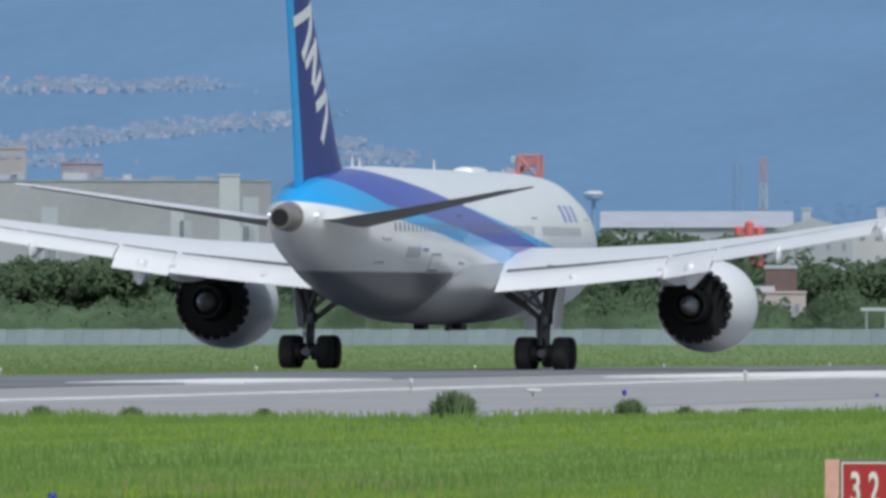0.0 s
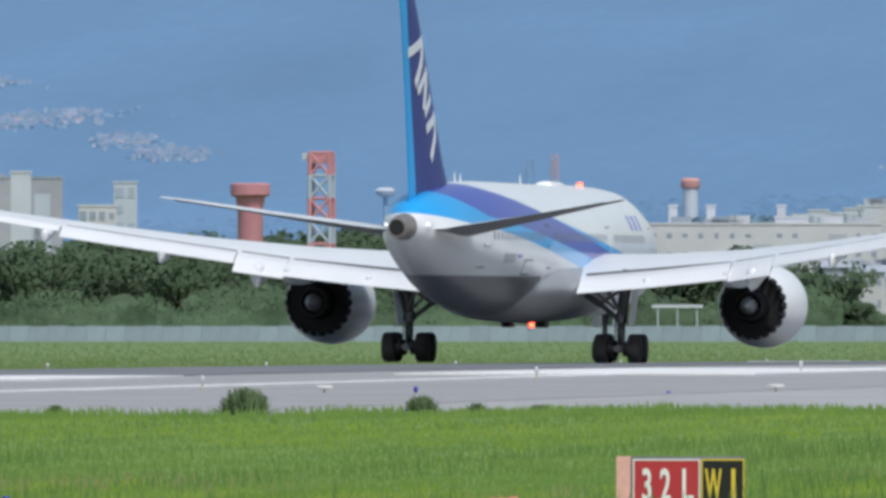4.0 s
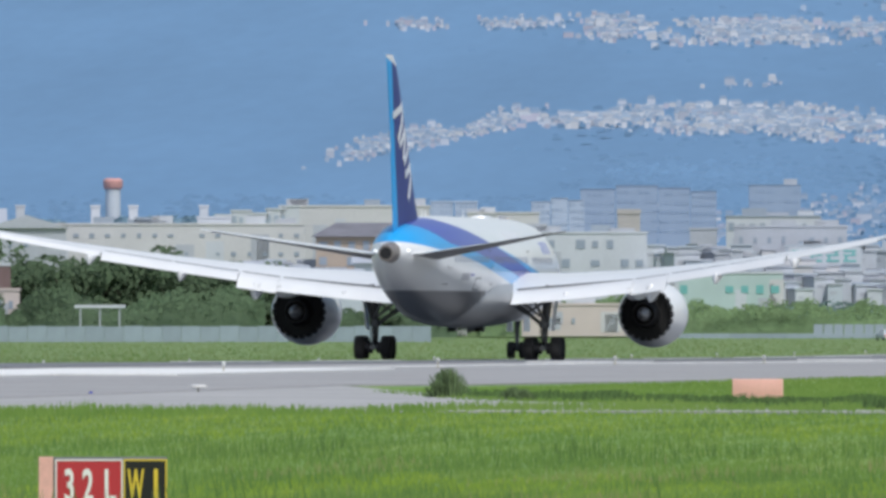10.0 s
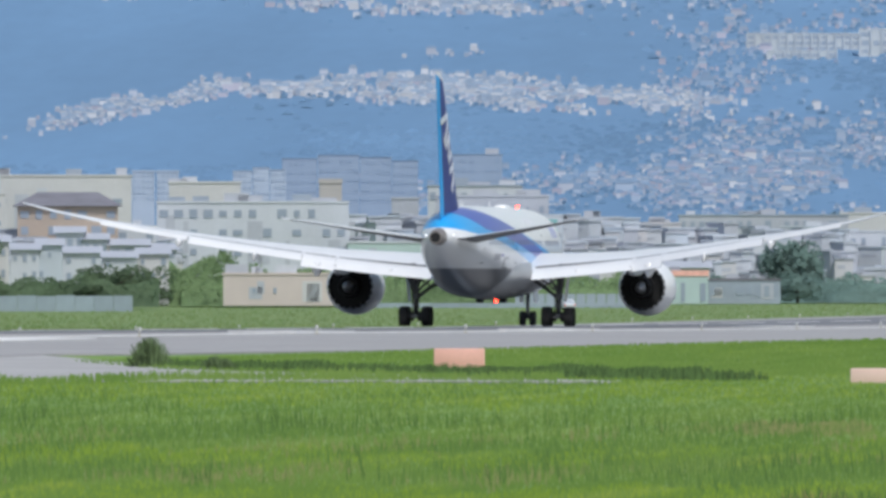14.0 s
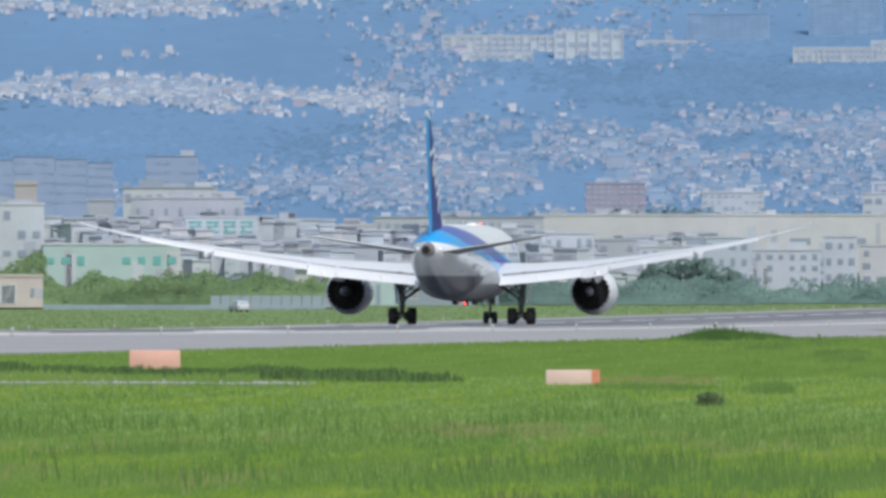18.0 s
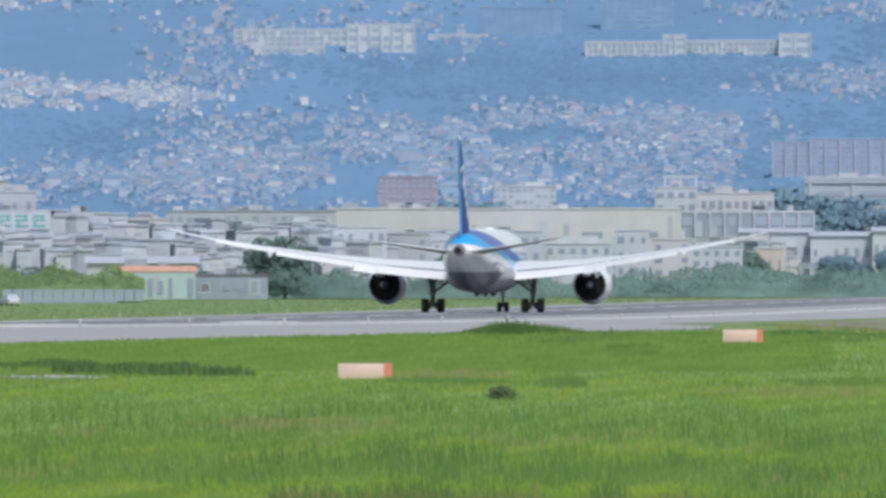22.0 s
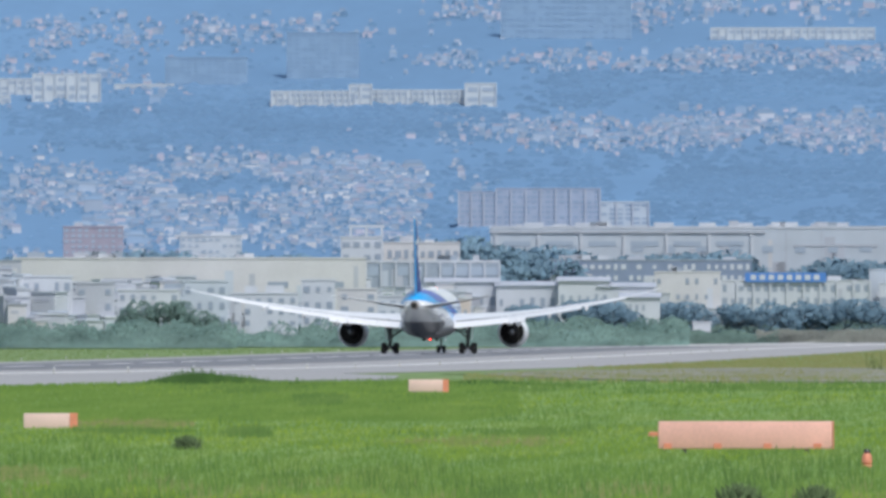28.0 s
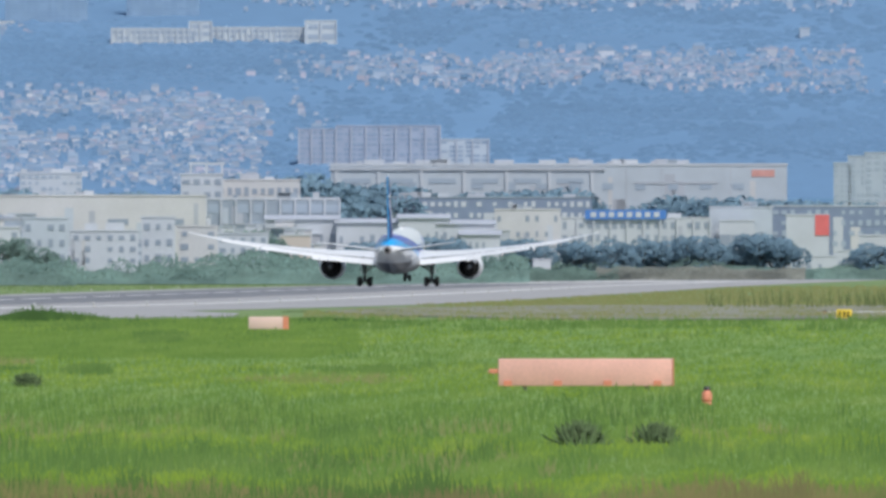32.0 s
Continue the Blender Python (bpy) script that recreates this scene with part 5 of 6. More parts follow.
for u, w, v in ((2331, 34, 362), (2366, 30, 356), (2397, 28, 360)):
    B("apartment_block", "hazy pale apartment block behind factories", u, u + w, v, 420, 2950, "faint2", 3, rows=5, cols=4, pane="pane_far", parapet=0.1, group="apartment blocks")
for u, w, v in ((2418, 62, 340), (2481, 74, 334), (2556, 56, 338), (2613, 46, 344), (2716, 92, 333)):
    B("apartment_block", "apartment block before the hill, faint and lilac with haze", u, u + w, v, 420, 3000, "lilac", 3, rows=5, cols=6, win=(0.6, 0.4), pane="pane_lilac", parapet=0.1, group="apartment blocks")
B("cream_tower", "sandy round-topped tower block", 2484, 2524, 384, 440, 2500, "tan_far", 6, roof="tan_far", parapet=0.8)
B("flat_hall", "flat-roofed pale hall in the town", 2676, 2842, 390, 450, 2680, "pale", 20, roof="slate", rows=2, cols=9, win=(0.5, 0.4))
B("grey_works", "grey works building in the town", 2690, 2890, 408, 490, 2600, "grey", 16, rows=2, cols=8, win=(0.3, 0.3))
B("silo", "pale round silo block", 2612, 2660, 412, 470, 2620, "grey", 3)
B("green_shed", "long pale green shed", 2534, 2776, 490, 540, 2430, "green", 14, roof="pale", rows=1, cols=9, win=(0.5, 0.3), pane="teal")
B("low_shed", "low pink-grey shed by the fence", 2314, 2534, 546, 596, 2200, "pink", 9, roof="pink", rows=1, cols=6, win=(0.2, 0.25), pane="pane")
gb, gw, gh = B("white_block", "white block with a teal sign", 2780, 2916, 442, 520, 2590, "bluish", 8, rows=2, cols=6)
board = part("sign_board", box(-gw + 0.6, gw - 0.3, -0.3, -0.1, gh - 3.0, gh - 0.1), M["pale"], gb, "white sign board", smooth=False)
for q in range(4):
    x = -gw + 1.2 + 2.9 * q
    part("sign_bar", join(box(x, x + 2.2, -0.36, -0.3, gh - 0.9, gh - 0.55), box(x, x + 2.2, -0.36, -0.3, gh - 1.6, gh - 1.3), box(x, x + 2.2, -0.36, -0.3, gh - 2.6, gh - 2.2), box(x + 0.3, x + 0.7, -0.36, -0.3, gh - 2.2, gh - 1.6), box(x + 1.5, x + 1.9, -0.36, -0.3, gh - 1.3, gh - 0.9)), M["teal"], board, "teal lettering as plain bars", smooth=False)
B("grey_works", "low grey works in the town", 2890, 3020, 446, 520, 2700, "grey", 14, rows=2, cols=6)
B("cream_block", "cream flat-roofed block in the town", 3013, 3125, 456, 520, 2720, "cream", 14, rows=2, cols=6, win=(0.5, 0.4))
B("shop", "pale green shop under a faded orange roof", 3030, 3172, 548, 600, 2420, "green", 10, roof="faded", parapet=0.9, rows=1, cols=8, win=(0.5, 0.6))
B("shop_hall", "cream hall beside the shop", 2980, 3175, 532, 570, 2470, "cream", 10, roof="gable", rise=1.0)
B("dark_shed", "long dark open shed", 3172, 3300, 556, 590, 2430, "slate", 8, roof="brown", rows=1, cols=8)
B("viaduct_hall", "long depot with a dark flat roof", 3120, 3420, 442, 470, 2900, "grey", 14, roof="slate", rows=1, cols=18, win=(0.6, 0.5))
B("parking_deck", "pale parking deck with columns", 3300, 3410, 462, 500, 2860, "bluish", 12, rows=2, cols=8)
B("big_warehouse", "very long cream warehouse", 3406, 4030, 438, 520, 2980, "cream", 40, rows=1, cols=6, win=(0.3, 0.12))
for q, (u, w, v, mt) in enumerate(((3420, 90, 470, "pale"), (3515, 70, 482, "grey"), (3590, 110, 494, "pale"), (3705, 80, 478, "bluish"), (3790, 120, 500, "pale"), (3915, 60, 476, "pale"), (3980, 70, 492, "cream"), (3330, 90, 505, "pale"), (3450, 120, 512, "bluish"), (3620, 140, 520, "grey"), (3830, 130, 516, "bluish"), (4050, 90, 505, "pale"))):
    B("workshop", "flat-roofed workshop among crowded buildings", u, u + w, v, 560, 2760 + 14 * q, mt, 10, rows=3, cols=max(3, w // 18), win=(0.5, 0.45), group="workshops before the warehouse")
B("frame_deck", "open steel-framed deck with white columns", 4030, 4266, 444, 500, 3400, "slate", 14, roof="pale", parapet=0.5, rows=2, cols=9, win=(0.8, 0.5), pane="pane_far", frame=10)
sb, sw, sh = B("stepped_block", "white stepped building with a rooftop frame", 3985, 4060, 400, 445, 3425, "pale", 12, rows=2, cols=4)
for x in (-2.5, 1.0, 4.5):
    part("roof_frame", box(x - 0.25, x + 0.25, 0.2, 0.7, sh, sh + 2.3), M["pale"], sb, smooth=False)
part("roof_frame", box(-3.0, 5.0, 0.2, 0.7, sh + 2.3, sh + 2.8), M["pale"], sb, smooth=False)
B("stepped_block", "lower cream wing of the stepped building", 4050, 4196, 410, 445, 3430, "cream", 12, rows=1, cols=10, win=(0.6, 0.4))
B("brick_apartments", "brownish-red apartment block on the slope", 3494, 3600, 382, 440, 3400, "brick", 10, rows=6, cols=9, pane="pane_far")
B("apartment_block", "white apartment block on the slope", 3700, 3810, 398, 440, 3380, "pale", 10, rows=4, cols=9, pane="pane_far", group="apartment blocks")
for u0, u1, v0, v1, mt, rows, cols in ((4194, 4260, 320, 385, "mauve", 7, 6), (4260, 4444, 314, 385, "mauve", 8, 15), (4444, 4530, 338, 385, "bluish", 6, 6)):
    B("apartment_slab", "broad apartment slab on the slope, mauve-grey with haze", u0, u1, v0, v1, hill_r(4350, v1) - 2, mt, 3, rows=rows, cols=cols, win=(0.75, 0.45), pane="pane_lilac", on_hill=True, group="apartment slabs", frame=cols // 2 + 1, piers="mauve_pier")
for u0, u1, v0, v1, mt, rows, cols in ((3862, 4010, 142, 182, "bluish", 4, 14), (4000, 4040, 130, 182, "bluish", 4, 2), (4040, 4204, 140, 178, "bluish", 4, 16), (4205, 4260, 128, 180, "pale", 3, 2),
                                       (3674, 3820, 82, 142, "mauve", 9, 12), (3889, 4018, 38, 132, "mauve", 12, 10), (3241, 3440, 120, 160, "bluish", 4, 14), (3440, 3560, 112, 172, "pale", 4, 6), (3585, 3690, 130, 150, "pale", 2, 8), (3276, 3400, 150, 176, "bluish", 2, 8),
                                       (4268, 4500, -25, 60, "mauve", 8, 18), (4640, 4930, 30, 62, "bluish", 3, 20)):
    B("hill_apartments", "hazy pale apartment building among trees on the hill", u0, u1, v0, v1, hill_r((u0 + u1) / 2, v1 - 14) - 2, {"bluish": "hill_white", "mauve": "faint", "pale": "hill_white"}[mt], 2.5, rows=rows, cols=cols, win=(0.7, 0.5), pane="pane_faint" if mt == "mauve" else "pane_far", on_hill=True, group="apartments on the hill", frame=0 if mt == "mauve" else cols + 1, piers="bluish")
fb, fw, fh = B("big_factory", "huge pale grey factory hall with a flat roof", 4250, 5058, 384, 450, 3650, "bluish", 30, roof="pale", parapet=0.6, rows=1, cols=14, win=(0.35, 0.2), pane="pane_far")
part("logo_panel", box(fw - 8.5, fw - 3.0, -0.1, -0.03, fh - 2.6, fh - 0.9), M["cap"], fb, "red sign as a plain shape", smooth=False)
part("eaves", box(-fw - 0.3, 11.0, -0.35, -0.02, fh - 1.1, fh - 0.5), M["silver"], fb, "grey overhanging roof edge", smooth=False)
for q in range(7):
    part("pier", box(-fw + 1.0 + 10.2 * q, -fw + 1.7 + 10.2 * q, -0.5, -0.02, 0, fh - 1.3), M["pale"], fb, smooth=False)
    if q < 6:
        part("window_band", box(-fw + 3.0 + 10.2 * q, -fw + 9.6 + 10.2 * q, -0.1, -0.02, fh - 4.2, fh - 3.0), M["pane_far"], fb, smooth=False)
part("wall_band", box(18.0, 38.0, -0.15, -0.02, fh - 4.3, fh - 3.8), M["silver"], fb, smooth=False)
for x in (16.0, 24.5, 41.0):
    part("wall_seam", box(x, x + 0.2, -0.1, -0.02, 0.5, fh - 0.6), M["silver"], fb, smooth=False)
for u in (4330, 4420, 4560, 4700, 4870):
    B("roof_vent", "pale vent on the factory roof", u - 20, u + 14, 376, 384, 3655, "pale", 4)
B("long_block", "long dark-roofed block with rows of windows", 4355, 4712, 441, 480, 3600, "blue_flats", 14, roof="slate", rows=2, cols=26, win=(0.55, 0.45), pane="pale")
for u, w, v in ((4135, 130, 478), (4260, 110, 484), (4370, 90, 476), (4440, 100, 486), (4150, 90, 500), (4480, 70, 505)):
    B("low_hall", "low hall with a pale roof", u, u + w, v, 540, 3350 + (u % 7) * 5, "pale", 16, roof="gable", rise=0.9, rows=1, cols=6, win=(0.4, 0.3), group="low pale halls")
B("cream_works", "cream three-storey works with small windows", 4540, 4657, 462, 545, 3545, "cream", 14, rows=3, cols=7, win=(0.35, 0.35))
rb, rw, rh = B("terrace_works", "white works with evenly spaced bays and a blue sign", 4657, 4922, 477, 545, 3550, "pale", 14, rows=3, cols=18, win=(0.55, 0.5), frame=10)
sgn = part("sign_board", box(-rw + 5.7, -rw + 24.6, -0.7, -0.55, rh - 0.2, rh + 2.0), M["blue"], rb, "blue roof sign", smooth=False)
for q in range(8):
    part("sign_bar", box(-rw + 7.0 + 2.1 * q, -rw + 8.3 + 2.1 * q, -0.75, -0.7, rh + 0.3, rh + 1.5), M["pale"], sgn, "white lettering as plain bars", smooth=False)
B("garden_house", "small peach house among trees", 4160, 4215, 508, 560, 3050, "pink", 6, roof="pale", rows=1, cols=3, win=(0.3, 0.3))
B("white_hut", "small white hut on the verge", 4608, 4640, 551, 575, 3380, "pale", 3)
B("grey_block", "plain grey block near the works", 4920, 5032, 458, 530, 3570, "bluish", 14)
B("white_shop", "small white shop near the works", 4938, 5000, 482, 545, 3560, "pale", 8, rows=1, cols=3, win=(0.8, 0.3))
B("dark_flats", "dark grey flats with many windows", 5030, 5420, 456, 530, 3590, "blue_flats", 12, roof="bluish", rows=4, cols=26, win=(0.55, 0.5), pane="pane_far")
bb, bw, bh = B("billboard_block", "white and orange-red billboard on a low building", 5056, 5132, 472, 545, 3540, "pale", 3)
part("orange_panel", box(bw * 0.35, bw + 0.05, -0.14, -0.05, bh - 4.6, bh + 0.2), M["red"], bb, "orange-red half of the billboard", smooth=False)
for u, w, v in ((5005, 40, 530), (5045, 42, 534), (5086, 60, 545), (5144, 46, 535), (5185, 60, 508), (5240, 120, 520)):
    B("site_hut", "small pale hut near the runway's end", u, u + w, v, 580, 3500, "pale", 5, rows=1, cols=3, win=(0.4, 0.4), group="huts near the runway's end")
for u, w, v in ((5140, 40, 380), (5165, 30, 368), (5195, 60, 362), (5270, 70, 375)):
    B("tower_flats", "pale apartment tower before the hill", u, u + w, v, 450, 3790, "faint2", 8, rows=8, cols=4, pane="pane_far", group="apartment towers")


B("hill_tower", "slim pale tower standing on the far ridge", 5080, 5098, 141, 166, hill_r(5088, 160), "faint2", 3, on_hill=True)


def crowded_town(seed, areas):
    """Small flat and pitched buildings packed in front of the larger ones: (u0, u1, v0, v1, count)."""
    rg = np.random.default_rng(seed)
    sets = {k: ([], []) for k in ("pale", "bluish", "grey", "cream", "silver", "slate")}
    for u0, u1, v0, v1, count in areas:
        for _ in range(count):
            u, v = rg.uniform(u0, u1), rg.uniform(v0, v1)
            r = town_r(u) - 40 + (v0 - v) * 1.2 + rg.uniform(-15, 15)
            k = r / FAR
            w, d = rg.uniform(9, 26) * k, rg.uniform(2, 4)
            p = sight(u, v, r)
            a = -(u - AHEAD) / FAR + rg.choice((0.0, 0.0, 0.4, -0.5))
            c, s = math.cos(a), math.sin(a)
            for key, x0, x1, y0, y1, z0, z1 in ((("pale", "bluish", "grey", "pale", "cream")[rg.integers(0, 5)], -w, w, -d, d, 0.3, p.z), (("silver", "bluish", "grey", "pale", "bluish")[rg.integers(0, 5)], -w - 0.2, w + 0.2, -d - 0.2, d + 0.2, p.z, p.z + 0.3), ("grey", -w * 0.7, w * rg.uniform(-0.3, 0.6), -d - 0.05, -d + 0.2, p.z - 1.6, p.z - 1.05)):
                bv, bf = box(x0, x1, y0, y1, z0, z1)
                ov, of = sets[key]
                n = len(ov)
                ov += [(p.x + c * x - s * y, p.y + s * x + c * y, z) for x, y, z in bv]
                of += [tuple(i + n for i in q) for q in bf]
    root = thing("town_houses", "crowded small pale buildings along the airfield's edge", "houses", pose(0, 0, 0), kind="stuff")
    for k, (v, f) in sets.items():
        part("walls", (v, f), M[k], root, smooth=False)


crowded_town(61, ((1820, 2230, 462, 530, 120), (2530, 3030, 440, 520, 120), (3000, 3420, 455, 540, 90), (3400, 4060, 470, 550, 150), (4040, 4550, 478, 545, 100), (4640, 5400, 500, 565, 70)))


# ---- low things at the edge of the tree belt ----
B("brown_house", "dark reddish-brown house under a pale roof", 1354, 1410, 476, 505, 2100, "maroon", 5, roof="pale", parapet=0.5)
B("peach_wall", "faded peach-coloured garden house", 1229, 1310, 506, 560, 2088, "pink", 4)
B("pink_shed", "low pinkish shed among trees", 1333, 1426, 520, 565, 2070, "pink", 4, rows=1, cols=3, win=(0.3, 0.3))
cp = sight(1568, LEVEL, 2030)
carport = thing("carport", "white flat-roofed carport beside the trees", "carport", pose(cp.x, cp.y, 0.3, 0, 0, 9))
top = EYE + (LEVEL - 545) / FAR * 2030 - 0.3
part("roof", bevelled(box(-3.4, 3.4, -2, 2, top - 0.45, top), 0.05), M["pale"], carport, "white flat roof", smooth=False)
for x in (-2.6, 0, 2.6):
    part("post", box(x - 0.1, x + 0.1, -1.8, -1.6, 0, top - 0.3), M["grey"], carport, smooth=False)
for q, (u, w, v, mt) in enumerate(((1826, 46, 478, "pale"), (1875, 60, 486, "cream"), (1938, 50, 500, "pale"), (1985, 44, 492, "bluish"), (2030, 66, 506, "pale"), (2100, 60, 514, "pale"), (2162, 56, 508, "cream"))):
    B("house", "small white house near the fence", u, u + w, v, 560, 2200 + 8 * q, mt, 8, roof="gable", rise=0.9, rows=2, cols=3, win=(0.4, 0.4))


# ---- masts and tanks ----
def lattice(name, label, u, v0, v1, r, half, bands, mats=("red", "pale"), thick=0.12, taper=0.5):
    p = sight(u, v0, r)
    h = p.z - 0.3
    t = thing(name, label, "tower", pose(p.x, p.y, 0.3))
    n = bands
    for k in range(n):
        z0, z1 = h * k / n, h * (k + 1) / n
        a, b = half * (1 - taper * k / n), half * (1 - taper * (k + 1) / n)
        geo = []
        for sx in (-1, 1):
            for sy in (-1, 1):
                geo.append(tube((sx * a, sy * a, z0), (sx * b, sy * b, z1), thick, n=6))
            w = thick * 0.7
            geo += [tube((sx * a, -a, z0), (-sx * b, -b, z1), w, n=5), tube((-a, sx * a, z0), (-b, -sx * b, z1), w, n=5), tube((-b, sx * b, z1), (b, sx * b, z1), w, n=5), tube((sx * b, -b, z1), (sx * b, b, z1), w, n=5)]
        part("tower_section", join(*geo), M[mats[0] if k % 2 != n % 2 else mats[1]], t)
    return t, h


rt, rh_ = lattice("radio_tower", "red and white banded lattice tower", 938, 276, 400, 2300, 1.7, 8, ("tower_red", "faint2"), thick=0.34, taper=0.12)
part("cabin", bevelled(box(-1.6, 1.6, -1.6, 1.6, rh_ - 1.6, rh_ + 0.2), 0.1), M["tower_red"], rt, "red cabin on top", smooth=False)
part("dish", bevelled(box(-2.7, -1.75, -1.4, -0.4, rh_ - 1.2, rh_ - 0.1), 0.1), M["pale"], rt, "white dish box on the side", smooth=False)
lattice("pylon", "hazy blue-grey lattice pylon", 1306, 288, 400, 3000, 1.3, 5, ("faint", "faint"))
lattice("radio_mast", "slim hazy red and white mast", 1351, 280, 400, 2600, 0.9, 7, ("red_far", "faint2"))
p = sight(812, 330, 2250)
tk = thing("water_tank", "red steel tank on a squat tower", "tank", pose(p.x, p.y, 0.3))
part("tank", turned([(p.z - 2.3, 2.6), (p.z - 2.0, 2.95), (p.z - 0.5, 2.95), (p.z - 0.3, 2.6)], "z", 20), M["tower_red"], tk)
part("tower", turned([(0, 1.9), (p.z - 4.2, 1.9), (p.z - 2.2, 2.3)], "z", 16), M["tower_red"], tk)
p = sight(1591, 322, 2700)
wt = thing("water_tower", "white water tower with an orange cap", "tower", pose(p.x, p.y, 0.3))
part("shaft", turned([(0, 1.35), (p.z - 2.0, 1.35)], "z", 16), M["pale"], wt)
part("cap", turned([(p.z - 2.1, 1.5), (p.z - 1.7, 1.75), (p.z - 0.6, 1.75), (p.z - 0.2, 1.3)], "z", 18), M["cap"], wt)
p = sight(1051, 338, 2900)
mt = thing("water_tower", "slim hazy tower with a flat white head", "tower", pose(p.x, p.y, 0.3))
part("shaft", turned([(0, 0.5), (p.z - 2.0, 0.4)], "z", 12), M["faint"], mt, "slim grey shaft")
part("head", turned([(p.z - 2.2, 0.5), (p.z - 1.7, 1.7), (p.z - 0.9, 2.0), (p.z - 0.3, 1.2)], "z", 18), M["pale"], mt)
p = sight(1326, 392, 2436)
rd = thing("red_plant", "red drum-shaped plant on a roof", "tank", pose(p.x, p.y, 0.3))
for x in (-1.7, 0, 1.7):
    part("drum", turned([(0, 0.75), (p.z - 0.6 - 0.5 * abs(x), 0.75), (p.z - 0.2 - 0.5 * abs(x), 0.4)], "z", 12, (x, 0, 0)), M["red"], rd)

# ---- fence along the far side ----
fence = tagged(new("perimeter_fence"), "low blue-grey panel fence along the airfield's far side", "fence", kind="structure")
pm = unit_box("fence_panel", M["panel"])
u = -260.0
while u < 2150:
    r = 1985.0
    p = sight(u + 17, LEVEL, r)
    o = new("panel", pm)
    o.parent = fence
    o.matrix_basis = Matrix.LocRotScale((p.x, p.y, float(gz(p.x, p.y)) + 1.0), Euler((0, 0, -(u + 17 - AHEAD) / FAR)), (34 * r / FAR - 0.05, 0.12, 2.1 + 0.1 * math.sin(u)))
    u += 34
for u0, u1, r in ((2534, 3000, 2200), (3650, 4000, 2900), (4650, 5000, 3560)):
    u = u0
    while u < u1:
        p = sight(u + 25, LEVEL, r)
        o = new("panel", pm)
        o.parent = fence
        o.matrix_basis = Matrix.LocRotScale((p.x, p.y, float(gz(p.x, p.y)) + 0.3), Euler((0, 0, -(u + 25 - AHEAD) / FAR)), (50 * r / FAR - 0.05, 0.12, 0.8))
        u += 50

# dark mesh fence below the bank
dm = unit_box("mesh_panel", M["slate"])
u = 2830.0
while u < 3080:
    p = sight(u + 9, LEVEL, 2180)
    o = new("panel", dm)
    o.parent = fence
    o.matrix_basis = Matrix.LocRotScale((p.x, p.y, float(gz(p.x, p.y)) + 1.2), Euler((0, 0, -(u + 9 - AHEAD) / FAR)), (1.3, 0.06, 1.7))
    u += 18


# ---- a car on the perimeter road ----
def road_car():
    c = thing("car", "small white car on the perimeter road", "car", pose(0, 0, 0))
    part("body", bevelled(join(box(-0.85, 0.85, -2.0, 2.0, 0.3, 0.92))[0:2], 0.12), M["pale"], c, "white car body")
    part("cabin", loft([[(-0.8, -1.75, 0.92), (0.8, -1.75, 0.92), (0.8, 0.9, 0.92), (-0.8, 0.9, 0.92)], [(-0.62, -1.35, 1.48), (0.62, -1.35, 1.48), (0.62, 0.3, 1.48), (-0.62, 0.3, 1.48)]]), M["pale"], c, "white cabin", smooth=False)
    part("rear_window", loft([[(-0.62, -1.72, 1.0), (0.62, -1.72, 1.0), (0.62, -1.66, 1.0), (-0.62, -1.66, 1.0)], [(-0.5, -1.44, 1.4), (0.5, -1.44, 1.4), (0.5, -1.38, 1.4), (-0.5, -1.38, 1.4)]]), M["pane"], c, smooth=False)
    for x in (-0.7, 0.7):
        part("tail_lamp", box(x - 0.1, x + 0.1, -2.03, -1.98, 0.6, 0.8), M["red"], c, smooth=False)
        for y in (-1.25, 1.25):
            w = part("wheel", turned([(-0.1, 0.2), (-0.1, 0.3), (0.1, 0.3), (0.1, 0.2)], "x", 14), M["rubber"], c)
            w.location = (x, y, 0.3)
    return c


car = road_car()

# ---- trees and shrubs beyond the runway ----
kinds = [make_tree(11, 8, 7, M["leaf"], "broad dark green tree"), make_tree(12, 8, 8.5, M["leaf"], "spreading dark green tree"), make_tree(13, 8, 6, M["leaf"], "rounded green tree beyond the airfield")]
mid = [make_tree(16, 8, 7, M["leaf_mid"], "rounded tree near the town, blued by haze"), make_tree(17, 8, 8, M["leaf_mid"], "broad tree near the town, blued by haze")]
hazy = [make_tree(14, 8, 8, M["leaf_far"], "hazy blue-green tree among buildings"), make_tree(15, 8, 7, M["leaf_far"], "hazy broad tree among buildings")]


def plant(pool, u, v, r, wide=1.0):
    """A tree whose top shows at depression v."""
    q = int(u * 7 + v) % len(pool)
    p = sight(u, v, r)
    s = (p.z - 0.4) / 8.0
    m = Matrix.LocRotScale((p.x, p.y, 0.35), Euler((0, 0, 0.35 * math.sin(u * 0.37))), (s * wide, s * wide, s))
    copy_thing(pool[q], m)


rng = np.random.default_rng(21)
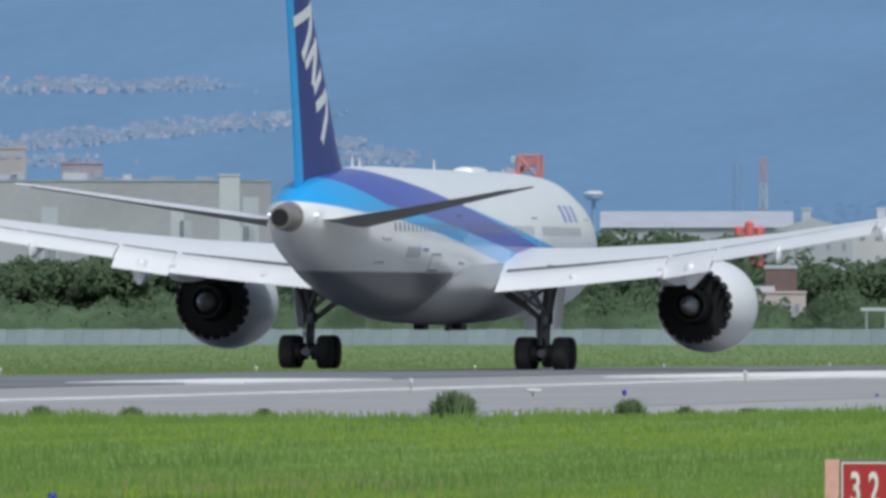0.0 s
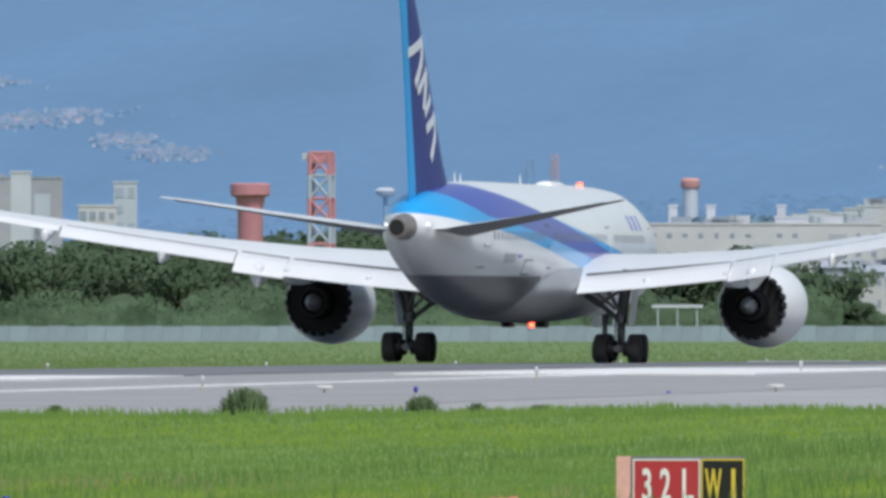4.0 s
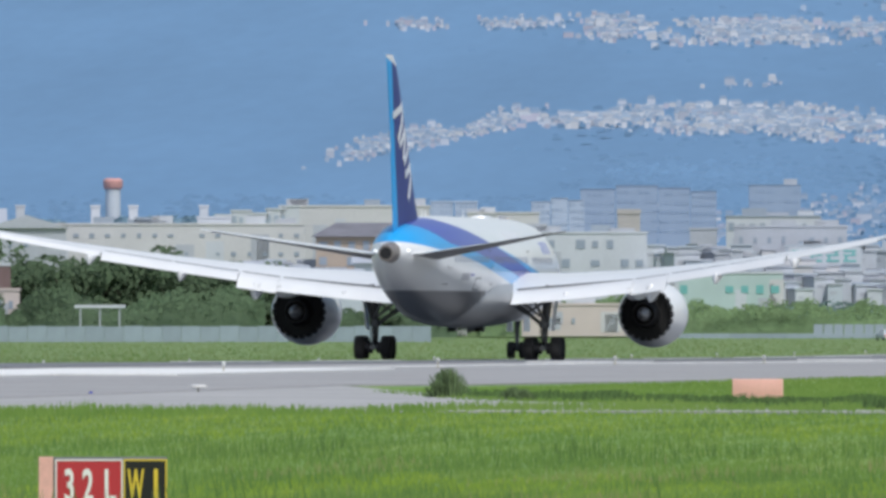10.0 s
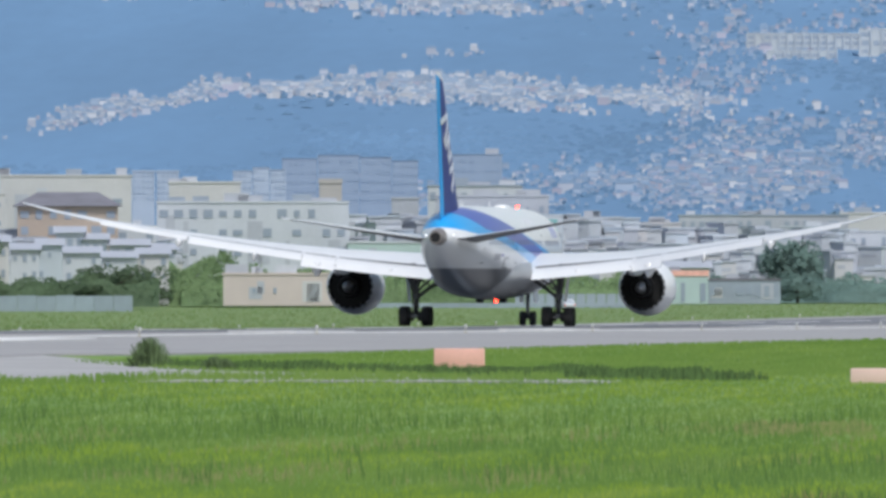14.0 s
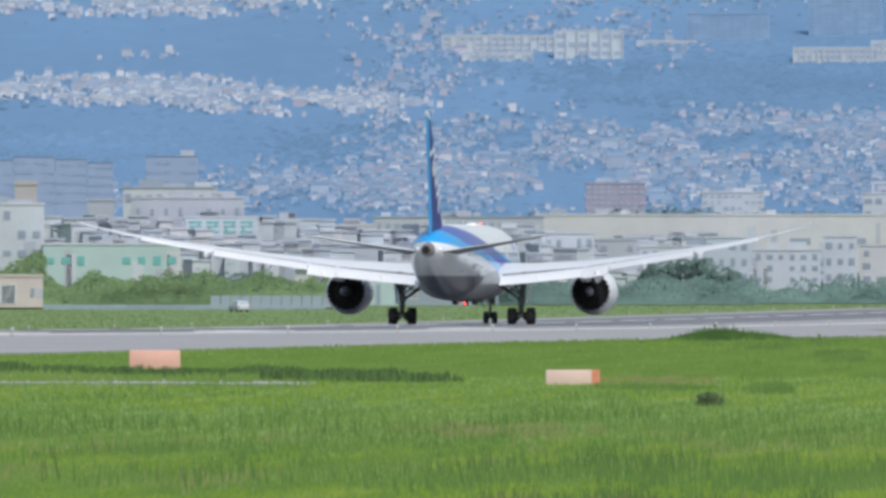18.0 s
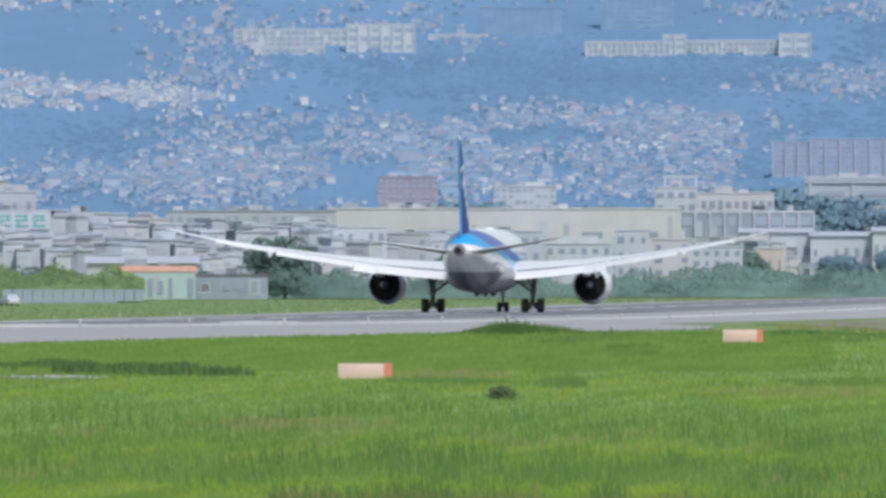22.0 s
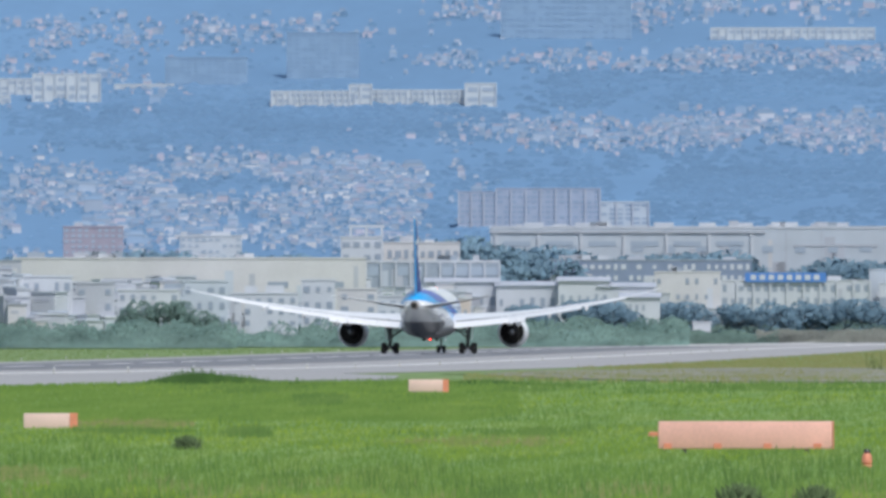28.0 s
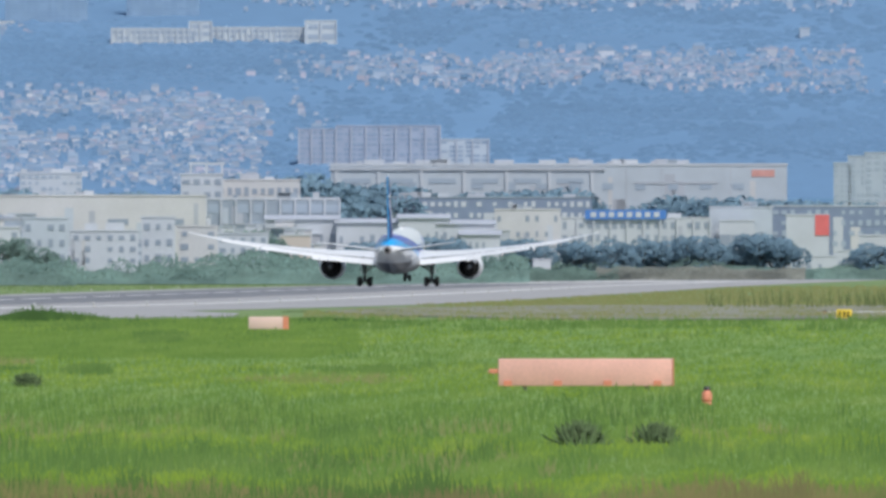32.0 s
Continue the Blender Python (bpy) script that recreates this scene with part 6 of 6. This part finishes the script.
for u0, u1, v, r, step, wide in ((-200, 260, 452, 2150, 48, 1.3), (220, 470, 440, 2180, 46, 1.3), (500, 900, 445, 2200, 52, 1.3), (560, 1000, 410, 2330, 42, 1.2), (960, 1320, 412, 2330, 40, 1.2),
                                (900, 1320, 460, 2160, 50, 1.3), (1340, 1860, 458, 2180, 46, 1.3), (1560, 1700, 432, 2350, 40, 1.2), (1830, 2160, 538, 2090, 40, 1.7),
                                (2500, 2960, 545, 2330, 60, 1.8), (3070, 3330, 552, 2560, 50, 1.8), (3340, 3640, 548, 2680, 50, 1.7)):
    u = u0
    while u < u1:
        plant(kinds if u < 2450 else mid, u + rng.uniform(-12, 12), v + rng.uniform(-14, 22), r + rng.uniform(-25, 25), wide * rng.uniform(0.85, 1.2))
        u += step
for u, v, r, w in ((3326, 478, 2640, 0.9), (3296, 500, 2640, 0.8), (3352, 498, 2640, 0.8), (3627, 504, 2700, 1.0), (3694, 506, 2700, 0.9), (3735, 522, 2700, 1.1), (4060, 496, 3000, 1.1), (4110, 492, 3020, 1.3), (4150, 505, 3000, 1.1),
                   (1480, 446, 2190, 1.3), (1165, 398, 2360, 1.0), (1520, 462, 2150, 1.2)):
    plant(kinds if u < 2450 else mid, u, v, r, w)
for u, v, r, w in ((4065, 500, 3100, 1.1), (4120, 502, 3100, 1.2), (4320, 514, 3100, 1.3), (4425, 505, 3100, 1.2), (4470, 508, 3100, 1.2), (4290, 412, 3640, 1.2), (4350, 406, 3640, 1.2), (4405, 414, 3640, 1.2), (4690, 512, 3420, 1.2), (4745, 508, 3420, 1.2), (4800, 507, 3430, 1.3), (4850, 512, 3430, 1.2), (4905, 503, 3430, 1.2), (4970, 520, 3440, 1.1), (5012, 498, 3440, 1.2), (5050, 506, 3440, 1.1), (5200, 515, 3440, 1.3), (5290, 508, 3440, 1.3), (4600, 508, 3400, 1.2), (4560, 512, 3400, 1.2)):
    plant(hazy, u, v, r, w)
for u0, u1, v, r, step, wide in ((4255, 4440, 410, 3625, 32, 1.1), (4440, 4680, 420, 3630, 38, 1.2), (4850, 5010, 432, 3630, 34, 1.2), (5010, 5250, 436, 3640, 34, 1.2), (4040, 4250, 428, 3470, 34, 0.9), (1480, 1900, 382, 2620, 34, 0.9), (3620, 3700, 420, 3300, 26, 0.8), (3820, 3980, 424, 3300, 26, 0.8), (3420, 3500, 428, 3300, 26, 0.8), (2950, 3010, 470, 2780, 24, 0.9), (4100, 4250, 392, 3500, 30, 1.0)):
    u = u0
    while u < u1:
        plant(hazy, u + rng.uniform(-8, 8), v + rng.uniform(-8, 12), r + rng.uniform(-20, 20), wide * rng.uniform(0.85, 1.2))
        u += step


for pattern in kinds + mid + hazy:
    for ob in (*pattern.children_recursive, pattern):
        bpy.data.objects.remove(ob)


def shrub_row(name, label, seed, u0, u1, v_top, r, deep, count, size, mat):
    """A thick uneven row of shrubs between two bearings, its tops near depression v_top."""
    rg = np.random.default_rng(seed)
    u = rg.uniform(u0, u1, count)
    rr = r + rg.uniform(-deep, deep, count)
    a = (u - AHEAD) / FAR
    top = EYE + (LEVEL - v_top) / FAR * r
    lump = np.array([0.72 + 0.5 * noise.noise((q * 0.02, seed * 3.3, w * 0.01)) for q, w in zip(u, rr)])
    z = 0.4 + (top - 0.4) * lump * rg.uniform(0.05, 1.0, count) ** 0.7
    c = np.stack([rr * np.sin(a), rr * np.cos(a), z], 1)
    d, e = rg.normal(size=(count, 3)), rg.normal(size=(count, 3))
    d /= np.linalg.norm(d, axis=1)[:, None]
    e /= np.linalg.norm(e, axis=1)[:, None]
    s = (size * rg.uniform(0.5, 1.3, count))[:, None]
    e = np.where((np.cross(d, e)[:, 1] > 0)[:, None], -e, e)
    v = np.stack([c - d * s, c - e * s * 0.7, c + d * s, c + e * s * 0.7], 1).reshape(-1, 3)
    f = np.arange(count * 4).reshape(-1, 4).tolist()
    # the dense heart of the row: a lumpy ridge under the leaves
    v, n0 = v.tolist(), count * 4
    steps = int((u1 - u0) / 14)
    for k in range(steps + 1):
        b = (u0 + (u1 - u0) * k / steps - AHEAD) / FAR
        for j, (off, hh) in enumerate(((-deep, 0.0), (-0.7 * deep, 0.42), (0, 0.6), (deep, 0.0))):
            q = r + off
            zz = 0.3 + (top - 0.4) * hh * (1.0 + 0.55 * noise.noise((k * 0.35, j * 2.2, seed * 1.9)))
            v.append((q * math.sin(b), q * math.cos(b), zz))
    for k in range(steps):
        for j in range(3):
            o = n0 + 4 * k + j
            f.append((o, o + 4, o + 5, o + 1))
    me = mesh_from(name, v, f, mat)
    me.shade_smooth()
    q = np.asarray(v)
    tilt = np.array([(noise.noise((p[0] * 0.12, p[2] * 0.3, seed)), -0.45, 0.55 + 0.5 * noise.noise((p[0] * 0.09, p[1] * 0.05, p[2] * 0.35))) for p in v]) + 0.12 * rg.normal(size=(len(q), 3))
    me.normals_split_custom_set_from_vertices((tilt / np.linalg.norm(tilt, axis=1)[:, None]).tolist())
    ob = new(name, me)
    tagged(ob, label, "shrubs", kind="stuff")


shrub_row("shrub_belt", "dense green shrubs and weeds beyond the fence", 31, -300, 1400, 500, 2080, 45, 23400, 0.34, M["leaf"])
shrub_row("shrub_belt", "dense green shrubs and weeds beyond the fence", 32, 1250, 1860, 512, 2080, 40, 15600, 0.34, M["leaf"])
shrub_row("hedge", "clipped green hedge behind the fence", 37, 1840, 2200, 536, 2090, 20, 6000, 0.3, M["leaf"])
shrub_row("bank_shrubs", "bright green overgrown bank beside the low shed", 38, 2200, 2540, 506, 2280, 30, 9000, 0.34, M["bank"])
shrub_row("bank_shrubs", "green overgrown bank below the sheds", 33, 2240, 3080, 532, 2290, 60, 18200, 0.34, M["bank"])
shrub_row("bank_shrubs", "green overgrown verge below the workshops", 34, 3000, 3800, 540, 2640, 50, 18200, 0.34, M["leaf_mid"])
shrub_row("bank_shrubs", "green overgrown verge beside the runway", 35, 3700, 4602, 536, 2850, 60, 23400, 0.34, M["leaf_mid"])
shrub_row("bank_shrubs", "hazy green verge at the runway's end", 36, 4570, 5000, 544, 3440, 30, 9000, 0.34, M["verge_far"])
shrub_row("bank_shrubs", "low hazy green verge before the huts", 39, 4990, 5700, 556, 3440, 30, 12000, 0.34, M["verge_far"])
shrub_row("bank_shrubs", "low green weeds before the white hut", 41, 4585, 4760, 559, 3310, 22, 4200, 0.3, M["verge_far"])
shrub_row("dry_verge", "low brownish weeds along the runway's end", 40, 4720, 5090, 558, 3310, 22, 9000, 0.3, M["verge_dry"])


# ---- grass and weeds of the field ----
def edge_r(u):
    """Where the long grass on this side ends, before the pavement."""
    return np.interp(u, (-400, 1500, 2050, 2250, 2900, 3100, 3500, 4200, 5800), (338, 358, 364, 374, 372, 500, 580, 620, 640))


def blade_field(name, label, seed, count, u0, u1, v0, v1, tall, wide, mat, test, clump=0.0):
    """Single blades spread evenly over the view's depth, in drifts of their own height."""
    rg = np.random.default_rng(seed)
    u = rg.uniform(u0, u1, count)
    v = rg.uniform(v0, v1, count)
    r = FAR * 2.4 / (v - LEVEL)
    a = (u - AHEAD) / FAR
    x, y = r * np.sin(a), r * np.cos(a)
    keep = test(u, r, x, y)
    if clump:
        keep &= np.array([(noise.noise((p * 0.3, q * 0.03, seed * 1.3)) + 0.7 * noise.noise((p * 1.7, q * 0.07, seed * 2.9))) for p, q in zip(x, y)]) > clump
    x, y, r = x[keep], y[keep], r[keep]
    n = len(x)
    drift = np.array([(0.6 * noise.noise((p * 0.25, q * 0.03, seed * 2.1)) + 0.8 * noise.noise((p * 1.8, q * 0.08, seed * 3.7))) for p, q in zip(x, y)])
    h = tall * rg.uniform(0.45, 1.0, n) * (1 + 0.6 * drift)
    w = wide * rg.uniform(0.6, 1.4, n) * np.maximum(1.0, r / 260)
    lean = rg.normal(0, 0.15, (n, 2)) * h[:, None]
    turn = rg.uniform(-0.45, 0.45, n)
    cx, cy = np.cos(turn) * w, np.sin(turn) * w
    z = gz(x, y)
    v3 = np.stack([np.stack([x - cx, y - cy, z], 1), np.stack([x + cx, y + cy, z], 1), np.stack([x + lean[:, 0] + cx * 0.25, y + lean[:, 1], z + h], 1), np.stack([x + lean[:, 0] - cx * 0.25, y + lean[:, 1], z + h * 0.96], 1)], 1).reshape(-1, 3)
    me = mesh_from(name, v3, np.arange(n * 4).reshape(-1, 4), mat)
    # blades take the meadow's light, not that of single flat cards
    me.shade_smooth()
    tip = np.stack([lean[:, 0] * 0.5 / tall, -0.25 + 0 * turn, 0.9 + 0 * turn], 1)
    tip /= np.linalg.norm(tip, axis=1)[:, None]
    me.normals_split_custom_set_from_vertices(np.repeat(tip, 4, 0).tolist())
    ob = new(name, me)
    tagged(ob, label, "grass", kind="stuff")


near = lambda u, r, x, y: (r < edge_r(u)) & ((x > -62) | ((y < 337) & (x > -75.5)))


def band(*spans):
    """Near grass within spans of depression that drift a little across the field."""
    def test(u, r, x, y):
        v = LEVEL + 2.4 * FAR / r - np.interp(u, (0, 1500, 2700, 4000, 5500), (28, 18, 0, 8, 22)) + 9 * np.sin(u * 0.004) + 5 * np.sin(u * 0.013) + 6 * np.sin(u * 0.037 + y * 0.05) + 9 * (np.abs(np.sin(x * 91.7 + y * 17.3) * 517.3) % 1 - 0.5)
        inside = np.zeros(len(u), bool)
        for v0, v1 in spans:
            inside |= (v > v0) & (v < v1)
        return near(u, r, x, y) & inside
    return test


blade_field("meadow_grass", "bright green uneven grass of the airfield", 41, 380000, -150, 5500, 656, 1040, 0.085, 0.0105, M["blades"], near)
blade_field("lime_grass", "short lime-green grass in bands", 46, 200000, -150, 5500, 660, 1040, 0.09, 0.011, M["lime"], band((672, 692), (733, 775), (855, 885), (925, 955)))
blade_field("tall_grass", "taller dark green grass in drifts", 42, 38000, -150, 5500, 745, 1040, 0.24, 0.011, M["reed"], band((785, 850), (885, 918)), 0.08)
blade_field("deep_grass", "clumps of tall deep green grass", 55, 24000, -150, 5500, 780, 1040, 0.34, 0.01, M["deep"], band((800, 850), (880, 912)), 0.3)
blade_field("dry_grass", "dry yellowish grass in patches", 43, 40000, -150, 5500, 780, 1040, 0.2, 0.010, M["dry"], band((835, 868), (890, 915)), 0.22)
blade_field("straw_grass", "brown straw and dead stalks at the field's edge", 47, 12000, 3300, 5500, 962, 1050, 0.3, 0.010, M["straw"], band((975, 1060)))
blade_field("deep_grass", "dark green tufts at the field's edge", 56, 12000, 3300, 5500, 950, 1050, 0.34, 0.012, M["deep"], band((962, 1060)), 0.15)
reeds = lambda u, r, x, y: (x > -60) & (r > 900) & (np.abs(np.sin(x * 12.99 + y * 78.23) * 437.58) % 1 < (u - 4850) / 500)
blade_field("reeds", "tall dark reeds beyond the far taxiway", 48, 2600, 4350, 5600, 611, 621, 1.4, 0.010, M["straw_green"], reeds, 0.05)
blade_field("far_weeds", "rough green weeds before the far taxiway", 49, 9000, 3700, 5600, 660, 690, 0.28, 0.012, M["reed"], lambda u, r, x, y: (x > -60) & (r > 520) & (r < 640), 0.1)
blade_field("verge_weeds", "rough weeds on the worn verge", 57, 30000, 4200, 5600, 615, 668, 0.16, 0.012, M["dry"], lambda u, r, x, y: (x > -60) & (r > 640) & (r < 1250), 0.2)
blade_field("verge_grass", "rough grass between the verge and the runway", 58, 20000, 4150, 5600, 594, 616, 0.3, 0.014, M["dry"], lambda u, r, x, y: (x > -64) & (r > 1270), 0.0)
beyond = lambda u, r, x, y: (x < -150.5) & (r < 1975 + np.maximum(0.0, u - 2100))
blade_field("far_grass", "rough mown grass beyond the runway", 59, 60000, -150, 4400, 588, 650, 0.16, 0.012, M["far_blades"], beyond)
blade_field("far_weeds", "darker weeds beyond the runway", 60, 26000, -150, 4400, 590, 650, 0.3, 0.012, M["reed"], beyond, 0.25)
isle = lambda u, r, x, y: (y > 345) & (x > -60.5 + np.maximum(0.0, 437 - y) * 0.2 + np.interp(y, (437, 505, 575, 655), (0, 2.5, 7.5, 13.5))) & (x < -22) & (x > -36 - (y - 357) * 0.41) & (r < 640) & (u > 2050)
blade_field("verge_grass", "green grass between taxiway and runway", 44, 50000, 2040, 4300, 660, 735, 0.13, 0.016, M["blades"], isle)

ditch = lambda u, r, x, y: (np.abs(x + 42 - (382 - y) * 0.4) < 1.3) & (y > 364) & (y < 425)
blade_field("ditch_weeds", "dark green weeds along a ditch", 45, 110000, 2200, 3500, 695, 755, 0.28, 0.02, M["ditch"], ditch)


def bush(u, v, r, wide, seed, label="low dark green bush in the grass", mat="bush", count=620):
    rg = np.random.default_rng(seed)
    m = facing(u, r)
    tall = EYE + (LEVEL - v) / FAR * r - m.translation.z
    b = thing("bush", label, "bush", m)
    lobes = [((rg.uniform(-0.36, 0.36)) * wide, rg.uniform(-0.2, 0.2) * wide, tall * rg.uniform(0.1, 0.55)) for _ in range(18)]
    lobes += [(0.12 * wide * rg.normal(), 0, tall * 0.75)]
    vv, ff = leaves(rg, lobes, [tall * rg.uniform(0.16, 0.3) for _ in lobes], int(count * 1.8), 0.02 + 0.016 * wide, 0.9)
    n = int(count * 0.7)
    x, y = np.clip(rg.normal(0, 0.22, n), -0.48, 0.48) * wide, rg.normal(0, 0.12, n) * wide
    h = tall * np.clip(1 - (x / (0.5 * wide)) ** 2, 0.08, 1) ** 0.6 * rg.uniform(0.4, 1.1, n)
    w, lean = rg.uniform(0.006, 0.016, n) * (0.6 + wide), x * 0.5 + rg.normal(0, 0.07, n)
    shoots = np.stack([np.stack([x - w, y, 0 * x], 1), np.stack([x + w, y, 0 * x], 1), np.stack([x + lean + w * 0.4, y, h], 1), np.stack([x + lean - w * 0.4, y, h * 0.94], 1)], 1).reshape(-1, 3)
    vv = np.concatenate([vv, shoots])
    vv[:, 2] = np.maximum(vv[:, 2], 0.0)
    me = mesh_from("foliage", vv, np.arange(len(vv)).reshape(-1, 4), M[mat])
    me.shade_smooth()
    up = np.stack([vv[:, 0] * 0.5 / wide, -0.45 + 0 * vv[:, 0], 0.35 + 0.5 * vv[:, 2] / tall], 1) + 0.25 * rg.normal(size=(len(vv) // 4, 3)).repeat(4, 0)
    me.normals_split_custom_set_from_vertices((up / np.linalg.norm(up, axis=1)[:, None]).tolist())
    part("foliage", me, M[mat], b, smooth=False)
    part("woody_core", join(*[tube((0, 0, 0), c, 0.012, 0.005, 5) for c in lobes]), M["bark"], b)


M["bush"] = leafy(material("bush_leaves", (0.125, 0.19, 0.08), 0.8, islands=0.3, spread=0.25, scale=1.5))
for k, (u, v, r, w) in enumerate(((805, 692, 350, 1.0), (1118, 706, 351, 0.65), (1215, 719, 351, 0.4), (235, 720, 345, 0.5), (75, 718, 344, 0.45), (470, 723, 346, 0.3), (1330, 722, 355, 0.4), (2186, 658, 415, 0.95), (2302, 690, 405, 0.6), (2320, 694, 404, 0.4),
                                  (3717, 750, 298, 0.45), (4695, 835, 203, 0.6), (4828, 838, 204, 0.5), (4350, 640, 990, 2.2), (4190, 641, 960, 1.6), (4590, 642, 960, 1.8))):
    bush(u, v, r, w, 60 + k)



def hummock(u, v, r, wide, seed, label):
    """A mound of tall grass whose top shows at depression v."""
    rg = np.random.default_rng(seed)
    m = facing(u, r)
    tall = EYE + (LEVEL - v) / FAR * r - m.translation.z
    n = int(1500 * wide)
    x, y = np.clip(rg.normal(0, 0.3, n), -0.75, 0.75) * wide, rg.normal(0, 0.5, n)
    h = tall * np.exp(-(x / (0.42 * wide)) ** 2) * rg.uniform(0.15, 1.0, n) ** 1.3 + 0.05
    h *= np.where(rg.random(n) < 0.06, 1.4, 1.0)
    lean, w = rg.normal(0, 0.08, n), rg.uniform(0.02, 0.045, n)
    v3 = np.stack([np.stack([x - w, y, 0 * x], 1), np.stack([x + w, y, 0 * x], 1), np.stack([x + lean + w * 0.3, y, h], 1), np.stack([x + lean - w * 0.3, y, h * 0.95], 1)], 1).reshape(-1, 3)
    ob = new("grass_hummock", mesh_from("grass_hummock", v3, np.arange(n * 4).reshape(-1, 4), M["hummock"]))
    ob.matrix_basis = m
    tagged(ob, label, "grass", kind="stuff")


M["hummock"] = leafy(grass_material("hummock_blades", (0.12, 0.22, 0.07), (0.15, 0.27, 0.08), (0.19, 0.31, 0.09), True))
for k, (u, v, r, w) in enumerate(((3735, 640, 598, 4.6), (3800, 648, 598, 4.0), (3880, 657, 600, 4.0), (4235, 655, 612, 4.0), (4190, 659, 612, 3.4), (3330, 668, 580, 3.0), (3560, 662, 590, 3.4), (4080, 662, 610, 3.0), (3450, 668, 585, 3.0))):
    hummock(u, v, r, w, 90 + k, "mound of tall green grass beside the pavement")
fringe = lambda u, r, x, y: (r < edge_r(u) + 1) & (r > edge_r(u) - 12) & ((x > -62) | ((y < 337.5) & (x > -75.5)))
blade_field("edge_grass", "uneven weedy grass along the pavement's edge", 50, 170000, -150, 4300, 664, 775, 0.25, 0.017, M["blades"], fringe)
tuft = lambda u, r, x, y: (r < edge_r(u) - 15) & (x > -62)
blade_field("grass_tufts", "scattered dark tufts of taller grass", 51, 40000, -150, 5500, 690, 1040, 0.2, 0.014, M["reed"], tuft, 0.33)
for name, label, sd, n, u0, u1, v0, v1, tall, mt in (
        ("dry_grass", "dry yellowish patch in the grass", 61, 16000, 3130, 3560, 812, 838, 0.1, "dry"), ("dry_grass", "dry olive patch in the grass", 62, 9000, 3510, 3740, 733, 748, 0.09, "dry"), ("dry_grass", "dry olive patch in the grass", 63, 9000, 4060, 4420, 762, 780, 0.09, "dry"),
        ("tall_grass", "dark line of taller grass", 64, 4000, 3775, 3875, 752, 764, 0.2, "reed"), ("tall_grass", "dark line of taller grass", 65, 5000, 4225, 4400, 752, 762, 0.16, "reed"), ("tall_grass", "dark patch of taller grass", 66, 9000, 3880, 4020, 690, 712, 0.2, "reed"), ("tall_grass", "dark patch of taller grass", 67, 12000, 3680, 3980, 668, 690, 0.16, "reed"), ("tall_grass", "dark line of taller grass", 68, 6000, 3510, 3720, 750, 757, 0.14, "reed")):
    um, half, vm, vh = (u0 + u1) / 2, (u1 - u0) / 2, (v0 + v1) / 2, (v1 - v0) / 2
    ragged = lambda u, r, x, y: near(u, r, x, y) & (((u - um) / half) ** 2 + ((LEVEL + 2.4 * FAR / r - vm) / vh) ** 2 + 0.5 * np.sin(u * 0.07) * np.sin(u * 0.023) + 1.1 * (np.abs(np.sin(x * 12.99 + y * 78.23) * 437.58) % 1) < 1)
    blade_field(name, label, sd, n // 4, u0, u1, v0, v1, tall, 0.014, M[mt], ragged)

# ---- motion ----
def motions():
    track = ((0, 613.2), (1, 628.0), (2, 645.2), (3, 664.6), (4, 686.4), (5, 710.6), (6, 737.2), (7, 766.1), (8, 797.6), (9, 831.4), (10, 867.7),
             (11, 906.5), (12, 947.7), (13, 991.3), (14, 1037.4), (15, 1085.8), (16, 1136.6), (17, 1189.7), (18, 1245.2), (19, 1302.8), (20, 1362.7),
             (21, 1424.7), (22, 1488.9), (23, 1555.0), (24, 1623.1), (25, 1693.1), (26, 1764.9), (27, 1838.4), (28, 1913.6), (29, 1990.2), (30, 2068.3),
             (31, 2147.8), (32, 2228.4))
    rows = []
    for t, y in track:
        rows.append((t, pose(RUNWAY_X, y, float(gz(RUNWAY_X, y)) + 0.10, 1.5 if t == 32 else 0, float(np.interp(t, (0, 7, 13, 20), (0.45, 0.45, 0.25, 0.0))))))
    walk(plane, rows)
    drive = []
    for t in (0, 8, 16, 24, 32):
        p = sight(3054 - 9.6 * t, LEVEL, 2075 - 2.0 * t)
        drive.append((t, pose(p.x, p.y, float(gz(p.x, p.y)) + 0.02, 0, 0, 24)))
    walk(car, drive)
    for base, at in beacons:
        walk(base, [(k * 0.3, pose(*at, 0, 0, 360 * (k * 0.3 - 28.1) / 1.421)) for k in range(107)])
    for tyre, x, y, r in wheels:
        walk(tyre, [(k * 0.25, pose(x, y, r, -80 * k)) for k in range(129)])


motions()
